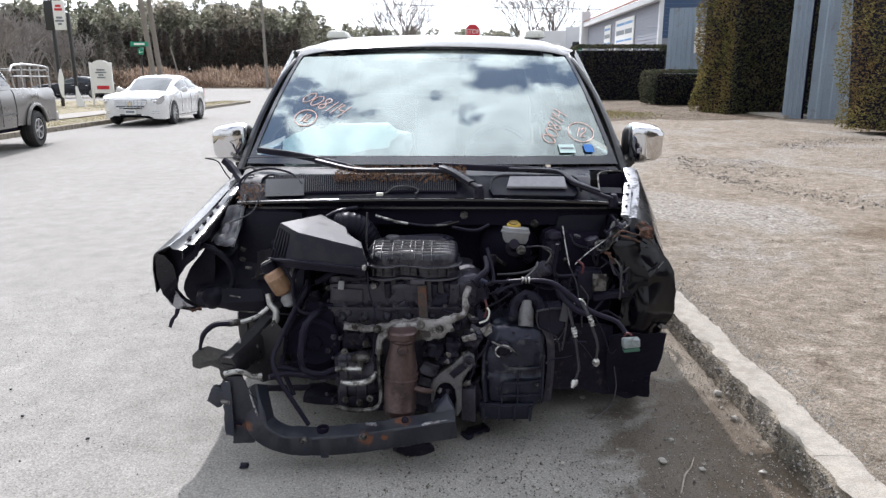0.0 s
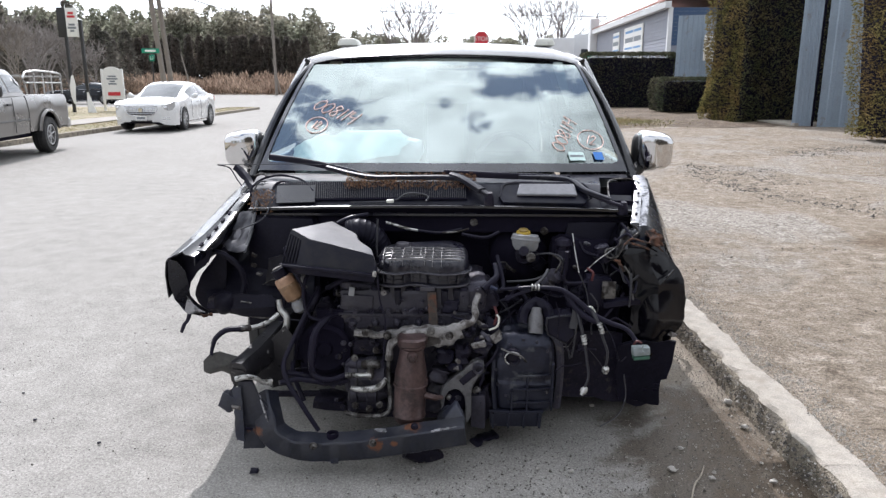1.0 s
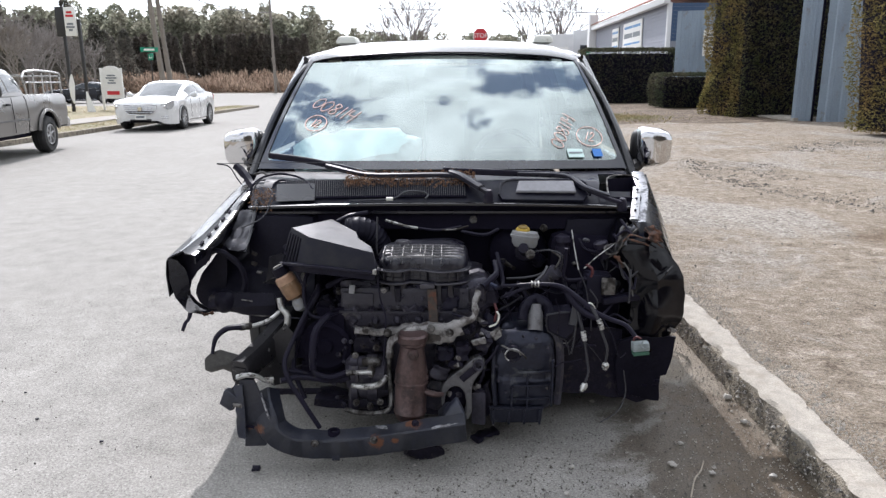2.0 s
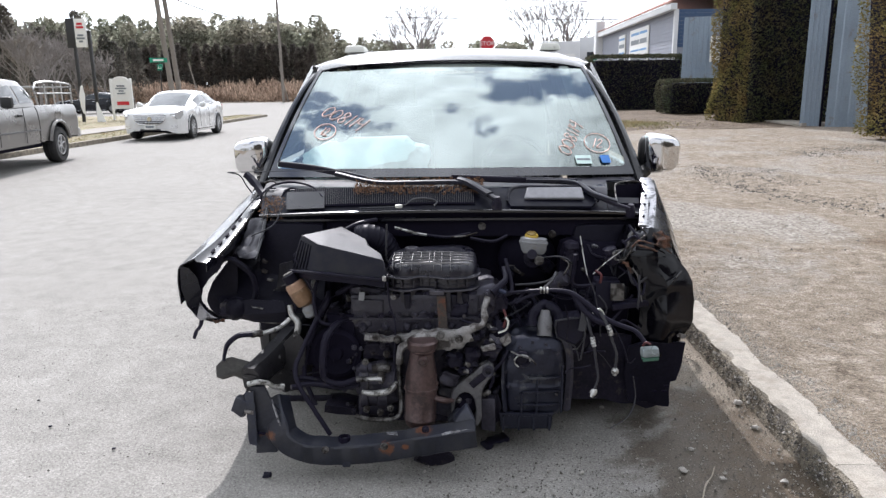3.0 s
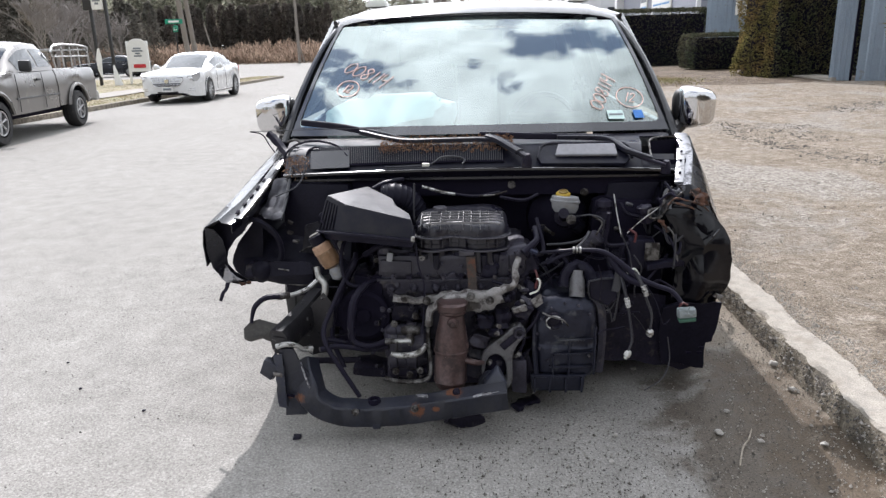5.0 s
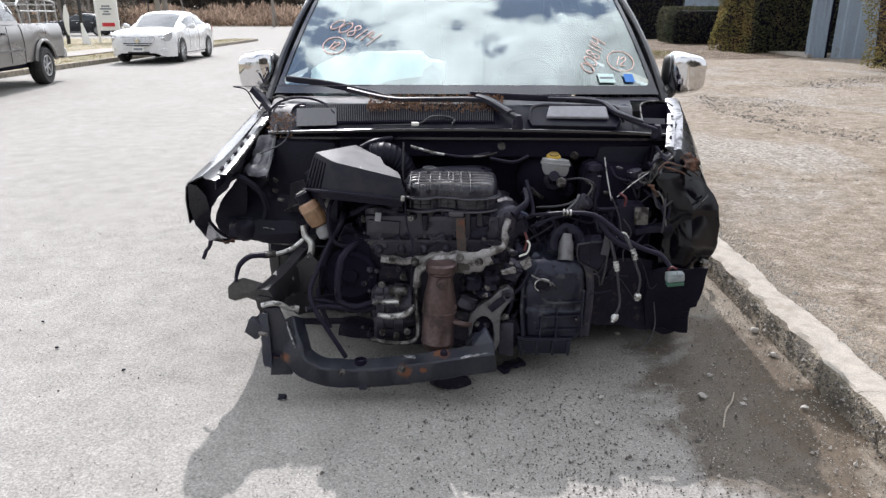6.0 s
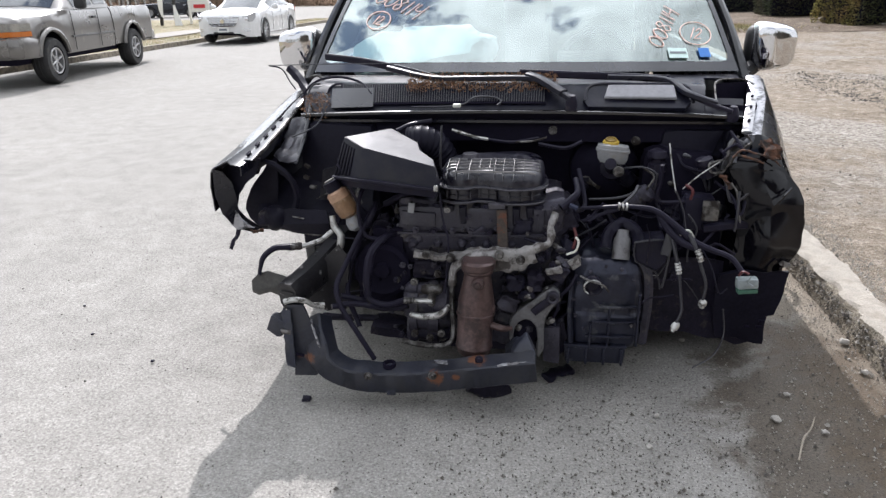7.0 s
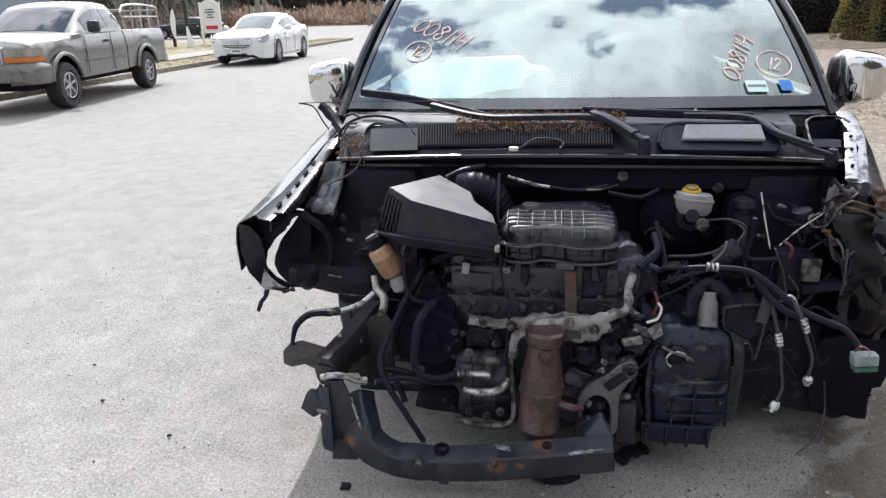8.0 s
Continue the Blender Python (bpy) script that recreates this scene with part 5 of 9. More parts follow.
    part("grille_frame", tb([(-0.48, -2.5, 0.765), (0, -2.53, 0.775), (0.48, -2.5, 0.765), (0.41, -2.54, 0.56), (0.3, -2.555, 0.495), (0, -2.56, 0.49), (-0.3, -2.555, 0.495), (-0.41, -2.54, 0.56), (-0.48, -2.5, 0.765)], 0.012, 6, 2), "chrome", g)
    part("badge", lt((0, -2.54, 0.645), (0, -2.565, 0.645), [(0, 0.075), (1, 0.06)], 14), "chrome", g)
    part("lower_intake", bx((0, -2.49, 0.325), (0.62, 0.1, 0.05), None, 0.02), "sign_black", ob)
    plate_ob = part("number_plate", bx((0, -2.55, 0.42), (0.32, 0.02, 0.16), None, 0.003), "sign_white", ob)
    part("text_bar", bx((0, -2.562, 0.42), (0.24, 0.006, 0.06), None, 0.0), "ink_grey", plate_ob)
    ob.matrix_basis = pose(*at, 0, 0, turn)


def pickup():
    ob = thing("pickup_truck", (0, 0, 0), "dusty silver-grey extended-cab pickup with a pipe rack on its bed", "pickup")
    rows = [(-2.62, 0.5, 0.62, 0.86, 0.02), (-2.58, 0.64, 0.56, 0.94, 0.04), (-2.5, 0.75, 0.52, 1.0, 0.06), (-2.38, 0.83, 0.5, 1.05, 0.075), (-2.2, 0.875, 0.48, 1.08, 0.085), (-1.6, 0.9, 0.46, 1.13, 0.08), (-1.0, 0.905, 0.45, 1.17, 0.04), (-0.9, 0.905, 0.45, 1.18, 0.0), (0.75, 0.905, 0.46, 1.19, 0.0)]
    part("body", car_body(rows, (-1.66,), 0.47, 0.37, 0.03), "silver_paint", ob)
    bed = [(0.8, 0.9, 0.48, 1.19, -0.02), (2.75, 0.9, 0.52, 1.19, -0.02), (2.82, 0.88, 0.55, 1.17, -0.02)]
    part("bed", car_body(bed, (1.66,), 0.47, 0.37), "silver_paint", ob)
    part("underbody", bx((0, 0.1, 0.6), (1.35, 5.0, 0.5), None, 0.05), "underbody", ob)
    greenhouse(ob, "silver_paint", [(-1.12, 1.19), (-0.75, 1.42), (-0.4, 1.61), (-0.1, 1.69), (0.3, 1.71), (0.62, 1.69), (0.78, 1.62)], [(-1.12, 1.16), (0.78, 1.17)], [(-1.12, 0.78), (-0.8, 0.85), (0.0, 0.87), (0.78, 0.85)], [(-1.12, 0.7), (-0.3, 0.66), (0.4, 0.66), (0.78, 0.65)],
               [("windscreen", -1.06, -0.42, -0.565, 0.565), ("side_window", -0.66, 0.06, 0.67, 0.95), ("side_window", 0.14, 0.66, 0.68, 0.94)], [], -1.12, 0.78, True)
    for s in (-1, 1):
        for y in (-1.66, 1.66):
            wheel(ob, s * 0.8, y, 0.37, 0.26, s, 6, 0.58)
            arch = [(s * 0.915, y + 0.5 * math.cos(radians(a)), 0.37 + 0.5 * math.sin(radians(a))) for a in range(12, 169, 12)]
            part("arch_flare", tb(arch, 0.036, 6, 2), "silver_paint", ob)
        lamp = [(s * 0.5, -2.635, 0), (s * 0.66, -2.59, 0), (s * 0.77, -2.51, 0), (s * 0.845, -2.39, 0), (s * 0.885, -2.22, 0)]
        part("headlight", sheet([[(x, y, z) for x, y, _ in lamp] for z in (0.87, 0.93, 0.985)], 0.03), "lamp_glass", ob, "clear headlight")
        part("turn_signal", sheet([[(x * 1.006, y - 0.006, z) for x, y, _ in lamp] for z in (0.79, 0.83, 0.865)], 0.03), "lamp_amber", ob, "amber turn signal")
        part("bumper_wrap", sheet([[(s * (0.6 - i), -2.74 + i, z), (s * (0.76 - i), -2.68 + i, z), (s * (0.88 - i), -2.55 + i, z), (s * (0.925 - i), -2.35, z), (s * (0.93 - i), -2.16, z)] for z, i in ((0.46, 0.04), (0.5, 0.01), (0.6, 0.0), (0.7, 0.0), (0.76, 0.02), (0.78, 0.05))], 0.03), "silver_paint", ob)
        part("valance", sheet([[(s * 0.9, -2.3, z), (s * 0.92, -2.15, z)] for z in (0.46, 0.6, 0.78)], 0.02), "silver_paint", ob)
        part("mirror", bx((s * 1.02, -0.72, 1.27), (0.2, 0.12, 0.2), None, 0.05), "sign_black", ob)
        part("door_handle", bx((s * 0.915, -0.05, 1.02), (0.03, 0.16, 0.04), None, 0.008), "sign_black", ob)
        part("side_trim", bx((s * 0.915, -0.1, 0.72), (0.02, 1.75, 0.035), None, 0.005), "grey_trim", ob)
        part("door_seam", tb([(s * 0.912, -0.9, 0.5), (s * 0.916, -0.9, 0.8), (s * 0.9, -0.9, 1.14)], 0.007, 4, 2), "sign_black", ob)
        part("door_seam", tb([(s * 0.912, 0.12, 0.5), (s * 0.916, 0.12, 0.8), (s * 0.9, 0.12, 1.14)], 0.007, 4, 2), "sign_black", ob)
        part("tail_light", bx((s * 0.8, 2.8, 0.95), (0.1, 0.08, 0.3), None, 0.015), "lamp_red", ob)
        rack = part("rack_side", tb([(s * 0.84, 0.95, 1.2), (s * 0.84, 0.95, 1.62), (s * 0.84, 2.55, 1.62), (s * 0.84, 2.68, 1.5), (s * 0.84, 2.7, 1.2)], 0.022, 6, 3), "aluminium", ob, "welded pale pipe rack")
        for k in range(3):
            part("rack_post", tb([(s * 0.84, 1.35 + k * 0.42, 1.2), (s * 0.84, 1.35 + k * 0.42, 1.61)], 0.016, 6, 1), "aluminium", rack)
        part("rack_rail", tb([(s * 0.84, 0.95, 1.42), (s * 0.84, 2.69, 1.42)], 0.016, 6, 1), "aluminium", rack)
    for y in (0.95, 2.68):
        part("rack_cross", tb([(-0.84, y, 1.55), (0.84, y, 1.55)], 0.018, 6, 1), "aluminium", ob)
    part("front_bumper", bx((0, -2.62, 0.63), (1.5, 0.2, 0.27), None, 0.05), "silver_paint", ob)
    part("lower_intake", bx((0, -2.7, 0.585), (0.86, 0.06, 0.09), None, 0.03), "sign_black", ob)
    grille = part("grille", bx((0, -2.58, 0.885), (0.98, 0.12, 0.27), None, 0.04), "alloy", ob, "pale grille frame with dark openings")
    for x in (-0.235, 0.235):
        for z in (0.83, 0.94):
            part("grille_opening", bx((x, -2.635, z), (0.41, 0.03, 0.08), None, 0.012), "sign_black", grille)
    part("rear_bumper", bx((0, 2.9, 0.56), (1.7, 0.18, 0.2), None, 0.03), "aluminium", ob)
    np_ob = part("number_plate", bx((-0.1, -2.735, 0.56), (0.32, 0.02, 0.16), None, 0.003), "lamp_amber", ob)
    part("text_bar", bx((-0.1, -2.748, 0.56), (0.24, 0.006, 0.06), None, 0.0), "ink_grey", np_ob)
    ob.matrix_basis = pose(-9.03, 12.98, 0.0, 0, 0, 8.6)


sedan((-9.36, 23.5, 0.0), 3.5, "white four-door saloon parked along the grass verge")
sedan((-26.3, 51.0, -0.01), -80.0, "dark navy saloon standing on the side street", "navy_paint")
pickup()


# ---- the wrecked minivan: shell ----
# base colour raised to carry the cowl lid's sky highlight
M["lid_highlight"] = surface("lid_highlight", (0.204, 0.204, 0.221), 0.4, vary=0.2, bump=0.15, depth=0.0006)
M["dash"] = surface("dash", (0.028, 0.028, 0.03), 0.7, vary=0.2, bump=0.2, depth=0.0006)
M["seat_cloth"] = surface("seat_cloth", (0.05, 0.05, 0.045), 0.9, vary=0.2, fine=150, bump=0.3, depth=0.001)
M["airbag"] = surface("airbag", (0.66, 0.82, 0.84), 0.8, vary=0.12, scale=7, fine=60, bump=0.3, depth=0.004)
M["wind_screen"] = glass("wind_screen", (0.58, 0.7, 0.69), 3.0)
M["screen_frit"] = surface("screen_frit", (0.022, 0.023, 0.031), 0.12, vary=0.3, scale=6, bump=0.02, spec=0.75)
M["grease_pen"] = surface("grease_pen", (0.9, 0.62, 0.54), 0.7, vary=0.1, bump=0.0)
M["sticker_white"] = surface("sticker_white", (0.62, 0.78, 0.74), 0.6, vary=0.1, bump=0.0)
M["sticker_blue"] = surface("sticker_blue", (0.03, 0.18, 0.55), 0.5, vary=0.1, bump=0.0)
M["leaf_litter"] = surface("leaf_litter", (0.19, 0.105, 0.06), 0.9, vary=0.6, scale=40, fine=120, bump=0.2)
M["bare_panel"] = surface("bare_panel", (0.30, 0.30, 0.32), 0.3, metal=0.5, vary=0.3, scale=18, bump=0.25, depth=0.0012, spot=(0.03, 0.03, 0.035), spot_at=0.55, spot_scale=22)

van = thing("wrecked_minivan", (0, 4.6, 0), "black minivan stripped of its front, engine bare, beside kerb", "minivan")


def screen(u, v, lift=0.0):
    half = lerp(0.865, 0.72, v)
    y = lerp(3.36, 4.0, v) - lerp(0.17, 0.05, v) * (1 - u * u) - 0.012 * math.sin(math.pi * v)
    z = lerp(1.005, 1.515, v) + lerp(0.015, 0.028, v) * (1 - u * u) + 0.02 * math.sin(math.pi * v)
    return Vector((u * half, y - lift * 0.6, z + lift * 0.8))


US = [-1 + 2 * i / 20 for i in range(21)]
pane = part("windscreen", sheet([[screen(u, v / 12) for u in US] for v in range(13)]), "wind_screen", van, "laminated windscreen mirroring the clouds")
pane.visible_shadow = False
for name, rows in (("screen_border", [[screen(u, v, 0.003) for u in US] for v in (0.0, 0.03, 0.058)]), ("screen_border", [[screen(u, v, 0.003) for u in US] for v in (0.985, 0.992, 1.0)])):
    part(name, sheet(rows, 0.001), "screen_frit", pane, "black border of the windscreen")
for s in (-1, 1):
    part("screen_border", sheet([[screen(s * u, v, 0.0035) for u in (edge, lerp(edge, 1, 0.5), 1.0)] for v, edge in ((0.058, 0.93), (0.065, 0.955), (0.08, 0.968), (0.11, 0.975), (0.3, 0.976), (0.5, 0.976), (0.7, 0.976), (0.92, 0.976), (0.985, 0.97))], 0.001), "screen_frit", pane, "black border of the windscreen")
    part("a_pillar", tb([(s * 0.895, 3.36, 0.97), (s * 0.86, 3.55, 1.16), (s * 0.80, 3.78, 1.36), (s * 0.728, 4.0, 1.505), (s * 0.722, 4.25, 1.535)], [0.022, 0.018, 0.015, 0.013, 0.012], 8, 4), "roof_paint", van)

# roof with a shallow crown, running back to the tailgate
roof_rows = []
for y, z, w in ((3.985, 1.522, 0.72), (4.03, 1.549, 0.735), (4.2, 1.585, 0.745), (4.55, 1.615, 0.76), (5.2, 1.635, 0.77), (6.0, 1.63, 0.77), (6.8, 1.59, 0.75), (7.0, 1.55, 0.72)):
    roof_rows.append([(w * u, y - 0.05 * (1 - u * u) * max(0, (4.3 - y) / 0.3), z + 0.035 * (1 - u * u) - (0.015 if y < 4.1 else 0.05) * max(0, abs(u) - 0.85) / 0.15) for u in US])
part("roof", sheet(roof_rows, 0.006), "roof_paint", van, "glossy black roof")
for s in (-1, 1):
    part("rail_foot", bx((s * 0.60, 4.62, 1.652), (0.13, 0.24, 0.045), None, 0.015, 0.8), "white_plastic", van, "pale grey roof rail foot")
    part("roof_rail", tb([(s * 0.61, 4.62, 1.66), (s * 0.63, 5.4, 1.675), (s * 0.62, 6.3, 1.66)], 0.016, 8, 4), "cap_grey", van)

# sides behind the front doors' leading edge, with glass
side_rows = [(3.42, 0.99, 0.24, 1.0), (3.8, 1.0, 0.22, 1.01), (5.0, 1.0, 0.22, 1.03), (6.5, 0.99, 0.24, 1.06), (7.05, 0.93, 0.3, 1.08)]
for s in (-1, 1):
    rings, y = [], 3.42
    while y <= 7.06:
        w, lo, hi = table(side_rows, y)
        if abs(y - 6.18) < 0.4:
            lo = max(lo, 0.33 + math.sqrt(0.4 ** 2 - (y - 6.18) ** 2))
        rings.append([(s * w * 0.965, y, lo), (s * w * 0.99, y, lerp(lo, hi, 0.3)), (s * w, y, lerp(lo, hi, 0.6)), (s * w * 0.975, y, lerp(lo, hi, 0.9)), (s * w * 0.935, y, hi)])
        y += 0.07
    part("body_side", sheet(rings, 0.02), "black_paint", van)
    for a, b in ((3.5, 4.55), (4.65, 5.65), (5.75, 6.85)):
        q = [(s * 0.93, a, 1.03), (s * 0.93, b, 1.05), (s * 0.76, b - (0.1 if b > 6 else 0), 1.53), (s * 0.76, max(a, 4.02), 1.53)]
        g = part("side_window", pane_of([[q[0], q[1]], [q[3], q[2]]], (s, 0, 0.2)), "car_glass", van, smooth=False)
        g.visible_shadow = False
    part("quarter_panel", sheet([[(s * 0.90, 3.38, 0.98), (s * 0.932, 3.52, 1.02)], [(s * 0.83, 3.68, 1.26), (s * 0.85, 3.78, 1.28)], [(s * 0.742, 4.0, 1.515), (s * 0.762, 4.05, 1.535)]], 0.01), "black_paint", van)
    for y, r in ((4.6, 0.045), (5.7, 0.05), (6.95, 0.11)):
        part("pillar", tb([(s * 0.925, y, 1.0), (s * 0.755, y - 0.05, 1.56)], r, 8, 1), "underbody", van)
    part("door_corner", plate([(s * 0.905, 3.41, 0.985), (s * 0.93, 3.62, 1.02), (s * 0.855, 3.72, 1.235), (s * 0.868, 3.57, 1.15)], (s, 0, 0.3), 0.012), "sign_black", van)
    part("cant_rail", tb([(s * 0.745, 3.99, 1.525), (s * 0.765, 5.0, 1.585), (s * 0.75, 6.95, 1.545)], [0.012, 0.02, 0.03], 8, 4), "black_paint", van)
    for y in (4.58, 5.7):
        part("door_seam", tb([(s * 0.985, y, 0.3), (s * 1.005, y, 0.65), (s * 0.95, y, 1.0)], 0.006, 4, 3), "underbody", van)
    part("door_handle", tb([(s * 1.0, 4.32, 0.88), (s * 1.035, 4.38, 0.885), (s * 1.035, 4.48, 0.885), (s * 1.0, 4.54, 0.88)], 0.014, 8, 3), "chrome", van)
    wheel(van, s * 0.83, 6.18, 0.335, 0.22, s, 7, 0.66)
part("tailgate", sheet([[(0.9 * u, 7.08 - 0.05 * u * u, z) for u in (-1, -0.5, 0, 0.5, 1)] for z in (0.35, 0.7, 1.06)], 0.02), "black_paint", van)
g = part("rear_window", pane_of([[(lerp(0.86, 0.7, v) * u, lerp(7.07, 6.97, v) - 0.05 * u * u, lerp(1.06, 1.55, v)) for u in (-1, -0.5, 0, 0.5, 1)] for v in (0, 0.5, 1)], (0, 1, 0.1)), "car_glass", van)
part("floor_pan", bx((0, 5.2, 0.3), (1.7, 3.7, 0.16), None, 0.03), "underbody", van)

# cabin
part("dashboard", sheet([[(u * 0.86, y - 0.12 * (1 - u * u), z) for u in (-1, -0.6, -0.2, 0.2, 0.6, 1)] for y, z in ((3.4, 0.93), (3.65, 0.95), (3.85, 0.93), (3.95, 0.8), (3.95, 0.5))], 0.03), "dash", van, "dark dashboard")
part("instrument_hood", bx((0.36, 3.75, 1.02), (0.4, 0.24, 0.07), None, 0.03), "dash", van)
sw = [(0.36 + 0.18 * math.cos(a * math.pi / 8), 4.02 + 0.06 * math.sin(a * math.pi / 8), 0.96 + 0.17 * math.sin(a * math.pi / 8)) for a in range(17)]
part("steering_wheel", tb(sw, 0.016, 6, 2), "rubber", van)
for x in (-0.38, 0.38):
    seat = part("front_seat", bx((x, 4.55, 0.55), (0.52, 0.52, 0.2), None, 0.07), "seat_cloth", van, "grey cloth front seat")
    part("backrest", bx((x, 4.86, 0.95), (0.5, 0.16, 0.7), Matrix.Rotation(radians(-14), 4, "X"), 0.06), "seat_cloth", seat)
    part("headrest", bx((x, 4.96, 1.36), (0.27, 0.1, 0.18), None, 0.04), "seat_cloth", seat)
part("rear_bench", bx((0, 5.9, 0.85), (1.4, 0.2, 0.8), Matrix.Rotation(radians(-12), 4, "X"), 0.06), "seat_cloth", van, "grey cloth rear bench")
part("interior_mirror", bx((0.02, 3.98, 1.44), (0.24, 0.04, 0.07), None, 0.02), "sign_black", van)

# burst airbag slumped on the dashboard behind the glass
bm = bmesh.new()
bmesh.ops.create_icosphere(bm, subdivisions=5, radius=1.0)
for v in bm.verts:
    c = v.co.copy()
    e = Vector([math.copysign(abs(k) ** 0.72, k) for k in c])
    n = 1 + 0.12 * noise.noise(c * 2.2) + 0.07 * noise.noise(c * 5.0) + 0.03 * noise.noise(c * 11.0)
    n *= 1 - 0.16 * math.exp(-((e.x + 0.38) / 0.1) ** 2) - 0.12 * max(0.0, -e.x - 0.55)
    p = Vector((-0.415 + e.x * 0.305 * n, 3.42 + e.y * 0.13 * n, 1.07 + e.z * 0.12 * n + 0.01 * e.x))
    lid_v = max(0.0, min(1.0, (p.y - 3.36 + 0.17 * (1 - (p.x / 0.8) ** 2)) / 0.72))
    p.z = min(p.z, screen(p.x / 0.8, lid_v).z - 0.012)          # pressed against the glass
    v.co = p
part("airbag", bm, "airbag", van, "deployed pale blue airbag slumped on the dashboard")


PEN = {"0": [[(0.45, 1.0), (0.1, 0.75), (0.05, 0.3), (0.35, 0.0), (0.7, 0.25), (0.75, 0.7), (0.45, 1.0)]], "8": [[(0.6, 0.9), (0.3, 1.0), (0.15, 0.75), (0.45, 0.5), (0.6, 0.2), (0.3, 0.0), (0.1, 0.25), (0.4, 0.52), (0.65, 0.8), (0.6, 0.9)]],
       "1": [[(0.3, 1.0), (0.25, 0.5), (0.2, 0.0)]], "2": [[(0.1, 0.75), (0.35, 1.0), (0.6, 0.75), (0.3, 0.3), (0.1, 0.0), (0.65, 0.05)]], "4": [[(0.1, 1.0), (0.05, 0.5), (0.6, 0.55)], [(0.65, 1.05), (0.6, 0.5), (0.5, -0.1)]]}
STEP = {"0": 0.85, "8": 0.8, "1": 0.45, "2": 0.8, "4": 0.8}


def grease_writing(text, size, u, v, turn):
    """Pen strokes drawn on the glass round the place (u, v)."""
    c = screen(u, v)
    du, dv = (screen(u + 0.05, v) - screen(u - 0.05, v)).normalized(), (screen(u, v + 0.05) - screen(u, v - 0.05)).normalized()
    m = Matrix((du, dv, du.cross(dv).normalized())).transposed().to_4x4()
    m.translation = c
    wide = sum(STEP[k] for k in text) * size
    x, rot = -wide / 2, Matrix.Rotation(radians(turn), 4, "Z")

    def put(px, py):
        q = m @ rot @ Vector((px, py, 0))
        dq = q - c
        uu, vv = u + dq.dot(du) / lerp(0.865, 0.72, v), v + dq.dot(dv) / 0.8
        return screen(uu, vv, 0.004)

    for k in text:
        for line in PEN[k]:
            part("grease_stroke", tb([put(x + px * size + 0.18 * size * py, (py - 0.5) * size * 1.25) for px, py in line], 0.0021, 4, 4), "grease_pen", pane)
        x += STEP[k] * size
    return put


def grease_ring(u, v, r, text):
    put = grease_writing(text, r * 0.75, u, v, -12)
    part("grease_ring", tb([put(r * 1.1 * math.cos(a * math.pi / 12), r * 1.02 * math.sin(a * math.pi / 12)) for a in range(27)], 0.0019, 4, 2), "grease_pen", pane)


def rough_up(bm, amount, scale, seed=0.0):
    """Dents: moves the points along their normals by noise."""
    bm.normal_update()
    for v in bm.verts:
        v.co += v.normal * amount * noise.noise(v.co * scale + Vector((seed, seed, seed)))
    return bm


def bar(pts, w, h, up=(0, 0, 1), bm=None, steps=5, c=0.18):
    """A box-section member swept along a rounded line; w across, h along the up vector."""
    bm = bm or bmesh.new()
    line, up, rings = smooth_line(pts, steps), Vector(up), []
    for i, p in enumerate(line):
        d = (line[min(i + 1, len(line) - 1)] - line[max(i - 1, 0)]).normalized()
        s = d.cross(up).normalized()
        u = s.cross(d)
        rings.append([p + s * w * a + u * h * b for a, b in ((-0.5, -0.5 + c), (-0.5 + c, -0.5), (0.5 - c, -0.5), (0.5, -0.5 + c), (0.5, 0.5 - c), (0.5 - c, 0.5), (-0.5 + c, 0.5), (-0.5, 0.5 - c))])
    skin(bm, rings)
    return bm


M["apron_metal"] = surface("apron_metal", (0.02, 0.0195, 0.026), 0.32, metal=0.4, vary=0.5, scale=20, fine=90, bump=0.4, depth=0.002, spot=(0.012, 0.011, 0.016), spot_at=0.55, spot_scale=16, spot_rough=0.6)
M["scraped_rail"] = surface("scraped_rail", (0.36, 0.36, 0.37), 0.4, metal=0.6, vary=0.25, scale=30, fine=120, bump=0.3, depth=0.001, spot=(0.08, 0.075, 0.075), spot_at=0.6, spot_scale=36, spot_rough=0.6)
M["torn_rust"] = surface("torn_rust", (0.1, 0.045, 0.026), 0.8, vary=0.6, scale=60, fine=200, bump=0.6, depth=0.002, spot=(0.02, 0.016, 0.015), spot_at=0.52, spot_scale=40)
M["crushed_paint"] = surface("crushed_paint", (0.003, 0.0028, 0.005), 0.1, vary=0.4, scale=9, fine=120, bump=0.1, depth=0.001, spot=(0.008, 0.0075, 0.009), spot_at=0.62, spot_scale=9, spot_rough=0.3, spec=0.3, soft=0.12)
M["cowl_plastic"] = surface("cowl_plastic", (0.009, 0.0092, 0.018), 0.3, vary=0.35, scale=8, fine=180, bump=0.2, depth=0.0006, spot=(0.03, 0.03, 0.034), spot_at=0.62, spot_scale=10, spot_rough=0.6, spec=0.2, soft=0.15)
M["torn_steel"] = surface("torn_steel", (0.10, 0.10, 0.11), 0.3, metal=0.6, vary=0.6, scale=30, bump=0.3, spot=(0.02, 0.02, 0.022), spot_at=0.5, spot_scale=30)

# front wheels, the near-kerb one splayed, the other pushed back
wheel(van, 0.86, 3.16, 0.325, 0.2, 1, 7, 0.66, rim="underbody")
wheel(van, -0.77, 3.36, 0.325, 0.2, -1, 7, 0.66, rim="underbody")

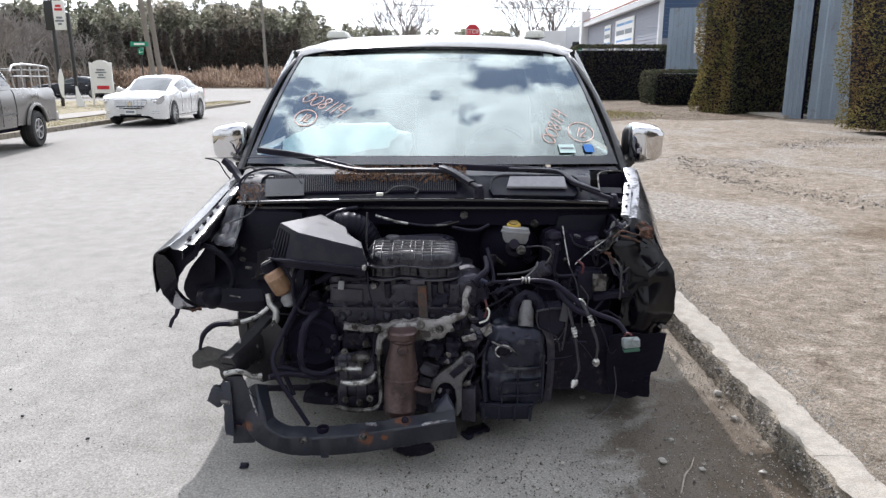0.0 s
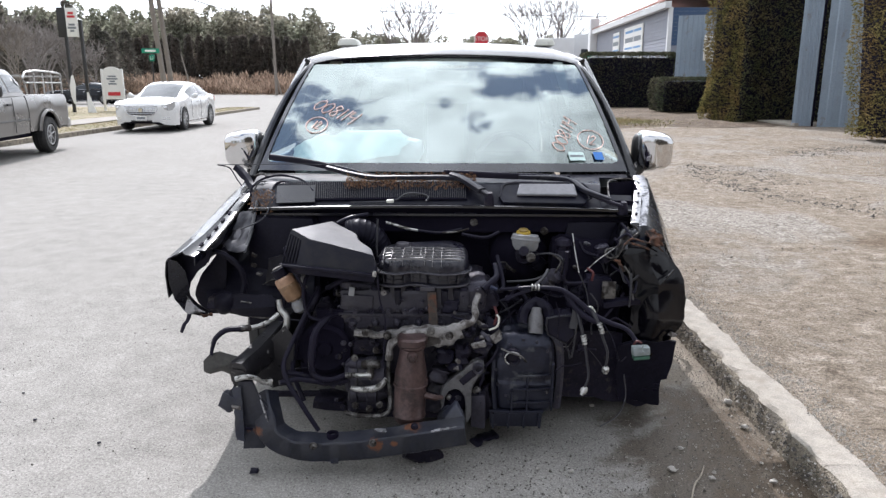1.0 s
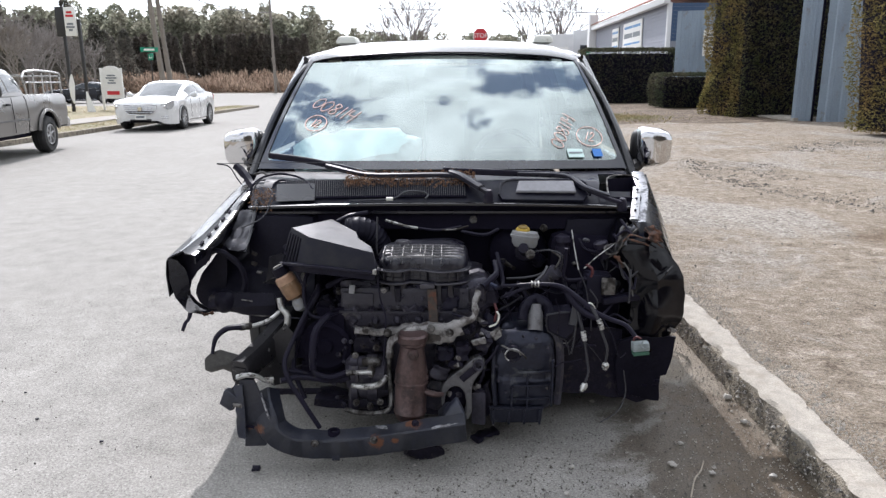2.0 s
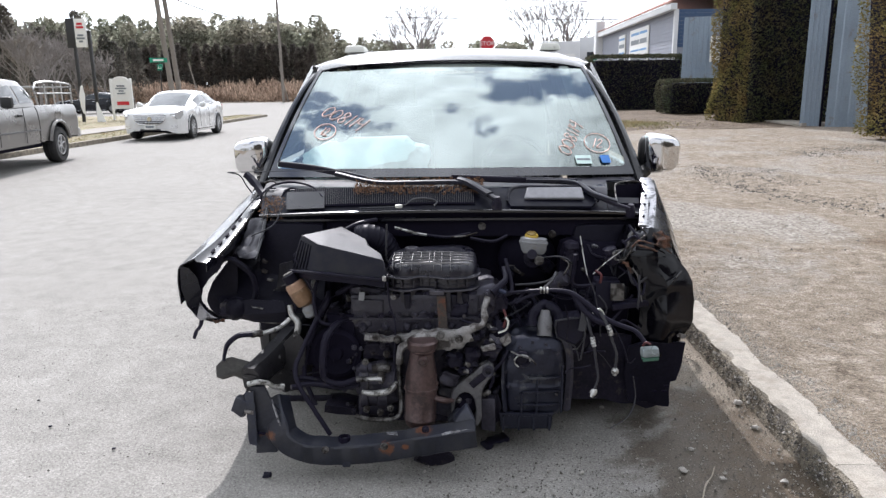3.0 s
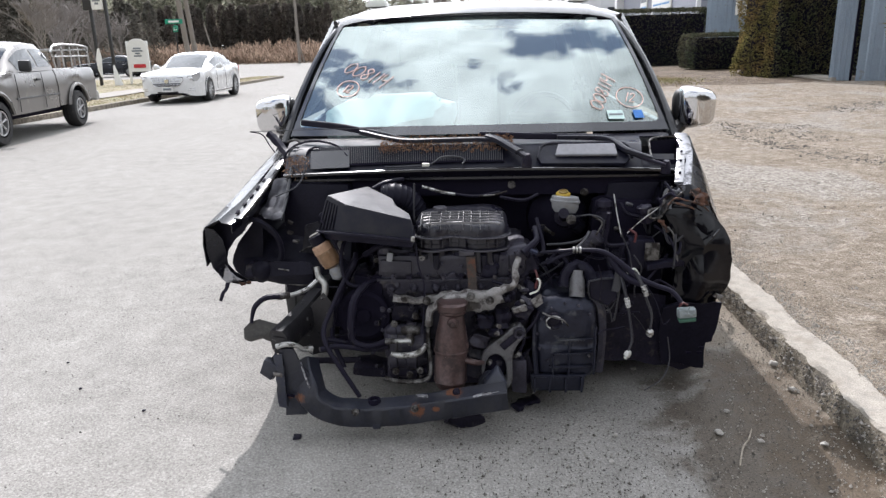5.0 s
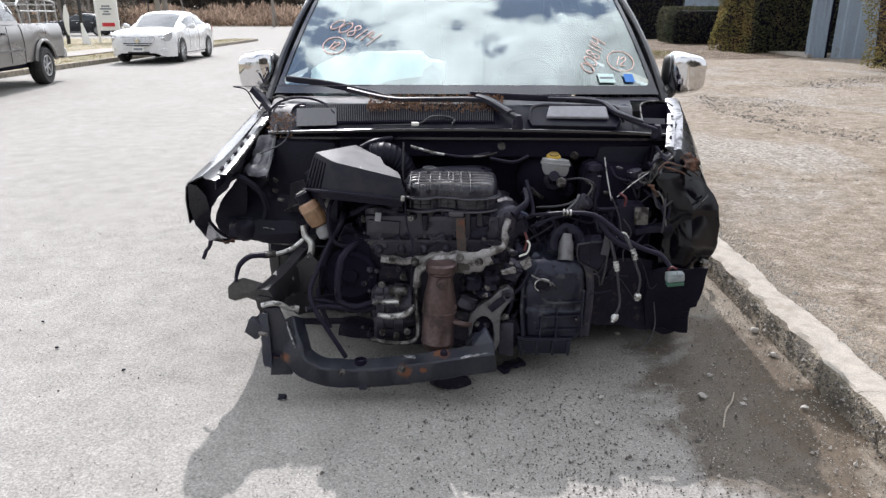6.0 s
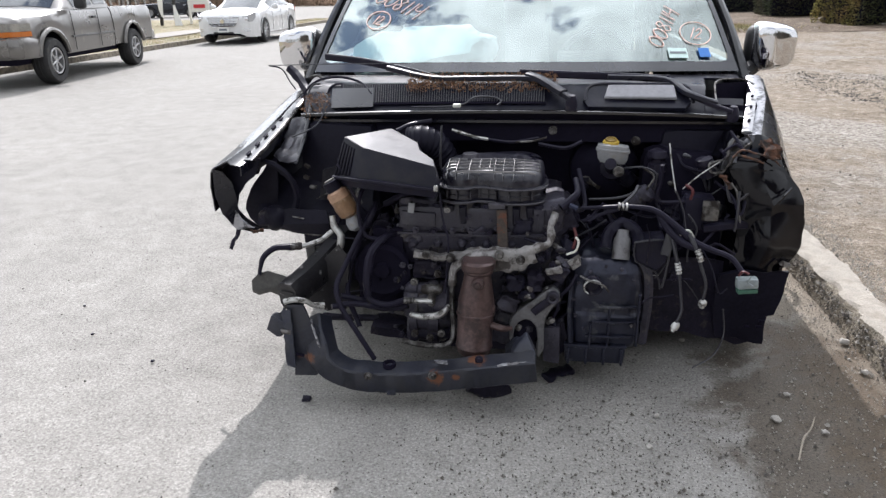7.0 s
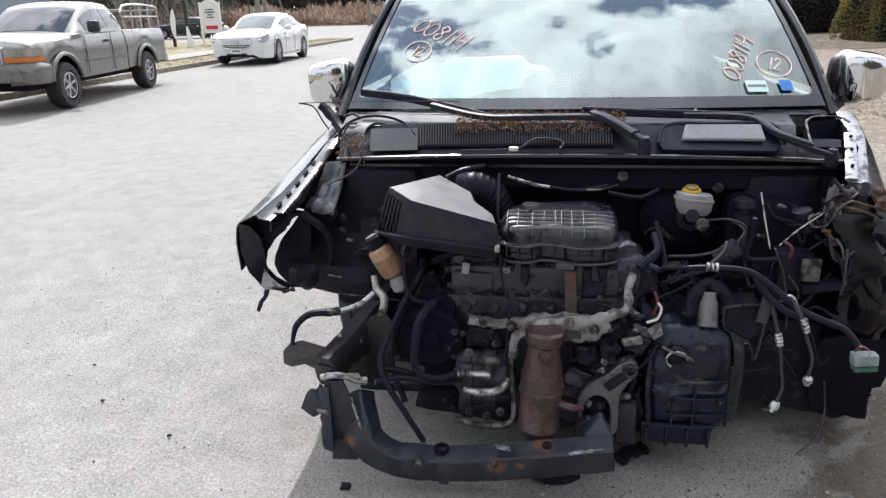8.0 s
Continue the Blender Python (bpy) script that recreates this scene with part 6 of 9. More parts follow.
# left fender, bent outwards, with its bolt flange
rows = []
for y, fx, fz, cx, cz, sx, sz, lx, lz in ((3.44, 0.855, 0.96, 0.915, 0.965, 0.985, 0.85, 1.0, 0.42), (3.25, 0.855, 0.925, 0.915, 0.942, 0.99, 0.82, 1.005, 0.62), (3.1, 0.862, 0.885, 0.945, 0.895, 1.0, 0.79, 1.015, 0.68),
                                      (2.95, 0.872, 0.84, 0.975, 0.845, 1.015, 0.75, 1.025, 0.67), (2.8, 0.89, 0.80, 1.0, 0.80, 1.035, 0.71, 1.035, 0.63), (2.64, 0.925, 0.765, 1.03, 0.755, 1.045, 0.69, 1.04, 0.6)):
    rows.append([(-fx, y, fz - 0.035), (-fx, y, fz), (-lerp(fx, cx, 0.35), y, fz + 0.006), (-lerp(fx, cx, 0.45), y, fz + 0.018), (-cx, y, cz), (-lerp(cx, sx, 0.6), y, lerp(cz, sz, 0.25)), (-sx, y, sz), (-lx, y, lz)])
part("fender", sheet(rows, 0.004), "black_paint", van, "black fender bent outwards with a torn front edge")
for k in range(8):
    t = k / 7
    p = Vector((-lerp(0.875, 0.925, t), lerp(3.2, 2.72, t), lerp(0.92, 0.79, t)))
    part("flange_slot", bx(p + Vector((0, 0, 0.004)), (0.011, 0.03, 0.005), Matrix.Rotation(radians(16), 4, "X"), 0.0015), "underbody", van)
part("flange_strip", bar([(-0.868, 3.3, 0.945), (-0.878, 3.1, 0.898), (-0.895, 2.9, 0.836), (-0.915, 2.68, 0.776)], 0.034, 0.006), "black_paint", van, "glossy black fender flange with bolt slots")
part("flange_edge", rough_up(bar([(-0.85, 3.3, 0.94), (-0.86, 3.1, 0.893), (-0.876, 2.9, 0.831), (-0.897, 2.7, 0.777)], 0.008, 0.01), 0.004, 40), "casting", van, "scraped edge of the flange")
part("arch_lip", rough_up(sheet([[(-1.030, 2.640, 0.755), (-1.005, 2.660, 0.741), (-0.985, 2.680, 0.696)], [(-1.039, 2.650, 0.659), (-1.006, 2.670, 0.658), (-0.978, 2.690, 0.643)], [(-1.028, 2.670, 0.585), (-1.002, 2.690, 0.591), (-0.977, 2.700, 0.595)], [(-0.997, 2.700, 0.518), (-0.981, 2.710, 0.538), (-0.961, 2.720, 0.554)], [(-0.943, 2.760, 0.486), (-0.940, 2.760, 0.498), (-0.930, 2.760, 0.510)]], 0.006), 0.006, 20), "black_paint", van, "torn front lip of the fender")
part("torn_strip", rough_up(bar([(-0.979, 2.700, 0.530), (-0.995, 2.700, 0.492), (-1.007, 2.690, 0.472), (-1.019, 2.680, 0.443)], 0.014, 0.008, (0, 1, 0)), 0.004, 60), "grime", van, "hanging torn scrap of trim")
part("torn_strip", rough_up(bar([(-0.969, 2.700, 0.534), (-0.939, 2.720, 0.502), (-0.910, 2.740, 0.502)], 0.012, 0.008), 0.008, 70), "torn_rust", van)

part("fender_end", rough_up(finer(plate([(-1.052, 2.715, 0.723), (-0.982, 2.715, 0.77), (-0.887, 2.715, 0.774), (-0.911, 2.715, 0.71), (-0.954, 2.715, 0.682), (-0.984, 2.715, 0.644), (-0.994, 2.715, 0.583), (-0.975, 2.715, 0.549), (-1.045, 2.715, 0.614), (-1.058, 2.715, 0.653)], (0, 1, 0), 0.005), 2), 0.012, 16), "liner_plastic", van, "dark inside of the torn fender")
part("torn_flap", rough_up(finer(plate([(-1.038, 2.69, 0.623), (-1.005, 2.69, 0.609), (-0.964, 2.69, 0.562), (-0.922, 2.69, 0.527), (-0.954, 2.69, 0.521), (-0.989, 2.69, 0.513), (-1.015, 2.69, 0.552)], (0, 1, 0), 0.003), 2), 0.012, 24), "bare_panel", van, "pale grey torn flap of the fender")
part("hub_lump", rough_up(lt((-0.863, 2.78, 0.541), (-0.863, 2.73, 0.541), [(0, 0.05), (0.5, 0.045), (0.8, 0.03), (1, 0.015)], 16), 0.008, 25), "liner_plastic", van)
# thin bright tube modelled for the highlight on the black liner
part("liner_glint", rough_up(tb([(-0.788, 2.73, 0.559), (-0.766, 2.728, 0.557), (-0.746, 2.73, 0.552)], 0.003, 5, 3), 0.002, 40), "casting", van)

# wheel housing liner: half barrel above the wheel
rows = []
for k in range(9):
    a = radians(14 + 12.5 * k)
    rows.append([(x, 3.24 - 0.45 * math.cos(a) + 0.02 * math.sin(x * 9), 0.36 + 0.33 * math.sin(a) + 0.05) for x in (-0.955, -0.93, -0.8, -0.65, -0.52)])
part("wheel_liner", rough_up(rough_up(finer(sheet(rows, 0.006), 2), 0.02, 7), 0.006, 25), "liner_plastic", van, "black plastic wheel-housing liner")
part("liner_edge", tb([(-0.842, 2.754, 0.504), (-0.782, 2.750, 0.494), (-0.712, 2.740, 0.488), (-0.656, 2.740, 0.490)], 0.004, 5, 4), "casting", van)
part("liner_fold", rough_up(finer(sheet([[(-0.966, 2.780, 0.508), (-0.835, 2.760, 0.579), (-0.660, 2.740, 0.582)], [(-0.923, 2.770, 0.501), (-0.814, 2.740, 0.528), (-0.648, 2.720, 0.542)], [(-0.845, 2.770, 0.498), (-0.762, 2.750, 0.492), (-0.656, 2.740, 0.490)]], 0.005), 3), 0.012, 12), "liner_plastic", van)
part("liner_flap", rough_up(finer(plate([(-0.951, 2.830, 0.674), (-0.981, 2.830, 0.633), (-0.999, 2.830, 0.589), (-1.005, 2.830, 0.555), (-0.996, 2.830, 0.520), (-0.975, 2.830, 0.493), (-0.901, 2.830, 0.495), (-0.873, 2.830, 0.628), (-0.867, 2.830, 0.764), (-0.902, 2.830, 0.733)], (0, 1, 0), 0.006), 2), 0.006, 14), "liner_plastic", van)
part("housing_rib", rough_up(tb([(-0.955, 2.84, 0.70), (-0.90, 2.80, 0.745), (-0.82, 2.80, 0.70), (-0.79, 2.80, 0.62), (-0.80, 2.78, 0.55)], 0.012, 6, 5), 0.006, 40), "liner_plastic", van)
for q in ((-0.757, 2.84, 0.722), (-0.757, 2.83, 0.682), (-0.742, 2.85, 0.640)):
    part("housing_clip", rough_up(bx(q, (0.022, 0.016, 0.012), Matrix.Rotation(0.4, 4, "Y"), 0.003), 0.006, 60), "casting", van)
part("inner_panel", rough_up(finer(plate([(-0.70, 2.86, 0.70), (-0.635, 2.80, 0.735), (-0.60, 2.78, 0.66), (-0.63, 2.80, 0.60), (-0.72, 2.84, 0.592)], (0, 1, 0), 0.01), 2), 0.008, 18), "apron_metal", van, "dusty inner wing panel")
part("panel_edge", tb([(-0.725, 2.83, 0.60), (-0.68, 2.80, 0.628), (-0.62, 2.77, 0.655)], 0.0025, 5, 4), "casting", van)
part("liner_clip", rough_up(bx((-0.884, 2.780, 0.539), (0.09, 0.05, 0.06), None, 0.012), 0.02, 30), "grime", van)
part("apron", rough_up(finer(sheet([[(-0.845, 2.99, 0.862), (-0.80, 2.99, 0.878), (-0.766, 2.985, 0.905)], [(-0.865, 2.92, 0.80), (-0.825, 2.915, 0.805), (-0.768, 2.937, 0.847)], [(-0.875, 2.84, 0.757), (-0.83, 2.82, 0.750), (-0.772, 2.86, 0.785)], [(-0.85, 2.81, 0.742), (-0.815, 2.795, 0.738), (-0.776, 2.79, 0.748)]], 0.005), 3), 0.01, 22), "apron_metal", van, "dusty dark inner apron panel")
part("apron_edge", bar([(-0.774, 3.000, 0.918), (-0.775, 2.880, 0.810), (-0.781, 2.790, 0.741)], 0.014, 0.01), "black_paint", van)
part("strut_tower", rough_up(bx((-0.66, 3.05, 0.62), (0.36, 0.3, 0.5), None, 0.05, 0.8), 0.015, 8), "liner_plastic", van, "dark suspension strut tower")
part("strut_tower", rough_up(bx((0.66, 3.08, 0.62), (0.34, 0.3, 0.46), None, 0.05, 0.8), 0.015, 8, 3), "liner_plastic", van, "dark suspension strut tower")

# cowl panel under the windscreen, vent slats, front flange
def cowl(u, v, lift=0.0):
    b = screen(u, 0.0)
    f = v / 0.35 * 0.84 if v < 0.35 else 0.84 + 0.16 * (v - 0.35) / 0.65
    return Vector((u * lerp(0.80, 0.865, v), lerp(2.955 + 0.02 * u * u, b.y + 0.01, v), lerp(0.905 - 0.02 * u * u, b.z - 0.012, f) + lift))


part("cowl_panel", sheet([[cowl(u, v) for u in [k for k in US if k < 0.81] + [0.835]] for v in (0.0, 0.03, 0.18, 0.35, 0.5, 0.75, 1.0)], 0.006), "cowl_plastic", van, "black plastic cowl panel")
part("cowl_corner", sheet([[cowl(u, v) for u in (0.835, 0.9, 1.0)] for v in (0.0, 0.03, 0.12, 0.2)], 0.006), "cowl_plastic", van)
part("cowl_corner", sheet([[cowl(u, v) for u in (0.835, 0.9, 1.0)] for v in (0.8, 0.9, 1.0)], 0.006), "cowl_plastic", van)
grille = part("cowl_grille", sheet([[cowl(-0.82 + 0.96 * i / 16, v, 0.007) for i in range(17)] for v in (0.08, 0.34)], 0.004), "underbody", van, "louvred black vent grille of the cowl")
bm = bmesh.new()
for i in range(86):
    u = -0.81 + 0.94 * i / 85
    a, b = cowl(u, 0.09, 0.012), cowl(u, 0.33, 0.014)
    box(bm, (a + b) / 2, (0.0035, (b - a).length, 0.008), (b - a).to_track_quat("Y", "Z").to_matrix().to_4x4())
tagged(part("slats", bm, "dusty_plastic", grille, smooth=False), kind="stuff")
part("cowl_lip", bar([cowl(u, 0.0, 0.004) + Vector((0, -0.008, 0)) for u in (-1, -0.75, -0.4, 0, 0.4, 0.75, 1)], 0.03, 0.014), "roof_paint", van, "front lip of the cowl")
part("cowl_end_cap", sheet([[cowl(u, v, 0.016) for u in (-0.86, -0.8, -0.72, -0.655)] for v in (0.02, 0.05, 0.12, 0.2, 0.26)], 0.005), "black_paint", van, "glossy black end cap of the cowl")
lid = part("filter_lid", rough_up(finer(plate([(0.245, 2.985, 0.938), (0.275, 3.035, 0.975), (0.60, 3.055, 0.972), (0.622, 3.0, 0.925), (0.60, 2.972, 0.908), (0.262, 2.962, 0.914)], (0, -0.5, 1), 0.014), 1), 0.001, 20), "cowl_plastic", van, "black filter tray on the cowl")
# the lid's bright sky reflection is in its colour
part("lid_top", plate([(0.318, 2.978, 0.948), (0.335, 3.026, 0.986), (0.565, 3.04, 0.984), (0.572, 2.988, 0.944)], (0, -0.5, 1), 0.012, 0.003), "lid_highlight", lid, "dusty lid, coloured pale for its sky highlight")
part("tray_rim", tb([(0.25, 2.975, 0.942), (0.28, 3.035, 0.992), (0.44, 3.048, 0.993), (0.605, 3.055, 0.988), (0.632, 2.995, 0.936)], 0.006, 6, 4), "cowl_plastic", lid)
part("bulkhead_member", rough_up(sheet([[(0.8 * u, 2.985 + 0.02 * u * u, z) for u in US] for z in (0.90, 0.86, 0.83, 0.795)], 0.01), 0.003, 20), "underbody", van, "black cross member under the cowl")
part("bulkhead_rib", bar([(-0.8, 2.975, 0.868), (0, 2.955, 0.872), (0.8, 2.975, 0.868)], 0.012, 0.014), "black_paint", van)
for q in ((0.141, 2.945, 0.843), (0.435, 2.945, 0.807)):
    b = part("bolt", lt(Vector(q), Vector(q) - Vector((0, 0.012, 0)), [(0, 0.016), (0.5, 0.016), (0.55, 0.009), (1, 0.008)], 12), "casting", van)
part("firewall", rough_up(sheet([[(0.86 * u, 3.12, z) for u in US] for z in (0.88, 0.7, 0.5, 0.3, 0.16)], 0.02), 0.02, 7), "underbody", van, "near-black firewall")
part("hinge_well", open_tub([(0.715, 2.99, 0.93), (0.725, 3.13, 0.985), (0.86, 3.2, 0.985), (0.85, 3.0, 0.925)], 0.09, 0.9), "underbody", van, "dark open hinge well")
part("well_edge", tb([(0.708, 2.985, 0.934), (0.715, 3.06, 0.972), (0.728, 3.115, 0.992), (0.77, 3.15, 1.0), (0.84, 3.165, 0.995), (0.868, 3.14, 0.982)], 0.0035, 6, 5), "casting", van, "worn bright rim of the hinge well")

# wipers
for pts, arm, root in (([(-0.787, 3.290, 1.076), (-0.609, 3.200, 1.065), (-0.423, 3.130, 1.036), (-0.296, 3.090, 1.009)], [(-0.497, 3.130, 1.046), (-0.317, 3.060, 1.016), (-0.148, 3.050, 1.015), (0.068, 3.040, 1.014), (0.150, 2.980, 0.981), (0.203, 2.940, 0.955)], (0.203, 2.950, 0.948)),
                       ([(0.014, 3.100, 1.030), (0.213, 3.080, 1.023), (0.407, 3.090, 1.015), (0.558, 3.120, 1.004)], [(0.334, 3.080, 1.016), (0.539, 3.080, 1.006), (0.612, 3.000, 0.967), (0.706, 2.970, 0.936)], (0.759, 2.960, 0.910))):
    w = part("wiper", bar(arm, 0.03, 0.02), "cowl_plastic", van, "black windscreen wiper")
    part("blade", bar(pts, 0.022, 0.026), "rubber", w)
    part("pivot", lt(Vector(root) - Vector((0, 0, 0.03)), Vector(root) + Vector((0, -0.01, 0.02)), [(0, 0.022), (0.6, 0.02), (1, 0.012)], 12), "grime", w)
part("wiper_arm_joint", bar([(0.044, 3.060, 1.025), (0.092, 3.030, 1.013), (0.173, 2.960, 0.973)], 0.042, 0.024), "cowl_plastic", van)
part("wiper_link", bar([(0.593, 3.030, 0.970), (0.678, 2.970, 0.936), (0.754, 2.940, 0.913)], 0.02, 0.015), "grime", van)

# door mirrors in chrome caps
for s, c, label in ((-1, (-0.975, 3.50, 1.092), "chrome door mirror turned askew"), (1, (1.025, 3.50, 1.09), "chrome door mirror")):
    bm = bmesh.new()
    bmesh.ops.create_icosphere(bm, subdivisions=4, radius=1.0)
    for v in bm.verts:
        e = Vector([math.copysign(abs(k) ** 0.47, k) for k in v.co])
        v.co = Vector(c) + Vector((e.x * 0.083, e.y * 0.07 + 0.02 * abs(e.x), e.z * (0.088 - 0.012 * s * e.x)))
    lean = Matrix.Translation(c) @ Matrix.Rotation(radians(7 if s > 0 else 3), 4, "X") @ Matrix.Translation(-Vector(c))
    bm.transform(lean)
    m = part("door_mirror", bm, "chrome", van, label)
    bm = bmesh.new()
    bmesh.ops.create_icosphere(bm, subdivisions=3, radius=1.0)
    for v in bm.verts:
        e = Vector([math.copysign(abs(k) ** 0.55, k) for k in v.co])
        v.co = Vector(c) + Vector((e.x * 0.086 - s * 0.012, e.y * 0.05 + 0.05, e.z * 0.09))
    part("housing", bm, "sign_black", m)
    part("mirror_arm", tb([(c[0] - s * 0.04, 3.53, 1.03), (s * 0.93, 3.5, 0.985)], [0.035, 0.03], 8, 2), "sign_black", m)

# right-hand fender remains: scraped rail, crumpled skin, torn corner
# rail made wider so its bright metal also plays the crest's sky reflection
part("fender_rail", rough_up(bar([(0.900, 3.280, 0.986), (0.880, 3.120, 0.937), (0.843, 2.980, 0.887), (0.804, 2.850, 0.836)], 0.052, 0.03), 0.0015, 30), "bare_panel", van, "bright scraped steel fender rail, its outer part painted as sky reflection")
part("fender_rail_edge", rough_up(bar([(0.852, 3.09, 0.953), (0.822, 2.98, 0.910), (0.788, 2.862, 0.855)], 0.032, 0.012), 0.0015, 34), "scraped_rail", van, "bright buckled steel flange")
for q in ((0.845, 3.06, 0.947), (0.826, 2.99, 0.92), (0.803, 2.91, 0.885)):
    part("flange_hole", lt(Vector(q), Vector(q) + Vector((0, -0.003, 0.006)), [(0, 0.005), (1, 0.005)], 10), "underbody", van)
part("fender", sheet([[(0.902, 3.300, 0.996), (0.944, 3.300, 0.983), (0.985, 3.42, 0.86), (1.0, 3.42, 0.4)], [(0.885, 3.120, 0.937), (0.937, 3.120, 0.900), (0.985, 3.12, 0.8), (0.995, 3.12, 0.68)], [(0.857, 2.980, 0.887), (0.922, 2.980, 0.827), (0.97, 2.98, 0.74), (0.975, 2.98, 0.66)], [(0.825, 2.860, 0.834), (0.915, 2.860, 0.774), (0.962, 2.86, 0.68), (0.965, 2.86, 0.6)]], 0.004), "black_paint", van, "glossy black fender skin, crushed at the front")
rows = []
for left, mid, right in (((0.757, 2.840, 0.840), (0.819, 2.840, 0.852), (0.877, 2.860, 0.820)), ((0.721, 2.800, 0.768), (0.820, 2.780, 0.773), (0.907, 2.820, 0.750)), ((0.755, 2.790, 0.678), (0.843, 2.760, 0.691), (0.958, 2.800, 0.681)), ((0.774, 2.790, 0.631), (0.865, 2.750, 0.643), (0.980, 2.790, 0.639)), ((0.781, 2.790, 0.560), (0.870, 2.750, 0.573), (0.990, 2.780, 0.565)),
                         ((0.781, 2.800, 0.485), (0.872, 2.740, 0.506), (0.989, 2.780, 0.488)), ((0.775, 2.800, 0.432), (0.857, 2.750, 0.450), (0.976, 2.790, 0.434)), ((0.775, 2.800, 0.388), (0.851, 2.760, 0.403), (0.945, 2.800, 0.396)), ((0.759, 2.820, 0.280), (0.855, 2.790, 0.294), (0.941, 2.820, 0.282))):
    left, mid, right = Vector(left), Vector(mid), Vector(right)
    row = [left + Vector((-0.02, 0.1, 0)), left, left.lerp(mid, 0.35), left.lerp(mid, 0.7), mid, mid.lerp(right, 0.35), mid.lerp(right, 0.7), right, right + Vector((-0.004, 0.06, 0)), right + Vector((-0.012, 0.22, 0))]
    rows.append(row)
part("crushed_skin", rough_up(rough_up(finer(sheet(rows, 0.004), 2), 0.03, 7), 0.0025, 24), "crushed_paint", van, "crumpled glossy black fender skin")
part("skin_crease", tb([(0.868, 2.735, 0.636), (0.894, 2.740, 0.664), (0.929, 2.775, 0.687)], 0.004, 5, 4), "crushed_paint", van)
# solid near-black block added for the deep shade of the gap here
part("shade_block", rough_up(bx((0.62, 2.98, 0.5), (0.3, 0.1, 0.55), None, 0.04), 0.03, 7), "underbody", van)
part("torn_metal", rough_up(finer(sheet([[(0.759, 2.840, 0.831), (0.803, 2.840, 0.838), (0.850, 2.840, 0.815)], [(0.718, 2.800, 0.801), (0.779, 2.820, 0.783), (0.835, 2.820, 0.790)], [(0.698, 2.780, 0.753), (0.742, 2.800, 0.759), (0.796, 2.820, 0.766)]], 0.004), 3), 0.03, 26), "torn_steel", van, "torn bare metal corner")
for pts, r, mt in (([(0.752, 2.820, 0.851), (0.725, 2.800, 0.809), (0.713, 2.790, 0.781), (0.676, 2.780, 0.772), (0.659, 2.780, 0.758), (0.667, 2.770, 0.738), (0.698, 2.770, 0.740), (0.719, 2.770, 0.763), (0.749, 2.780, 0.807), (0.788, 2.800, 0.832), (0.779, 2.820, 0.851)], 0.004, "casting"),
                   ([(0.724, 2.760, 0.791), (0.750, 2.750, 0.818), (0.795, 2.750, 0.807), (0.842, 2.760, 0.794), (0.888, 2.790, 0.759)], 0.0032, "torn_rust"), ([(0.736, 2.760, 0.800), (0.778, 2.750, 0.793), (0.823, 2.750, 0.775)], 0.004, "torn_rust"),
                   ([(0.828, 2.800, 0.842), (0.846, 2.780, 0.823), (0.870, 2.780, 0.787)], 0.004, "torn_rust"), ([(0.815, 2.800, 0.828), (0.835, 2.770, 0.812), (0.850, 2.770, 0.785)], 0.003, "torn_rust"), ([(0.860, 2.820, 0.838), (0.874, 2.800, 0.814), (0.890, 2.800, 0.778)], 0.004, "torn_rust"),
                   ([(0.731, 2.760, 0.704), (0.753, 2.760, 0.672), (0.762, 2.760, 0.628), (0.773, 2.750, 0.568)], 0.003, "casting")):
    part("torn_strand", rough_up(tb(pts, r, 6, 6), r * 0.9, 70), mt, van)
part("torn_scrap", rough_up(finer(sheet([[(0.690, 2.770, 0.729), (0.712, 2.770, 0.722)], [(0.706, 2.760, 0.713), (0.733, 2.760, 0.699)], [(0.728, 2.770, 0.687), (0.737, 2.770, 0.678)]], 0.004), 3), 0.016, 60), "torn_rust", van, "tan torn scrap of lining")
part("torn_scrap", rough_up(finer(sheet([[(0.816, 2.790, 0.839), (0.850, 2.800, 0.842)], [(0.825, 2.765, 0.813), (0.868, 2.780, 0.814)], [(0.844, 2.765, 0.781), (0.880, 2.780, 0.773)]], 0.003), 3), 0.03, 50), "torn_rust", van, "rust-brown torn scrap")
part("side_bracket", rough_up(bx((0.946, 2.780, 0.416), (0.03, 0.015, 0.018), Matrix.Rotation(0.5, 4, "Y"), 0.003), 0.006, 60), "bright_cast", van)
part("splash_shield", rough_up(finer(plate([(0.469, 2.84, 0.407), (0.645, 2.84, 0.412), (0.81, 2.84, 0.395), (0.924, 2.84, 0.179), (0.916, 2.84, 0.085), (0.836, 2.84, 0.069), (0.776, 2.84, 0.09), (0.612, 2.84, 0.108), (0.49, 2.84, 0.126)], (0, 1, 0), 0.01), 3), 0.03, 8), "grime", van, "grimy black splash shield behind the hoses")
shield = part("lower_shield", rough_up(finer(plate([(0.735, 2.760, 0.373), (0.846, 2.740, 0.401), (0.958, 2.770, 0.388), (0.954, 2.770, 0.347), (0.949, 2.780, 0.294), (0.942, 2.790, 0.215), (0.917, 2.790, 0.212), (0.916, 2.800, 0.164), (0.916, 2.810, 0.098), (0.830, 2.800, 0.107), (0.754, 2.800, 0.122), (0.712, 2.770, 0.251)], (0, 1, 0), 0.01), 3), 0.02, 9), "liner_plastic", van, "hanging black plastic shield")
for q in ((0.845, 2.765, 0.180), (0.888, 2.770, 0.178), (0.896, 2.770, 0.200)):
    part("shield_slot", bx(q, (0.02, 0.012, 0.008), None, 0.002), "underbody", shield)


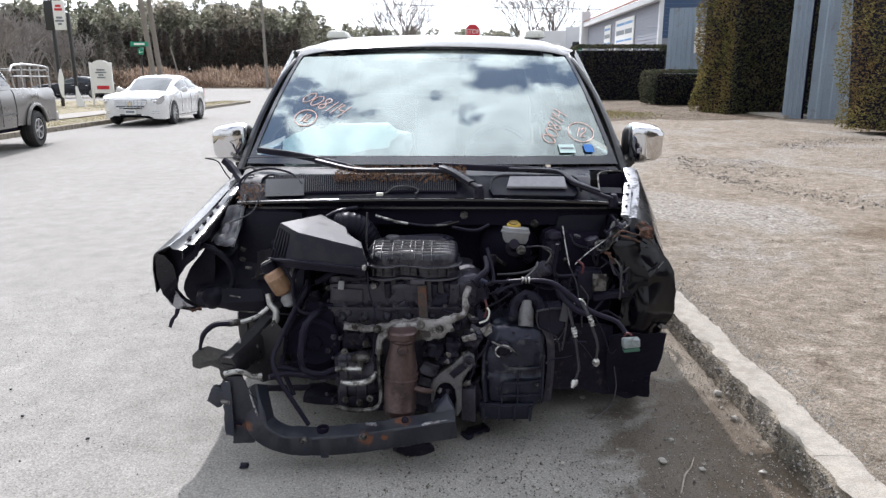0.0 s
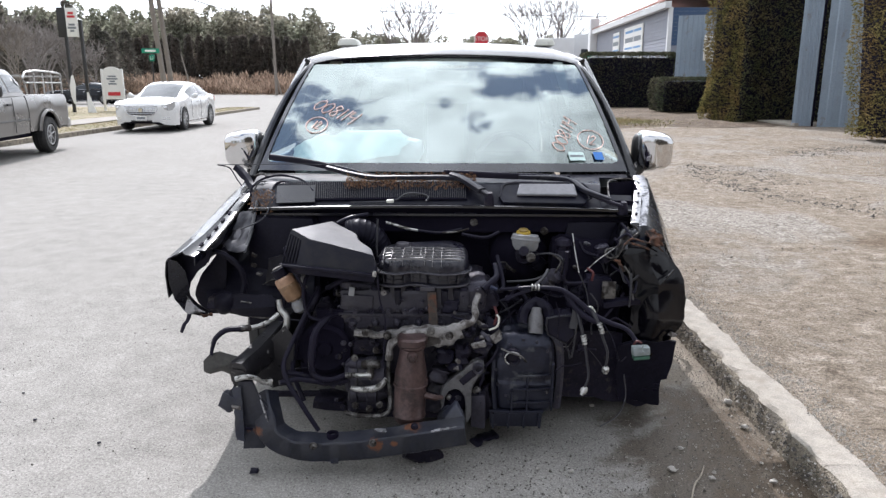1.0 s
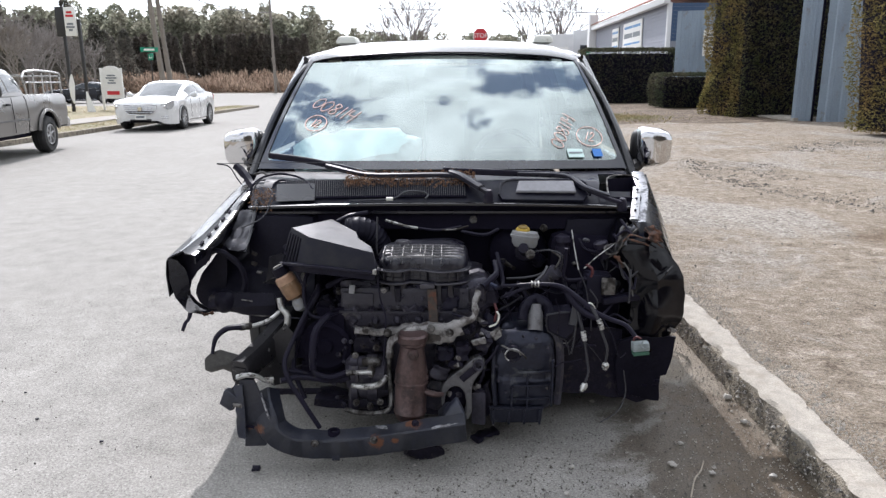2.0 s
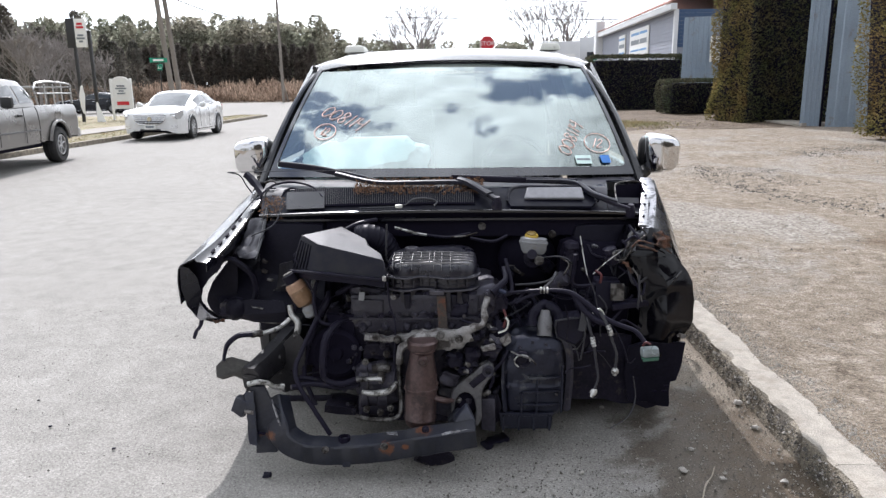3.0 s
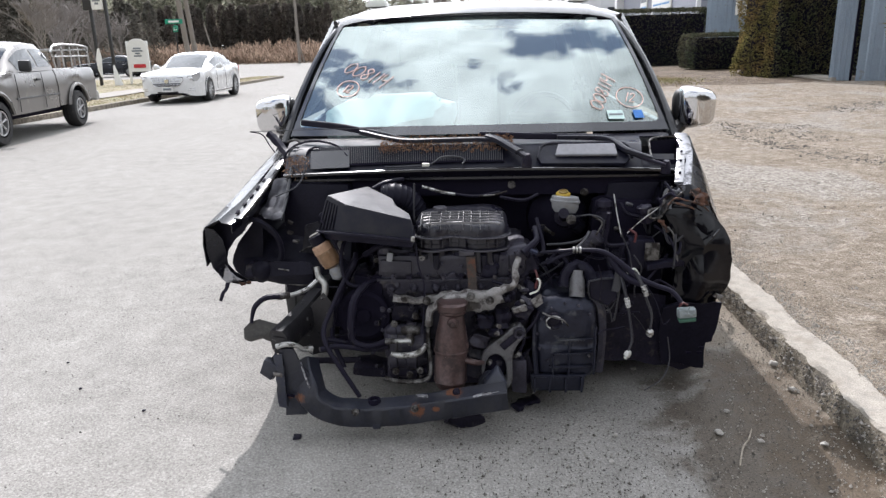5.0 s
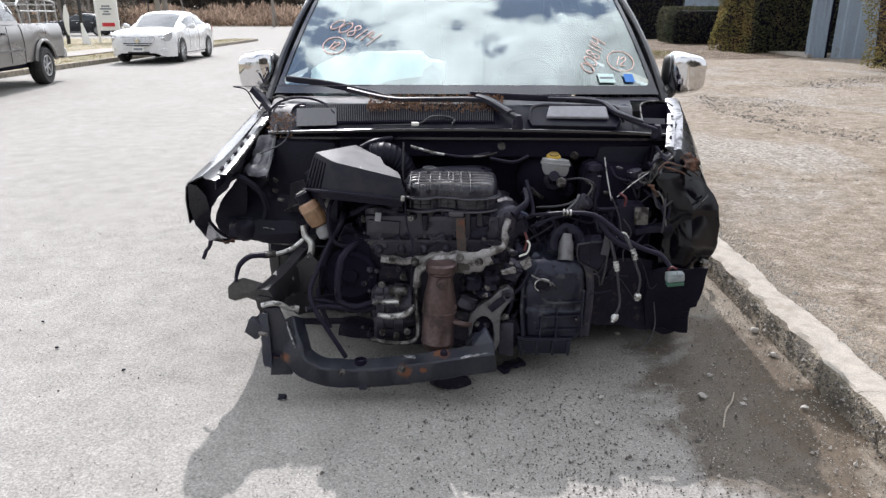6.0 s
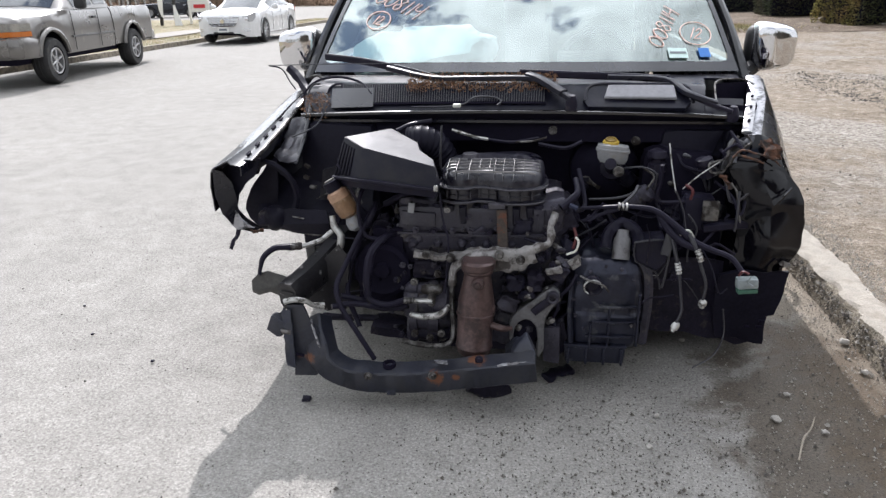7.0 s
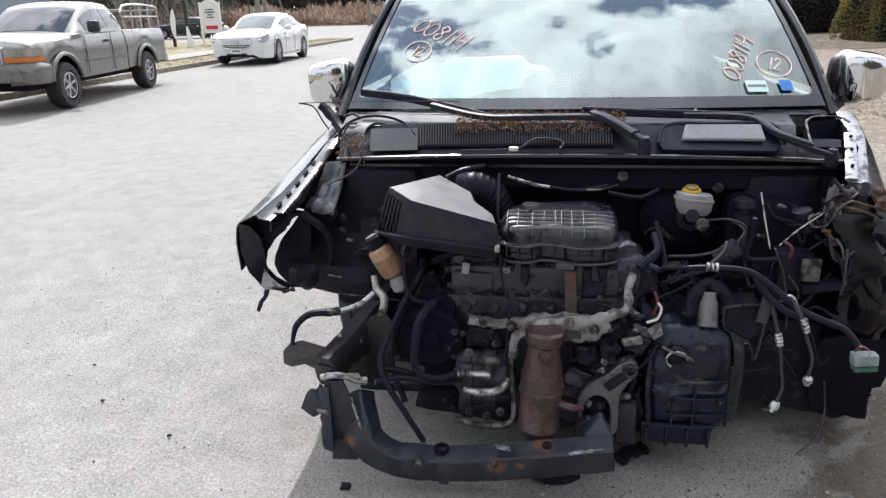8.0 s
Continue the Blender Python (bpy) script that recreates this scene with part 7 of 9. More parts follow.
# ---- engine bay ----
M["iron_dark"] = surface("iron_dark", (0.0387, 0.0358, 0.0515), 0.5, metal=0.3, vary=0.5, scale=14, fine=80, bump=0.6, depth=0.003, spot=(0.1, 0.092, 0.09), spot_at=0.62, spot_scale=20, spot_rough=0.7)
M["gearbox"] = surface("gearbox", (0.0174, 0.0190, 0.0332), 0.38, metal=0.4, vary=0.4, scale=9, fine=70, bump=0.4, depth=0.002, spot=(0.09, 0.092, 0.1), spot_at=0.63, spot_scale=14, spot_rough=0.75)
M["cover_grey"] = surface("cover_grey", (0.0286, 0.0269, 0.0391), 0.5, metal=0.1, vary=0.35, scale=16, fine=120, bump=0.3, depth=0.0015, spot=(0.06, 0.057, 0.066), spot_at=0.62, spot_scale=24, spot_rough=0.7, soft=0.1)
M["rail_scraped"] = surface("rail_scraped", (0.02, 0.019, 0.022), 0.32, metal=0.3, vary=0.4, scale=20, fine=90, bump=0.3, depth=0.0015, spot=(0.3, 0.3, 0.3), spot_at=0.66, spot_scale=30, spot_rough=0.4)
M["box_plastic"] = surface("box_plastic", (0.0095, 0.0095, 0.018), 0.42, vary=0.3, fine=140, bump=0.25, depth=0.0008, spot=(0.03, 0.03, 0.03), spot_at=0.62, spot_scale=12, spot_rough=0.6, soft=0.2, spec=0.2)
M["amber_pale"] = surface("amber_pale", (0.36, 0.22, 0.14), 0.35, vary=0.3, scale=25, bump=0.1)
M["milky_plastic"] = surface("milky_plastic", (0.22, 0.225, 0.235), 0.45, vary=0.2, scale=30, fine=100, bump=0.1, depth=0.0005, spot=(0.2, 0.19, 0.18), spot_at=0.62, spot_scale=25)
M["yellow_dark"] = surface("yellow_dark", (0.2, 0.13, 0.02), 0.5, vary=0.3, bump=0.1)
M["arm_alloy"] = surface("arm_alloy", (0.155, 0.152, 0.158), 0.5, metal=0.3, vary=0.25, scale=20, fine=120, bump=0.3, depth=0.001, spot=(0.07, 0.066, 0.066), spot_at=0.6, spot_scale=25)
M["cover_plastic"] = surface("cover_plastic", (0.009, 0.0085, 0.016), 0.3, vary=0.35, fine=160, bump=0.2, depth=0.0006, spot=(0.05, 0.047, 0.055), spot_at=0.62, spot_scale=26, spot_rough=0.6, soft=0.12, spec=0.5)
M["seam_plastic"] = surface("seam_plastic", (0.045, 0.042, 0.052), 0.42, vary=0.4, scale=30, fine=160, bump=0.2, depth=0.0006)
# pale colour painted on the black manifold ribs as their glint
M["rib_glint"] = surface("rib_glint", (0.2, 0.195, 0.2), 0.45, vary=0.3, bump=0.1)
M["rusty_beam"] = surface("rusty_beam", (0.019, 0.021, 0.032), 0.38, metal=0.15, vary=0.35, scale=10, fine=80, bump=0.35, depth=0.0015, spot=(0.04, 0.04, 0.046), spot_at=0.6, spot_scale=13, spot_rough=0.7, soft=0.15,
                          patches=(((-0.220, 2.378, 0.127), 0.045), ((-0.087, 2.420, 0.182), 0.05), ((-0.155, 2.380, 0.131), 0.022), ((-0.693, 2.410, 0.161), 0.02), ((-0.449, 2.370, 0.129), 0.018), ((-0.653, 2.415, 0.159), 0.035)), patch=(0.14, 0.055, 0.026))
M["strap_rust"] = surface("strap_rust", (0.06, 0.047, 0.04), 0.6, metal=0.2, vary=0.5, scale=30, fine=120, bump=0.4, depth=0.001, spot=(0.12, 0.045, 0.025), spot_at=0.58, spot_scale=40)
M["wire_red"] = surface("wire_red", (0.075, 0.012, 0.014), 0.5, bump=0.0)
M["wire_blue"] = surface("wire_blue", (0.01, 0.015, 0.045), 0.5, bump=0.0)
M["connector"] = surface("connector", (0.22, 0.25, 0.255), 0.45, vary=0.3, scale=40, bump=0.2, spot=(0.2, 0.22, 0.2), spot_at=0.6, spot_scale=50)

engine = part("engine", rough_up(rough_up(finer(bx((-0.09, 2.84, 0.39), (0.56, 0.32, 0.52), None, 0.03), 6), 0.03, 10), 0.01, 35), "iron_dark", van, "grimy bare V6 engine block")


def eng(name, bm, mat, label="", parent=None):
    return part(name, bm, mat, parent or engine, label)


def on_van(name, bm, mat, label=""):
    return part(name, bm, mat, van, label)


# air filter box with its tilted lid and ribbed duct
top = [(-0.564, 2.680, 0.860), (-0.482, 2.600, 0.839), (-0.231, 2.540, 0.792), (-0.244, 2.600, 0.801), (-0.310, 2.720, 0.808), (-0.327, 2.780, 0.822), (-0.439, 2.870, 0.856)]
low = [(-0.607, 2.680, 0.723), (-0.498, 2.580, 0.741), (-0.226, 2.530, 0.725), (-0.227, 2.620, 0.724), (-0.260, 2.720, 0.727), (-0.276, 2.780, 0.728), (-0.416, 2.870, 0.741)]
bm = bmesh.new()
cen = sum((Vector(p) for p in top), Vector()) / len(top)
skin(bm, [low, [Vector(l).lerp(Vector(t), 0.85) for l, t in zip(low, top)], [Vector(t).lerp(cen, 0.02) + Vector((0, 0, 0.002)) for t in top]])
airbox = on_van("air_filter_box", bm, "box_plastic", "black plastic air filter box with a sunlit lid")
# paler skin over the box top: sunlight painted on, sides left dark
lid = [Vector(t).lerp(cen, 0.035) + Vector((0, 0, 0.0045)) for t in top]
eng("box_lid", skin_box(lid, 0.004, 0.985), "dusty_plastic", "lid in paler grey, its sunlight put into the colour", airbox)
eng("box_flange", bar([low[0], low[1], low[2]], 0.02, 0.012), "black_plastic", "", airbox)
eng("box_base", skin_box([Vector(p) - Vector((0, 0, 0.005)) for p in low], 0.025, 0.94), "black_plastic", "", airbox)
for k in range(5):
    a, b = Vector(top[0]).lerp(Vector(top[1]), 0.08 + 0.14 * k), Vector(low[0]).lerp(Vector(low[1]), 0.08 + 0.14 * k)
    eng("box_rib", tb([a - Vector((0.003, 0.002, 0.012)), b - Vector((0.003, 0.002, 0))], 0.0028, 5, 1), "liner_plastic", "", airbox)
eng("intake_duct", tb([(-0.375, 2.860, 0.810), (-0.325, 2.860, 0.814), (-0.278, 2.880, 0.787), (-0.247, 2.900, 0.730), (-0.236, 2.900, 0.674)], [0.052, 0.055, 0.055, 0.05, 0.05], 18, 8, 1.0, 0.07), "liner_plastic", "ribbed black intake duct", airbox)
eng("breather_hose", tb([(-0.415, 2.860, 0.851), (-0.367, 2.880, 0.871), (-0.298, 2.920, 0.878)], 0.009, 8), "rubber", "", airbox)
eng("clip", bx((-0.228, 2.520, 0.732), (0.014, 0.01, 0.02), None, 0.003), "aluminium", "", airbox)

# intake manifold: kidney-shaped moulding in two halves, grid of ribs on the front of its top
def kidney(x, k=1.0):
    """The front of the moulding at x."""
    c = min(1.0, abs(x + 0.06) / (0.182 * k))
    s = (1 - (c ** (1 / 0.55)) ** 2) ** 0.275
    return 2.765 - 0.135 * k * s + 0.045 * math.exp(-((x + 0.088) / 0.04) ** 2)


def manifold_ring(z, k, n=64, fall=0.0):
    out = []
    for i in range(n):
        a = 2 * math.pi * i / n
        c, s = math.cos(a), math.sin(a)
        c, s = math.copysign(abs(c) ** 0.55, c), math.copysign(abs(s) ** 0.55, s)
        x = -0.06 + 0.182 * k * c
        dip = 0.045 * math.exp(-((x + 0.088) / 0.04) ** 2) if s < -0.3 else 0.0
        y = 2.765 + (0.135 if s < 0 else 0.115 + 0.03 * c) * k * s + dip
        out.append((x, y, z + (fall * max(0.0, y - 2.67) if z > 0.71 else 0.0)))
    return out


bm = bmesh.new()
skin(bm, [manifold_ring(0.60, 0.9), manifold_ring(0.642, 0.9), manifold_ring(0.646, 1.0), manifold_ring(0.656, 1.0), manifold_ring(0.66, 0.93), manifold_ring(0.692, 0.93), manifold_ring(0.696, 1.02), manifold_ring(0.704, 1.02), manifold_ring(0.707, 0.97),
          *(manifold_ring(z, k, fall=0.15) for z, k in ((0.722, 0.965), (0.735, 0.94), (0.745, 0.89), (0.750, 0.83), (0.752, 0.74), (0.752, 0.4)))])
bmesh.ops.recalc_face_normals(bm, faces=bm.faces)
manifold = eng("intake_manifold", bm, "cover_plastic", "black plastic intake manifold with a grid of ribs on top")
for x in (-0.212, -0.180, -0.137, -0.103, -0.07, -0.052, -0.022, 0.012, 0.045):
    f = kidney(x)
    eng("rib", bar([(x, 2.775, 0.771), (x, 2.70, 0.760), (x, max(f + 0.03, 2.67), 0.754), (x, f + 0.014, 0.743), (x, f + 0.006, 0.73)], 0.0017, 0.008), "rib_glint" if x < 0.04 else "cover_plastic", "", manifold)
for y in (2.66, 2.688, 2.716, 2.744, 2.772):
    w, z = (0.15 if y > 2.67 else 0.135), 0.15 * (y - 2.67)
    eng("rib", bar([(-0.06 - w, y, 0.751 + z), (-0.05 - w * 0.8, y, 0.755 + z), (-0.06, y, 0.756 + z), (0.02, y, 0.755 + z), (-0.06 + w + 0.01, y + 0.01, 0.748 + z)], 0.0017, 0.008), "rib_glint", "", manifold)
for z, k, r, mt in ((0.70, 1.025, 0.0035, "seam_plastic"), (0.651, 1.005, 0.004, "seam_plastic"), (0.675, 0.94, 0.002, "cover_plastic")):
    ring = [p for p in manifold_ring(z, k) if p[1] < 2.80]
    ring.sort(key=lambda p: math.atan2(p[1] - 2.95, p[0] + 0.06))
    eng("seam_lip", tb(ring, r, 6, 2), mt, "", manifold)
for x in (-0.21, -0.175, -0.13, -0.1, -0.072, -0.045, 0.0, 0.04, 0.075):
    f = kidney(x, 0.95)
    eng("web", bx((x, f - 0.002, 0.676), (0.004, 0.016, 0.03), None, 0.001), "cover_plastic", "", manifold)
for x in (-0.2, -0.155, -0.11, -0.065, -0.02, 0.025, 0.07):
    f = kidney(x, 0.9)
    eng("runner", bar([(x, f - 0.006, 0.64), (x, f + 0.004, 0.61), (x, f + 0.02, 0.575)], 0.026, 0.03, (0, 1, 0)), "cover_plastic", "", manifold)
eng("oil_cap", lt((-0.145, 2.80, 0.765), (-0.145, 2.80, 0.786), [(0, 0.03), (0.7, 0.03), (1, 0.026), (0.9, 0.018)], 18), "seam_plastic", "", manifold)
for q in ((0.062, 2.66, 0.71), (-0.225, 2.7, 0.71)):
    eng("cover_screw", lt(q, (q[0], q[1] - 0.004, q[2] + 0.012), [(0, 0.007), (0.5, 0.007), (0.6, 0.004), (1, 0.004)], 8), "aluminium", "", manifold)
eng("front_catch", bx((-0.04, 2.625, 0.648), (0.055, 0.022, 0.016), None, 0.003), "seam_plastic", "", manifold)
eng("cover_tab", bx((-0.03, 2.86, 0.75), (0.07, 0.04, 0.02), None, 0.006), "black_plastic", "", manifold)
eng("red_clip", tb([(-0.205, 2.80, 0.755), (-0.19, 2.79, 0.76), (-0.17, 2.795, 0.758)], 0.003, 6), "wire_red", "", manifold)

# heads, valve cover, brackets
vcover = eng("valve_cover", rough_up(finer(bx((-0.13, 2.725, 0.585), (0.5, 0.14, 0.09), None, 0.014), 4), 0.006, 20), "cover_grey", "dull grey valve cover with bolt bosses")
for k in range(8):
    x = -0.35 + 0.064 * k
    eng("cover_fin", bx((x, 2.656, 0.575), (0.004, 0.008, 0.05), None, 0.001), "cover_grey", "", vcover)
    p = Vector((x + 0.03, 2.652, 0.548))
    eng("cover_bolt", lt(p, p - Vector((0, 0.02, 0)), [(0, 0.012), (0.3, 0.012), (0.35, 0.008), (1, 0.007)], 8), ("iron_dark", "grime", "cover_grey")[k % 3], "", vcover)
eng("cover_flange", bar([(-0.385, 2.652, 0.538), (-0.13, 2.65, 0.536), (0.12, 2.652, 0.538)], 0.02, 0.01), "cover_grey", "", vcover)
eng("cover_step", bx((-0.31, 2.65, 0.59), (0.12, 0.02, 0.05), Matrix.Rotation(0.06, 4, "Y"), 0.008), "cover_grey", "", vcover)
eng("cylinder_head", rough_up(finer(bx((-0.1, 2.735, 0.505), (0.5, 0.16, 0.06), None, 0.008), 4), 0.008, 24), "iron_dark", "dirty cast cylinder head")
rng = random.Random(11)
for k in range(16):
    p = Vector((rng.uniform(-0.36, 0.14), 2.655, rng.uniform(0.47, 0.62)))
    eng("bolt", lt(p, p - Vector((0, 0.016, 0)), [(0, 0.008), (0.5, 0.008), (0.55, 0.005), (1, 0.004)], 8), rng.choice(("cover_grey", "iron_dark", "grime")))
for k in range(6):
    x = -0.33 + 0.085 * k
    eng("coil", rough_up(lt((x, 2.665, 0.6), (x, 2.672, 0.64), [(0, 0.008), (0.2, 0.013), (0.6, 0.012), (0.65, 0.017), (0.95, 0.016), (1, 0.01)], 12), 0.006, 40), "black_plastic")
    eng("port_boss", rough_up(lt((x, 2.68, 0.505), (x, 2.638, 0.5), [(0, 0.02), (0.7, 0.017), (1, 0.008)], 12), 0.004, 40), "iron_dark")
eng("strap_bracket", bar([(-0.025, 2.630, 0.633), (-0.021, 2.630, 0.555), (-0.017, 2.620, 0.485)], 0.034, 0.006, (0, 1, 0)), "strap_rust", "rusty steel strap bracket")
eng("white_tag", bx((-0.328, 2.620, 0.636), (0.022, 0.006, 0.035), Matrix.Rotation(radians(8), 4, "Y"), 0.002), "milky_plastic", "small white tag")
eng("side_cover", rough_up(bx((-0.33, 2.76, 0.5), (0.1, 0.2, 0.26), None, 0.02), 0.015, 12), "grime")

# pale exhaust crossover and heat shield
eng("crossover_pipe", rough_up(tb([(-0.182, 2.560, 0.387), (-0.173, 2.560, 0.444), (-0.121, 2.560, 0.484), (-0.033, 2.570, 0.490), (0.044, 2.570, 0.499), (0.103, 2.580, 0.522), (0.137, 2.590, 0.541), (0.142, 2.610, 0.584), (0.155, 2.640, 0.624)], [0.012, 0.016, 0.02, 0.02, 0.018, 0.016, 0.012, 0.011, 0.011], 12, 6), 0.01, 34), "bright_cast", "pale corroded exhaust crossover")
eng("heat_shield", rough_up(bar([(-0.317, 2.600, 0.481), (-0.210, 2.600, 0.474), (-0.081, 2.600, 0.492), (0.069, 2.600, 0.486)], 0.035, 0.022, steps=10), 0.012, 40), "bright_cast", "pale flaking heat shield")
eng("heat_shield", rough_up(bar([(-0.048, 2.580, 0.459), (0.027, 2.570, 0.463), (0.091, 2.580, 0.493)], 0.03, 0.04, steps=10), 0.012, 40), "bright_cast")
for q in ((-0.025, 2.550, 0.506), (0.044, 2.540, 0.492), (-0.190, 2.570, 0.481), (-0.270, 2.570, 0.489)):
    eng("bolt", lt(Vector(q), Vector(q) - Vector((0, 0.02, 0)), [(0, 0.016), (0.4, 0.016), (0.45, 0.01), (1, 0.009)], 10), "casting")

# catalytic converter
a, b = Vector((-0.093, 2.520, 0.477)), Vector((-0.107, 2.500, 0.155))
cat = eng("catalytic_converter", lt(a, b, [(0, 0.044), (0.03, 0.05), (0.07, 0.05), (0.09, 0.044), (0.16, 0.047), (0.26, 0.053), (0.38, 0.06), (0.5, 0.061), (0.505, 0.064), (0.52, 0.065), (0.535, 0.064), (0.54, 0.06), (0.86, 0.06), (0.87, 0.0625), (0.885, 0.0625), (0.895, 0.059), (0.95, 0.055), (0.985, 0.045), (1, 0.03)], 28), "cat_steel", "rust-brown catalytic converter can")
eng("flange", rough_up(lt(a + Vector((0, 0, 0.02)), a - Vector((0, 0, 0.016)), [(0, 0.05), (0.2, 0.057), (0.8, 0.057), (1, 0.05)], 24), 0.004, 40), "cat_steel", "", cat)
eng("sensor_boss", lt(a + Vector((0.004, -0.05, -0.045)), a + Vector((0.004, -0.072, -0.045)), [(0, 0.022), (0.5, 0.018), (0.6, 0.01), (1, 0.008)], 12), "cat_steel", "", cat)
eng("side_pipe", tb([(-0.046, 2.490, 0.275), (-0.010, 2.480, 0.270), (0.019, 2.500, 0.261)], [0.012, 0.012, 0.008], 8), "cat_steel", "", cat)
eng("bracket", bx((-0.050, 2.500, 0.333), (0.03, 0.02, 0.02), None, 0.004), "cat_steel", "", cat)

# compressor and its bright pipes
comp = eng("compressor", rough_up(lt((-0.36, 2.64, 0.29), (-0.19, 2.64, 0.29), [(0, 0.06), (0.1, 0.075), (0.3, 0.075), (0.32, 0.068), (0.6, 0.07), (0.62, 0.078), (0.9, 0.078), (1, 0.06)], 20), 0.006, 30), "iron_dark", "grimy compressor body")
for zz, rr, mt in ((0.345, 0.03, "iron_dark"), (0.235, 0.05, "iron_dark"), (0.18, 0.038, "grime")):
    eng("pump_body", rough_up(lt((-0.35, 2.61, zz), (-0.2, 2.61, zz), [(0, rr * 0.6), (0.08, rr), (0.25, rr), (0.27, rr * 0.85), (0.5, rr * 0.85), (0.52, rr * 1.05), (0.75, rr * 1.05), (0.78, rr * 0.8), (1, rr * 0.5)], 16), 0.008, 30), mt, "", comp)
eng("end_cap", lt((-0.290, 2.560, 0.366), (-0.219, 2.560, 0.366), [(0, 0.012), (0.2, 0.018), (0.8, 0.018), (1, 0.012)], 14), "casting", "grey pump cap", comp)
eng("pipe", tb([(-0.354, 2.550, 0.324), (-0.282, 2.540, 0.331), (-0.250, 2.540, 0.334)], [0.009, 0.009, 0.013], 8), "aluminium", "bright aluminium pipe", comp)
eng("pipe_nut", lt((-0.348, 2.540, 0.329), (-0.314, 2.540, 0.331), [(0, 0.012), (0.3, 0.012), (0.35, 0.009), (0.5, 0.012), (0.7, 0.012), (0.75, 0.009), (1, 0.012)], 8), "casting", "", comp)
eng("pipe_joint", lt((-0.255, 2.545, 0.313), (-0.254, 2.545, 0.359), [(0, 0.01), (0.3, 0.015), (0.7, 0.015), (1, 0.01)], 12), "casting", "", comp)
eng("pipe", tb([(-0.328, 2.540, 0.278), (-0.289, 2.530, 0.276), (-0.239, 2.530, 0.281), (-0.212, 2.540, 0.292), (-0.197, 2.560, 0.307)], [0.009, 0.012, 0.013, 0.012, 0.009], 10), "aluminium", "bright bent aluminium pipe", comp)
eng("pipe", tb([(-0.354, 2.520, 0.188), (-0.297, 2.510, 0.179), (-0.218, 2.510, 0.179), (-0.185, 2.520, 0.195), (-0.179, 2.540, 0.235), (-0.190, 2.580, 0.321), (-0.186, 2.600, 0.405)], 0.009, 8), "casting", "bent grey pipe round the pump", comp)
for q in ((-0.312, 2.530, 0.214), (-0.259, 2.530, 0.200), (-0.220, 2.530, 0.218), (-0.314, 2.560, 0.394), (-0.235, 2.580, 0.418)):
    eng("bolt", lt(Vector(q), Vector(q) - Vector((0, 0.02, 0)), [(0, 0.013), (0.5, 0.013), (0.55, 0.008), (1, 0.007)], 10), "casting", "", comp)
eng("crank_pulley", lt((-0.44, 2.68, 0.40), (-0.44, 2.62, 0.40), [(0, 0.06), (0.1, 0.1), (0.3, 0.09), (0.5, 0.1), (0.7, 0.09), (0.9, 0.1), (1, 0.085), (0.8, 0.07), (0.75, 0.03), (1, 0.025), (1, 0.01)], 26), "underbody", "dark grooved crank pulley")
eng("belt_cover", rough_up(sheet([[(-0.47 + 0.1 * t, 2.67, z) for t in (0, 0.5, 1)] for z in (0.25, 0.35, 0.45, 0.55)], 0.02), 0.03, 12), "underbody")

# gearbox, sump and ribs
def rounded(cx, cy, z, w, d, p=0.5, n=24):
    out = []
    for i in range(n):
        a = 2 * math.pi * i / n
        c, s = math.cos(a), math.sin(a)
        out.append((cx + w * math.copysign(abs(c) ** p, c), cy + d * math.copysign(abs(s) ** p, s), z))
    return out


bm = bmesh.new()
skin(bm, [rounded(0.33, 2.75, 0.15, 0.112, 0.14, 0.3), rounded(0.335, 2.75, 0.175, 0.12, 0.15, 0.3), rounded(0.335, 2.75, 0.27, 0.124, 0.155, 0.3), rounded(0.335, 2.75, 0.285, 0.128, 0.145, 0.35), rounded(0.335, 2.755, 0.36, 0.128, 0.145, 0.4), rounded(0.33, 2.76, 0.42, 0.118, 0.14, 0.45), rounded(0.325, 2.765, 0.455, 0.098, 0.12, 0.5), rounded(0.32, 2.77, 0.47, 0.06, 0.08)])
bmesh.ops.recalc_face_normals(bm, faces=bm.faces)
bmesh.ops.subdivide_edges(bm, edges=bm.edges[:], cuts=3, use_grid_fill=True)
gear = eng("gearbox", rough_up(rough_up(bm, 0.016, 10), 0.006, 38), "gearbox", "blue-grey cast gearbox housing")
for k in range(11):
    t = radians(-40 + 27 * k)
    p = Vector((0.335 + 0.112 * math.cos(t), 2.603, 0.325 + 0.13 * math.sin(t)))
    eng("bolt", lt(p, p - Vector((0, 0.016, 0)), [(0, 0.006), (0.5, 0.006), (0.55, 0.004), (1, 0.003)], 8), "iron_dark", "", gear)
eng("wire_bundle", tb([(0.241, 2.580, 0.426), (0.272, 2.570, 0.414), (0.315, 2.570, 0.400), (0.338, 2.580, 0.373)], 0.004, 5), "casting", "", gear)
for k in range(3):
    z = 0.2 + 0.055 * k
    eng("rib", bar([(0.27 + 0.02 * k, 2.596, z), (0.36, 2.588, z + 0.002), (0.45, 2.61, z)], 0.012, 0.008), "gearbox", "", gear)
for x, z0, z1 in ((0.285, 0.16, 0.25), (0.345, 0.16, 0.31), (0.44, 0.17, 0.36)):
    eng("rib", bar([(x, 2.592, z0), (x, 2.588, z1)], 0.008, 0.012, (0, 1, 0)), "gearbox", "", gear)
eng("rim_edge", tb([(0.222, 2.6, 0.17), (0.214, 2.605, 0.28), (0.218, 2.61, 0.4)], 0.01, 6, 5), "gearbox", "", gear)
eng("rear_rim", tb([(0.472, 2.68, 0.14), (0.48, 2.68, 0.3), (0.47, 2.68, 0.41), (0.43, 2.7, 0.47)], 0.018, 6, 5), "iron_dark", "", gear)
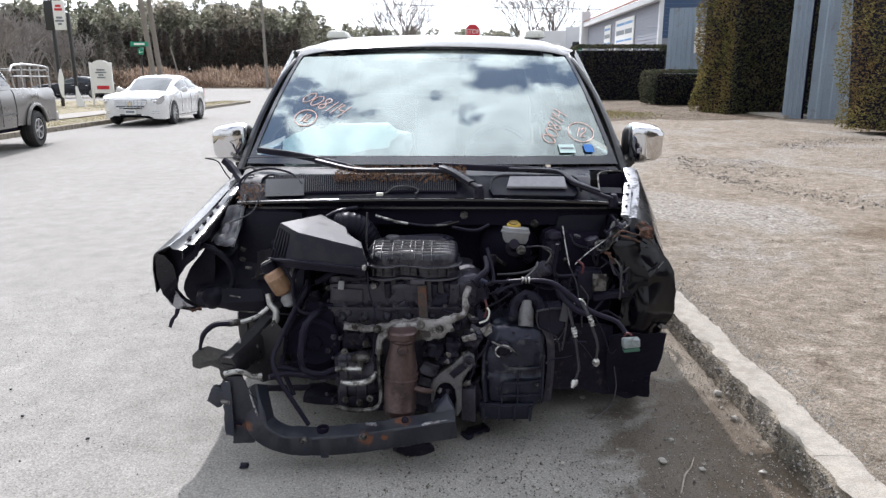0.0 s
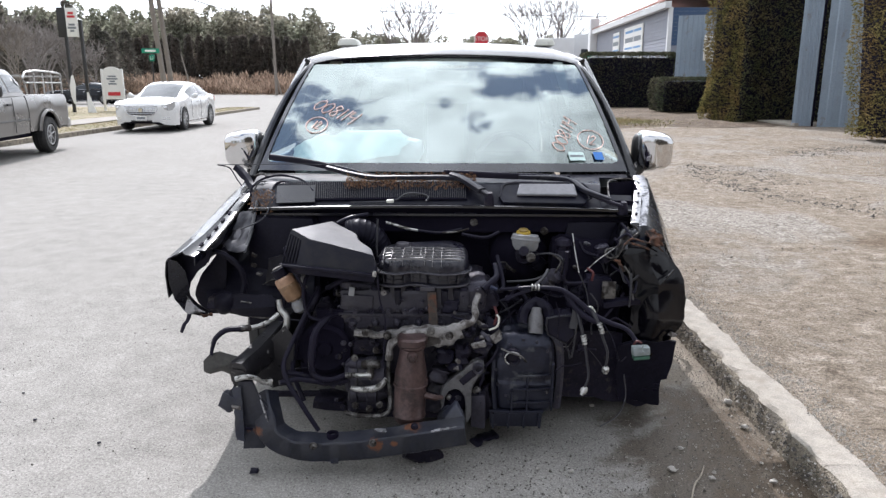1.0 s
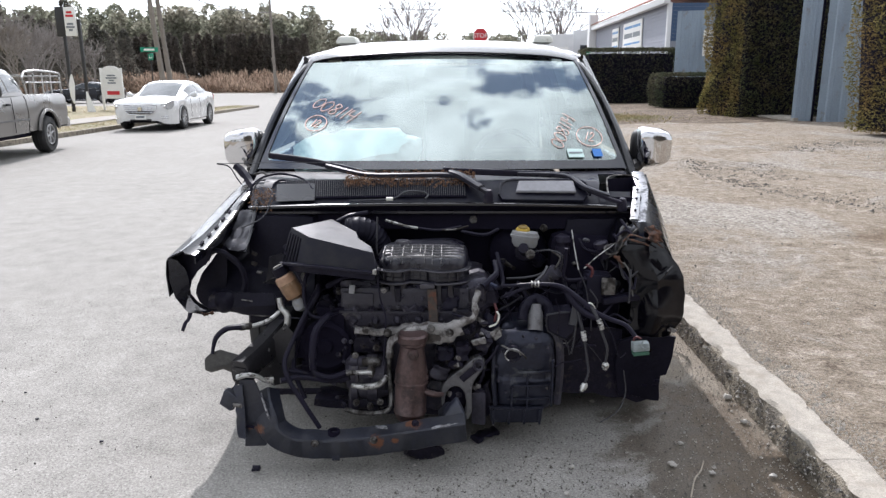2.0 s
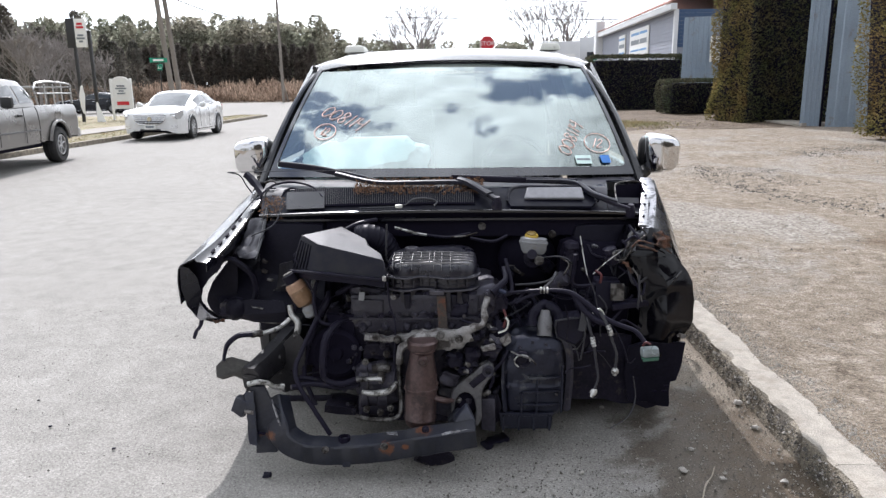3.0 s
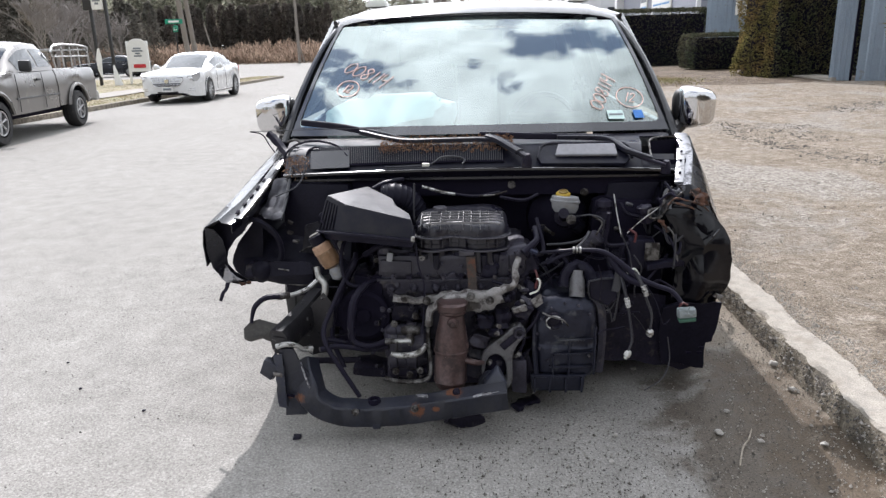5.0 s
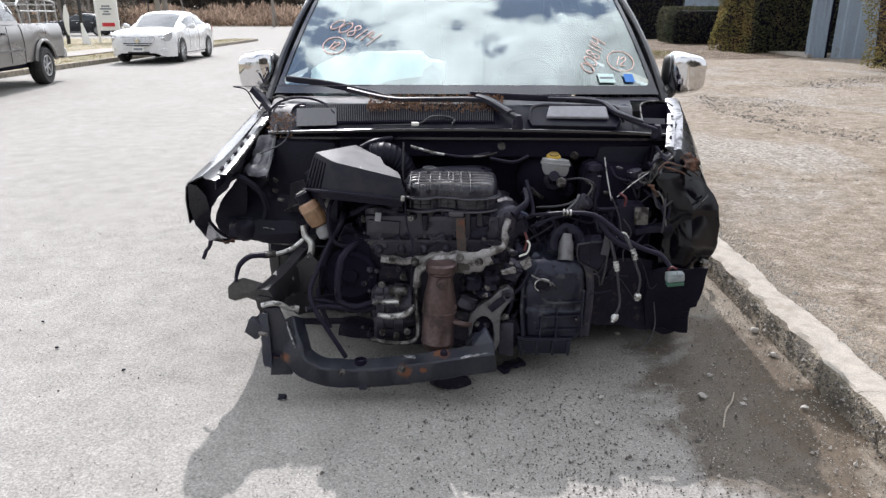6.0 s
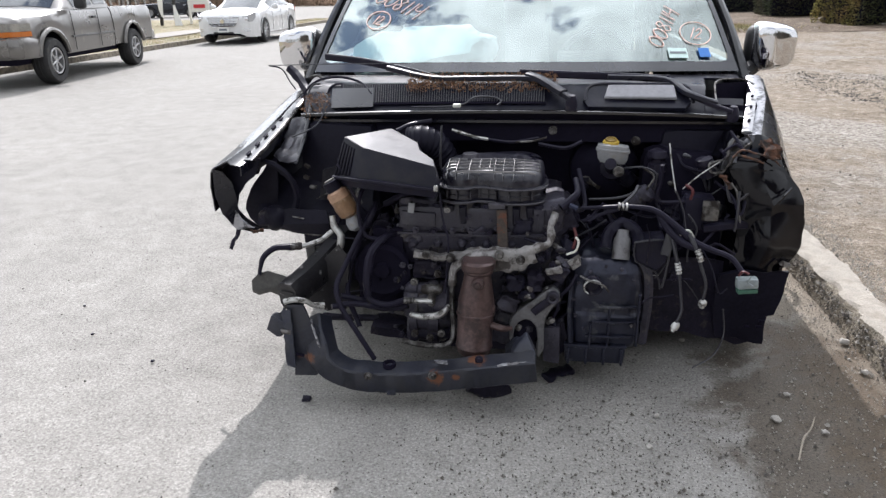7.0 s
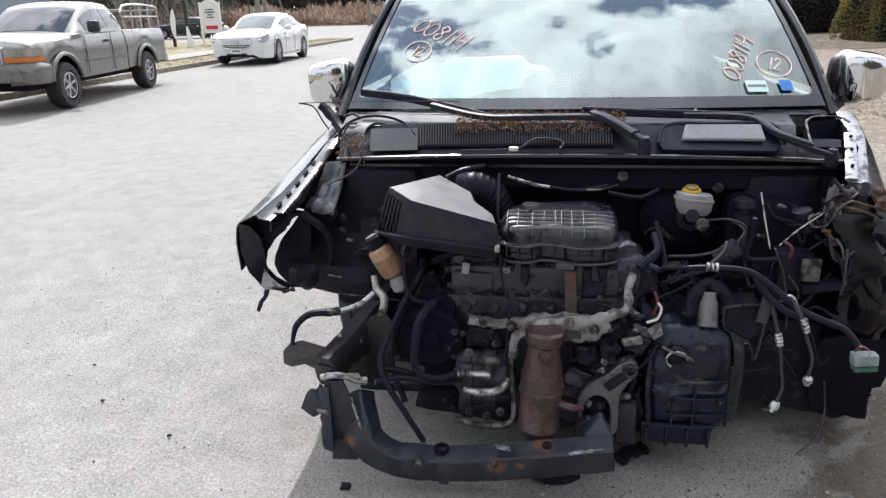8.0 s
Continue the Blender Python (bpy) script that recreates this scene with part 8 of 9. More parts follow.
c = Vector((0.286, 2.600, 0.384))
eng("shaft_hole", lt(c + Vector((0, 0.01, 0)), c - Vector((0, 0.012, 0)), [(0, 0.034), (0.8, 0.034), (1, 0.03), (0.7, 0.022), (0.4, 0.02)], 16), "grime", "", gear)
eng("torn_ring", tb([c + Vector((0.03 * math.cos(k * 0.7), -0.016, 0.026 * math.sin(k * 0.7))) for k in range(7)], 0.003, 5), "aluminium", "", gear)
pan = eng("sump_pan", bx((0.305, 2.7, 0.125), (0.2, 0.2, 0.065), None, 0.008, 1.04), "gearbox", "dark ribbed sump pan", gear)
for k in range(4):
    eng("pan_rib", bx((0.215 + 0.06 * k, 2.592, 0.125), (0.008, 0.018, 0.06), None, 0.001), "gearbox", "", pan)
eng("pan_lip", bar([(0.2, 2.6, 0.162), (0.3, 2.595, 0.16), (0.41, 2.6, 0.162)], 0.02, 0.012), "gearbox", "", pan)

# forked engine mount arm in bare aluminium
arm = eng("mount_arm", plate([(0.013, 2.57, 0.176), (0.008, 2.57, 0.234), (0.018, 2.57, 0.27), (0.047, 2.57, 0.3), (0.094, 2.57, 0.337), (0.13, 2.57, 0.369), (0.156, 2.57, 0.38), (0.177, 2.57, 0.363), (0.178, 2.57, 0.335), (0.154, 2.57, 0.309), (0.135, 2.57, 0.274), (0.129, 2.57, 0.235), (0.13, 2.57, 0.151), (0.113, 2.57, 0.117), (0.104, 2.57, 0.137), (0.108, 2.57, 0.183), (0.102, 2.57, 0.232), (0.084, 2.57, 0.257), (0.064, 2.57, 0.262), (0.043, 2.57, 0.252), (0.029, 2.57, 0.23), (0.024, 2.57, 0.196)], (0, 1, 0), 0.05, 0.004), "arm_alloy", "arched cast aluminium mount arm")
eng("arm_web", bar([(0.09, 2.566, 0.292), (0.118, 2.564, 0.318), (0.14, 2.566, 0.335)], 0.012, 0.026), "grime", "", arm)
c = Vector((0.154, 2.570, 0.352))
eng("eye", lt(c + Vector((0, 0.01, 0)), c - Vector((0, 0.02, 0)), [(0, 0.022), (0.8, 0.022), (1, 0.018), (0.9, 0.011), (0.4, 0.01)], 16), "iron_dark", "", arm)
eng("mount_rubber", rough_up(lt((0.066, 2.62, 0.20), (0.066, 2.585, 0.20), [(0, 0.045), (0.5, 0.044), (0.7, 0.03), (1, 0.02)], 18), 0.004, 30), "underbody", "black rubber bush", arm)
eng("mount_plate", rough_up(plate([(0.0, 2.53, 0.165), (0.035, 2.53, 0.205), (0.06, 2.53, 0.2), (0.085, 2.53, 0.16), (0.075, 2.53, 0.13), (0.0, 2.53, 0.13)], (0, 1, 0.4), 0.02, 0.003), 0.004, 30), "beam_paint", "", arm)
eng("mount_bracket", rough_up(bx((0.154, 2.620, 0.157), (0.06, 0.06, 0.14), None, 0.01), 0.012, 20), "iron_dark", "", arm)

# between block and gearbox: sensors, plugs, pale scraps
for q, s, mt in (((0.026, 2.580, 0.391), (0.06, 0.04, 0.045), "black_plastic"), ((0.091, 2.600, 0.395), (0.05, 0.05, 0.06), "grime"), ((0.004, 2.600, 0.313), (0.07, 0.05, 0.05), "iron_dark"), ((0.059, 2.570, 0.349), (0.05, 0.02, 0.016), "black_plastic"),
                 ((0.166, 2.600, 0.429), (0.06, 0.05, 0.05), "grime"), ((0.201, 2.660, 0.476), (0.05, 0.04, 0.06), "black_plastic"), ((0.191, 2.720, 0.572), (0.08, 0.06, 0.06), "grime"), ((0.182, 2.660, 0.167), (0.06, 0.06, 0.12), "grime"), ((0.002, 2.660, 0.191), (0.1, 0.06, 0.12), "iron_dark"),
                 ((-0.262, 2.660, 0.405), (0.14, 0.06, 0.06), "grime"), ((-0.449, 2.740, 0.518), (0.08, 0.08, 0.08), "grime"), ((-0.349, 2.680, 0.526), (0.09, 0.05, 0.05), "iron_dark"), ((-0.127, 2.660, 0.533), (0.1, 0.03, 0.03), "iron_dark"), ((0.047, 2.660, 0.568), (0.06, 0.03, 0.05), "black_plastic")):
    eng("fitting", rough_up(rough_up(finer(bx(q, s, Matrix.Rotation(rng.uniform(-0.4, 0.4), 4, "Y"), 0.007), 3), 0.016, 34, s[0] * 90), 0.006, 80), mt)
for q, s in (((0.074, 2.540, 0.391), (0.02, 0.012, 0.012)), ((0.155, 2.570, 0.445), (0.05, 0.02, 0.02)), ((0.224, 2.600, 0.464), (0.035, 0.02, 0.03)), ((0.069, 2.550, 0.355), (0.018, 0.006, 0.006))):
    eng("pale_scrap", rough_up(bx(q, s, Matrix.Rotation(rng.uniform(-0.6, 0.6), 4, "Y"), 0.004), 0.012, 60), "bright_cast", "pale scrap of broken casting")
for k in range(46):
    p, r = Vector((rng.uniform(-0.0, 0.19), rng.uniform(2.60, 2.65), rng.uniform(0.2, 0.5))), rng.uniform(0.004, 0.01)
    d = Vector((rng.uniform(-1, 1), -0.6, rng.uniform(-0.8, 0.8))).normalized()
    eng("small_fitting", rough_up(lt(p - d * 0.03, p + d * r * 3, [(0, r), (0.3, r * 1.4), (0.55, r), (0.6, r * 1.7), (0.85, r * 1.6), (1, r * 0.6)], 8), r * 0.4, 90), rng.choice(("grime", "iron_dark", "casting", "black_plastic", "iron_dark", "bright_cast")))
for k in range(10):
    a = Vector((rng.uniform(-0.0, 0.18), rng.uniform(2.59, 2.63), rng.uniform(0.24, 0.5)))
    b = a + Vector((rng.uniform(-0.08, 0.08), rng.uniform(-0.01, 0.03), rng.uniform(-0.1, 0.1)))
    eng("small_pipe", tb([a, a.lerp(b, 0.4) + Vector((0.02, -0.01, 0.02)), b], rng.uniform(0.003, 0.007), 6, 5), rng.choice(("casting", "rubber", "rubber", "iron_dark")))
eng("bare_wire", tb([(0.193, 2.580, 0.500), (0.222, 2.580, 0.514), (0.230, 2.580, 0.545), (0.221, 2.580, 0.561)], 0.004, 5), "white_plastic")

# power steering bottle and bright pipes
a, b = Vector((-0.617, 2.660, 0.715)), Vector((-0.549, 2.660, 0.589))
bottle = on_van("fluid_bottle", lt(a.lerp(b, 0.28), b, [(0, 0.024), (0.1, 0.037), (0.6, 0.039), (0.9, 0.035), (1, 0.02)], 18), "amber", "amber-stained fluid bottle")
part("cap", lt(a, a.lerp(b, 0.3), [(0, 0.02), (0.1, 0.029), (0.7, 0.03), (1, 0.026)], 16), "liner_plastic", bottle, "black cap with a grey top")
part("cap_top", lt(a, a.lerp(b, -0.03), [(0, 0.021), (0.7, 0.021), (1, 0.017), (0.8, 0.013), (0.8, 0.008), (1, 0.006)], 16), "cap_grey", bottle)
part("neck_label", lt(a.lerp(b, 0.27), a.lerp(b, 0.5), [(0, 0.03), (0.2, 0.0375), (1, 0.0395)], 18), "amber_pale", bottle)
part("bottle_foot", lt(b, b + Vector((0.02, 0, -0.05)), [(0, 0.02), (0.3, 0.028), (0.8, 0.026), (1, 0.012)], 14), "milky_plastic", bottle)
on_van("metal_pipe", tb([(-0.618, 2.660, 0.589), (-0.609, 2.650, 0.551), (-0.585, 2.640, 0.523), (-0.592, 2.630, 0.474), (-0.624, 2.630, 0.444), (-0.640, 2.630, 0.393)], [0.01, 0.012, 0.013, 0.013, 0.012, 0.011], 10), "aluminium", "bright bent aluminium pipe")
on_van("metal_pipe", tb([(-0.619, 2.650, 0.535), (-0.654, 2.620, 0.511), (-0.702, 2.580, 0.503), (-0.752, 2.550, 0.507)], 0.0085, 8), "aluminium", "bright line ending in a black hose")
on_van("hose_end", tb([(-0.739, 2.550, 0.509), (-0.787, 2.530, 0.509), (-0.821, 2.510, 0.484), (-0.833, 2.500, 0.448), (-0.835, 2.490, 0.425)], [0.012, 0.011, 0.010, 0.007, 0.006], 8), "rubber", "black hose end")
on_van("hose_crimp", lt((-0.705, 2.570, 0.506), (-0.748, 2.550, 0.507), [(0, 0.012), (0.2, 0.014), (0.5, 0.012), (0.7, 0.014), (1, 0.012)], 10), "casting")
on_van("bottle_pipe", tb([(-0.520, 2.680, 0.629), (-0.527, 2.680, 0.663), (-0.517, 2.700, 0.691)], 0.01, 8), "aluminium")

# black hoses on the left
for pts, r in (([(-0.470, 2.700, 0.623), (-0.505, 2.620, 0.548), (-0.551, 2.550, 0.447), (-0.571, 2.500, 0.390), (-0.553, 2.470, 0.334), (-0.503, 2.460, 0.249), (-0.443, 2.460, 0.142)], 0.011), ([(-0.390, 2.660, 0.533), (-0.422, 2.600, 0.535), (-0.460, 2.560, 0.488), (-0.474, 2.540, 0.406), (-0.469, 2.530, 0.337), (-0.409, 2.530, 0.315), (-0.350, 2.550, 0.325)], 0.013),
               ([(-0.482, 2.720, 0.690), (-0.507, 2.660, 0.680), (-0.515, 2.630, 0.610), (-0.491, 2.620, 0.534), (-0.422, 2.620, 0.519)], 0.009), ([(-0.470, 2.700, 0.628), (-0.472, 2.660, 0.601), (-0.506, 2.640, 0.539), (-0.538, 2.600, 0.450)], 0.013), ([(-0.564, 2.520, 0.346), (-0.506, 2.540, 0.326), (-0.426, 2.560, 0.288), (-0.339, 2.560, 0.302)], 0.014),
               ([(-0.580, 2.460, 0.332), (-0.518, 2.500, 0.328), (-0.422, 2.540, 0.297)], 0.012), ([(-0.441, 2.720, 0.617), (-0.370, 2.700, 0.657), (-0.326, 2.700, 0.646)], 0.014), ([(-0.534, 2.660, 0.498), (-0.562, 2.600, 0.335), (-0.513, 2.550, 0.217)], 0.012), ([(-0.226, 2.600, 0.697), (-0.220, 2.600, 0.609), (-0.198, 2.580, 0.526), (-0.208, 2.550, 0.357)], 0.004)):
    on_van("hose", tb(pts, r * 0.82, 9), "rubber", "black rubber hose")
on_van("loom_sleeve", rough_up(tb([(-0.422, 2.600, 0.535), (-0.459, 2.555, 0.490), (-0.473, 2.535, 0.403), (-0.468, 2.530, 0.353)], [0.013, 0.015, 0.015, 0.012], 9), 0.004, 60), "rubber")

# left frame rail, bracket, bumper beam
on_van("frame_rail", rough_up(bar([(-0.60, 3.0, 0.47), (-0.62, 2.78, 0.45), (-0.68, 2.58, 0.395), (-0.724, 2.440, 0.369)], 0.075, 0.1), 0.008, 12), "rail_scraped", "scraped dark steel frame rail")
on_van("rail_plate", rough_up(finer(plate([(-0.791, 2.60, 0.295), (-0.702, 2.60, 0.389), (-0.585, 2.60, 0.508), (-0.551, 2.60, 0.459), (-0.571, 2.60, 0.258), (-0.645, 2.60, 0.249), (-0.668, 2.60, 0.286), (-0.75, 2.60, 0.289)], (0, 1, 0), 0.008), 2), 0.014, 14), "rail_scraped", "scraped dark side plate of the frame rail")
on_van("cross_tube", rough_up(tb([(-0.70, 2.72, 0.171), (-0.6, 2.72, 0.168), (-0.482, 2.72, 0.172)], 0.014, 8), 0.003, 30), "grime")
on_van("rail_edge", rough_up(bar([(-0.638, 2.660, 0.404), (-0.683, 2.540, 0.387), (-0.720, 2.430, 0.389)], 0.05, 0.008), 0.003, 30), "rail_scraped", "bright scraped top of the rail")
on_van("rail_bracket", rough_up(plate([(-0.870, 2.500, 0.403), (-0.843, 2.500, 0.425), (-0.808, 2.500, 0.439), (-0.746, 2.520, 0.409), (-0.726, 2.520, 0.391), (-0.735, 2.460, 0.360), (-0.798, 2.480, 0.374), (-0.849, 2.500, 0.354), (-0.873, 2.500, 0.363)], (0, 0.6, -1), 0.012, 0.002), 0.006, 30), "bracket_steel", "bent steel crash bracket")
on_van("metal_pipe", tb([(-0.727, 2.420, 0.362), (-0.692, 2.420, 0.371), (-0.660, 2.430, 0.363), (-0.641, 2.450, 0.340), (-0.611, 2.470, 0.329)], [0.011, 0.01, 0.009, 0.009, 0.013], 8), "aluminium", "bright pipe end lying on the rail")
on_van("end_bracket", rough_up(finer(plate([(-0.719, 2.42, 0.35), (-0.668, 2.42, 0.353), (-0.644, 2.42, 0.295), (-0.616, 2.42, 0.247), (-0.614, 2.42, 0.203), (-0.607, 2.42, 0.12), (-0.64, 2.42, 0.091), (-0.717, 2.42, 0.085), (-0.716, 2.42, 0.138), (-0.724, 2.42, 0.189), (-0.724, 2.42, 0.24)], (0, 1, 0), 0.01), 1), 0.006, 22), "rusty_beam", "torn stamped steel end bracket")
on_van("bracket_tear", rough_up(finer(plate([(-0.786, 2.43, 0.275), (-0.755, 2.425, 0.312), (-0.74, 2.43, 0.337), (-0.727, 2.43, 0.322), (-0.728, 2.415, 0.272), (-0.746, 2.42, 0.236), (-0.769, 2.43, 0.228)], (0, 1, 0), 0.006), 2), 0.014, 30), "beam_paint", "ragged torn flap of the bracket")
on_van("bracket_slot", bx((-0.688, 2.408, 0.173), (0.03, 0.008, 0.009), Matrix.Rotation(radians(8), 4, "Y"), 0.002), "underbody")
on_van("bracket_flange", rough_up(bar([(-0.721, 2.410, 0.338), (-0.717, 2.400, 0.244), (-0.717, 2.400, 0.132)], 0.03, 0.008, (0, 1, 0)), 0.008, 40), "beam_paint")
on_van("bracket_scrap", rough_up(bx((-0.724, 2.400, 0.262), (0.035, 0.02, 0.02), None, 0.004), 0.012, 50), "bright_cast")
on_van("bracket_fold", rough_up(bx((-0.760, 2.420, 0.279), (0.05, 0.04, 0.06), Matrix.Rotation(0.5, 4, "Y"), 0.006), 0.02, 30), "beam_paint")
beam = on_van("bumper_beam", rough_up(bar([(-0.649, 2.500, 0.264), (-0.626, 2.450, 0.208), (-0.604, 2.430, 0.150), (-0.533, 2.420, 0.108), (-0.409, 2.420, 0.097), (-0.242, 2.420, 0.111), (-0.075, 2.420, 0.139), (0.103, 2.430, 0.164)], 0.085, 0.07, (0.1, 1, 0.2), None, 10, 0.07), 0.004, 22), "rusty_beam", "dark blue-grey radiator support beam with rust")
part("beam_edge", tb([(-0.648, 2.430, 0.296), (-0.623, 2.410, 0.228), (-0.612, 2.410, 0.195)], 0.004, 5), "bare_panel", beam)
for q, mt in (((-0.229, 2.370, 0.143), "casting"), ((-0.080, 2.410, 0.190), "grime"), ((-0.445, 2.370, 0.129), "casting")):
    part("beam_bolt", lt(Vector(q), Vector(q) - Vector((0, 0.01, 0)), [(0, 0.014), (0.6, 0.014), (0.65, 0.008), (1, 0.006)], 12), mt, beam)
c = Vector((-0.383, 2.420, 0.142))
part("beam_socket", lt(c - Vector((0, 0, 0.02)), c + Vector((0, 0, 0.012)), [(0, 0.022), (1, 0.022), (1, 0.016), (0.4, 0.015)], 14), "underbody", beam)
part("scratch", rough_up(bx((-0.207, 2.400, 0.179), (0.045, 0.02, 0.003), None, 0.001), 0.01, 80), "bare_panel", beam)
part("torn_edge", rough_up(tb([(-0.042, 2.390, 0.169), (-0.001, 2.385, 0.187), (0.029, 2.390, 0.189), (0.090, 2.400, 0.197)], [0.003, 0.006, 0.004, 0.003], 5), 0.006, 80), "bare_panel", beam, "bright torn steel edge")
part("beam_end", rough_up(plate([(0.070, 2.470, 0.246), (0.103, 2.440, 0.204), (0.107, 2.420, 0.112), (0.028, 2.420, 0.105), (0.024, 2.460, 0.194)], (0, 1, 0.2), 0.04, 0.006), 0.01, 20), "beam_paint", beam, "crushed end of the beam")
part("beam_tab", bx((-0.375, 2.400, 0.060), (0.03, 0.02, 0.03), None, 0.004), "beam_paint", beam)
on_van("subframe", rough_up(bar([(-0.5, 2.72, 0.15), (-0.2, 2.7, 0.13), (0.15, 2.7, 0.13)], 0.12, 0.05), 0.01, 14), "grime", "grimy subframe under the engine")
on_van("subframe", rough_up(bar([(-0.6, 3.0, 0.2), (0, 3.0, 0.15), (0.62, 3.0, 0.2)], 0.2, 0.09), 0.01, 14), "underbody", "grimy subframe under the engine")
on_van("oil_pan", rough_up(bx((-0.14, 2.75, 0.17), (0.3, 0.2, 0.12), None, 0.02, 1.1), 0.01, 15), "iron_dark", "oily engine sump")
on_van("exhaust_stub", rough_up(lt((-0.124, 2.500, 0.044), (0.015, 2.550, -0.008), [(0, 0.03), (0.3, 0.04), (0.7, 0.04), (1, 0.02)], 12), 0.01, 30), "grime")

# brake fluid reservoir and master cylinder
tub = [Vector(p) for p in ((0.282, 2.840, 0.815), (0.316, 2.820, 0.814), (0.384, 2.820, 0.807), (0.411, 2.840, 0.803), (0.420, 2.930, 0.793), (0.293, 2.930, 0.803))]
mid = sum(tub, Vector()) / 6
tub = [mid.lerp(p, 0.88) for p in tub]
bm = bmesh.new()
skin(bm, [[mid.lerp(p, 0.72) - Vector((0, 0, 0.062)) for p in tub], [mid.lerp(p, 0.9) - Vector((0, 0, 0.046)) for p in tub], [mid.lerp(p, 0.95) - Vector((0, 0, 0.022)) for p in tub], [mid.lerp(p, 1.03) - Vector((0, 0, 0.02)) for p in tub], [mid.lerp(p, 1.03) - Vector((0, 0, 0.014)) for p in tub], [mid.lerp(p, 0.96) - Vector((0, 0, 0.012)) for p in tub], [mid.lerp(p, 0.93) for p in tub], [mid.lerp(p, 0.6) + Vector((0, 0, 0.004)) for p in tub]])
bmesh.ops.recalc_face_normals(bm, faces=bm.faces)
res = on_van("brake_reservoir", bm, "milky_plastic", "milky white brake fluid reservoir")
c = Vector((0.341, 2.870, 0.804))
part("cap", lt(c - Vector((0, 0, 0.008)), c + Vector((0, -0.004, 0.022)), [(0, 0.024), (0.1, 0.0285), (0.75, 0.0285), (0.9, 0.025), (0.92, 0.014), (1, 0.012)], 18), "yellow_cap", res, "yellow filler cap")
part("cap_ring", lt(c + Vector((0, -0.004, 0.021)), c + Vector((0, -0.005, 0.026)), [(0, 0.02), (0.9, 0.019), (1, 0.015), (0.3, 0.013)], 18), "yellow_dark", res)
on_van("master_cylinder", lt((0.361, 2.980, 0.692), (0.340, 2.820, 0.750), [(0, 0.04), (0.3, 0.04), (0.35, 0.022), (1, 0.02)], 14), "grime", "dark brake master cylinder")
c = Vector((0.366, 2.800, 0.729))
on_van("pipe_flange", lt(c, c - Vector((0, 0.012, 0)), [(0, 0.02), (0.7, 0.018), (0.75, 0.006), (1, 0.005)], 14), "casting")
on_van("brake_booster", lt((0.34, 3.1, 0.68), (0.34, 2.98, 0.68), [(0, 0.13), (0.5, 0.125), (0.8, 0.09), (1, 0.04)], 22), "underbody", "black brake booster drum")

# gear selector tower, battery tray, boots
on_van("selector_post", lt((0.377, 2.660, 0.458), (0.383, 2.700, 0.551), [(0, 0.03), (0.5, 0.029), (0.7, 0.027), (0.8, 0.022), (1, 0.02)], 14), "arm_alloy", "grey cylindrical gearbox post")
on_van("post_hood", rough_up(tb([(0.329, 2.680, 0.493), (0.339, 2.700, 0.544), (0.384, 2.720, 0.568), (0.427, 2.700, 0.544), (0.433, 2.680, 0.493)], 0.02, 8), 0.006, 40), "black_plastic")
tray = on_van("battery_tray", rough_up(plate([(0.423, 2.660, 0.523), (0.523, 2.660, 0.534), (0.530, 2.660, 0.454), (0.499, 2.660, 0.419), (0.425, 2.660, 0.453)], (0, 1, 0), 0.1, 0.004), 0.005, 20), "black_plastic", "broken black battery tray")
part("tray_edge", tb([(0.418, 2.655, 0.522), (0.524, 2.655, 0.534), (0.532, 2.655, 0.451), (0.520, 2.655, 0.362)], 0.004, 5, 2), "dusty_plastic", tray)
part("tray_edge", tb([(0.420, 2.655, 0.520), (0.426, 2.655, 0.455), (0.496, 2.655, 0.418), (0.514, 2.655, 0.357)], 0.003, 5, 2), "dusty_plastic", tray)
part("tray_flap", plate([(0.521, 2.640, 0.598), (0.552, 2.630, 0.578), (0.527, 2.620, 0.491), (0.502, 2.630, 0.492)], (0, 1, 0), 0.008), "dusty_plastic", tray)
on_van("relay_plate", bx((0.675, 2.760, 0.607), (0.055, 0.012, 0.07), None, 0.004), "casting", "grey metal relay plate")
on_van("relay_box", rough_up(bx((0.642, 2.820, 0.590), (0.1, 0.08, 0.12), None, 0.01), 0.008, 20), "black_plastic")
on_van("side_shelf", bar([(0.660, 2.780, 0.542), (0.738, 2.780, 0.554), (0.800, 2.800, 0.553)], 0.05, 0.03), "black_plastic")

# wiring: thick loom, hanging lines with crimps, connector
for pts, r in (([(0.239, 2.680, 0.630), (0.307, 2.660, 0.641), (0.380, 2.640, 0.651), (0.463, 2.620, 0.648), (0.525, 2.600, 0.610), (0.587, 2.580, 0.561), (0.641, 2.560, 0.539), (0.697, 2.530, 0.524), (0.730, 2.500, 0.486)], [0.008, 0.008, 0.009, 0.012, 0.014, 0.014, 0.012, 0.011, 0.011]),
               ([(0.485, 2.620, 0.631), (0.515, 2.600, 0.588), (0.555, 2.580, 0.555), (0.596, 2.570, 0.540)], 0.016), ([(0.173, 2.660, 0.636), (0.210, 2.680, 0.664), (0.226, 2.700, 0.681), (0.220, 2.750, 0.713)], [0.018, 0.018, 0.014, 0.012]), ([(0.231, 2.800, 0.736), (0.251, 2.740, 0.659), (0.249, 2.700, 0.624), (0.217, 2.680, 0.619)], 0.01),
               ([(0.244, 2.680, 0.585), (0.307, 2.660, 0.618), (0.360, 2.650, 0.639)], 0.008), ([(0.264, 2.660, 0.591), (0.318, 2.660, 0.625), (0.350, 2.660, 0.641)], 0.006)):
    on_van("wiring_loom", tb(pts, [k * 0.78 for k in r] if isinstance(r, list) else r * 0.78, 9), "rubber", "thick taped wiring loom")
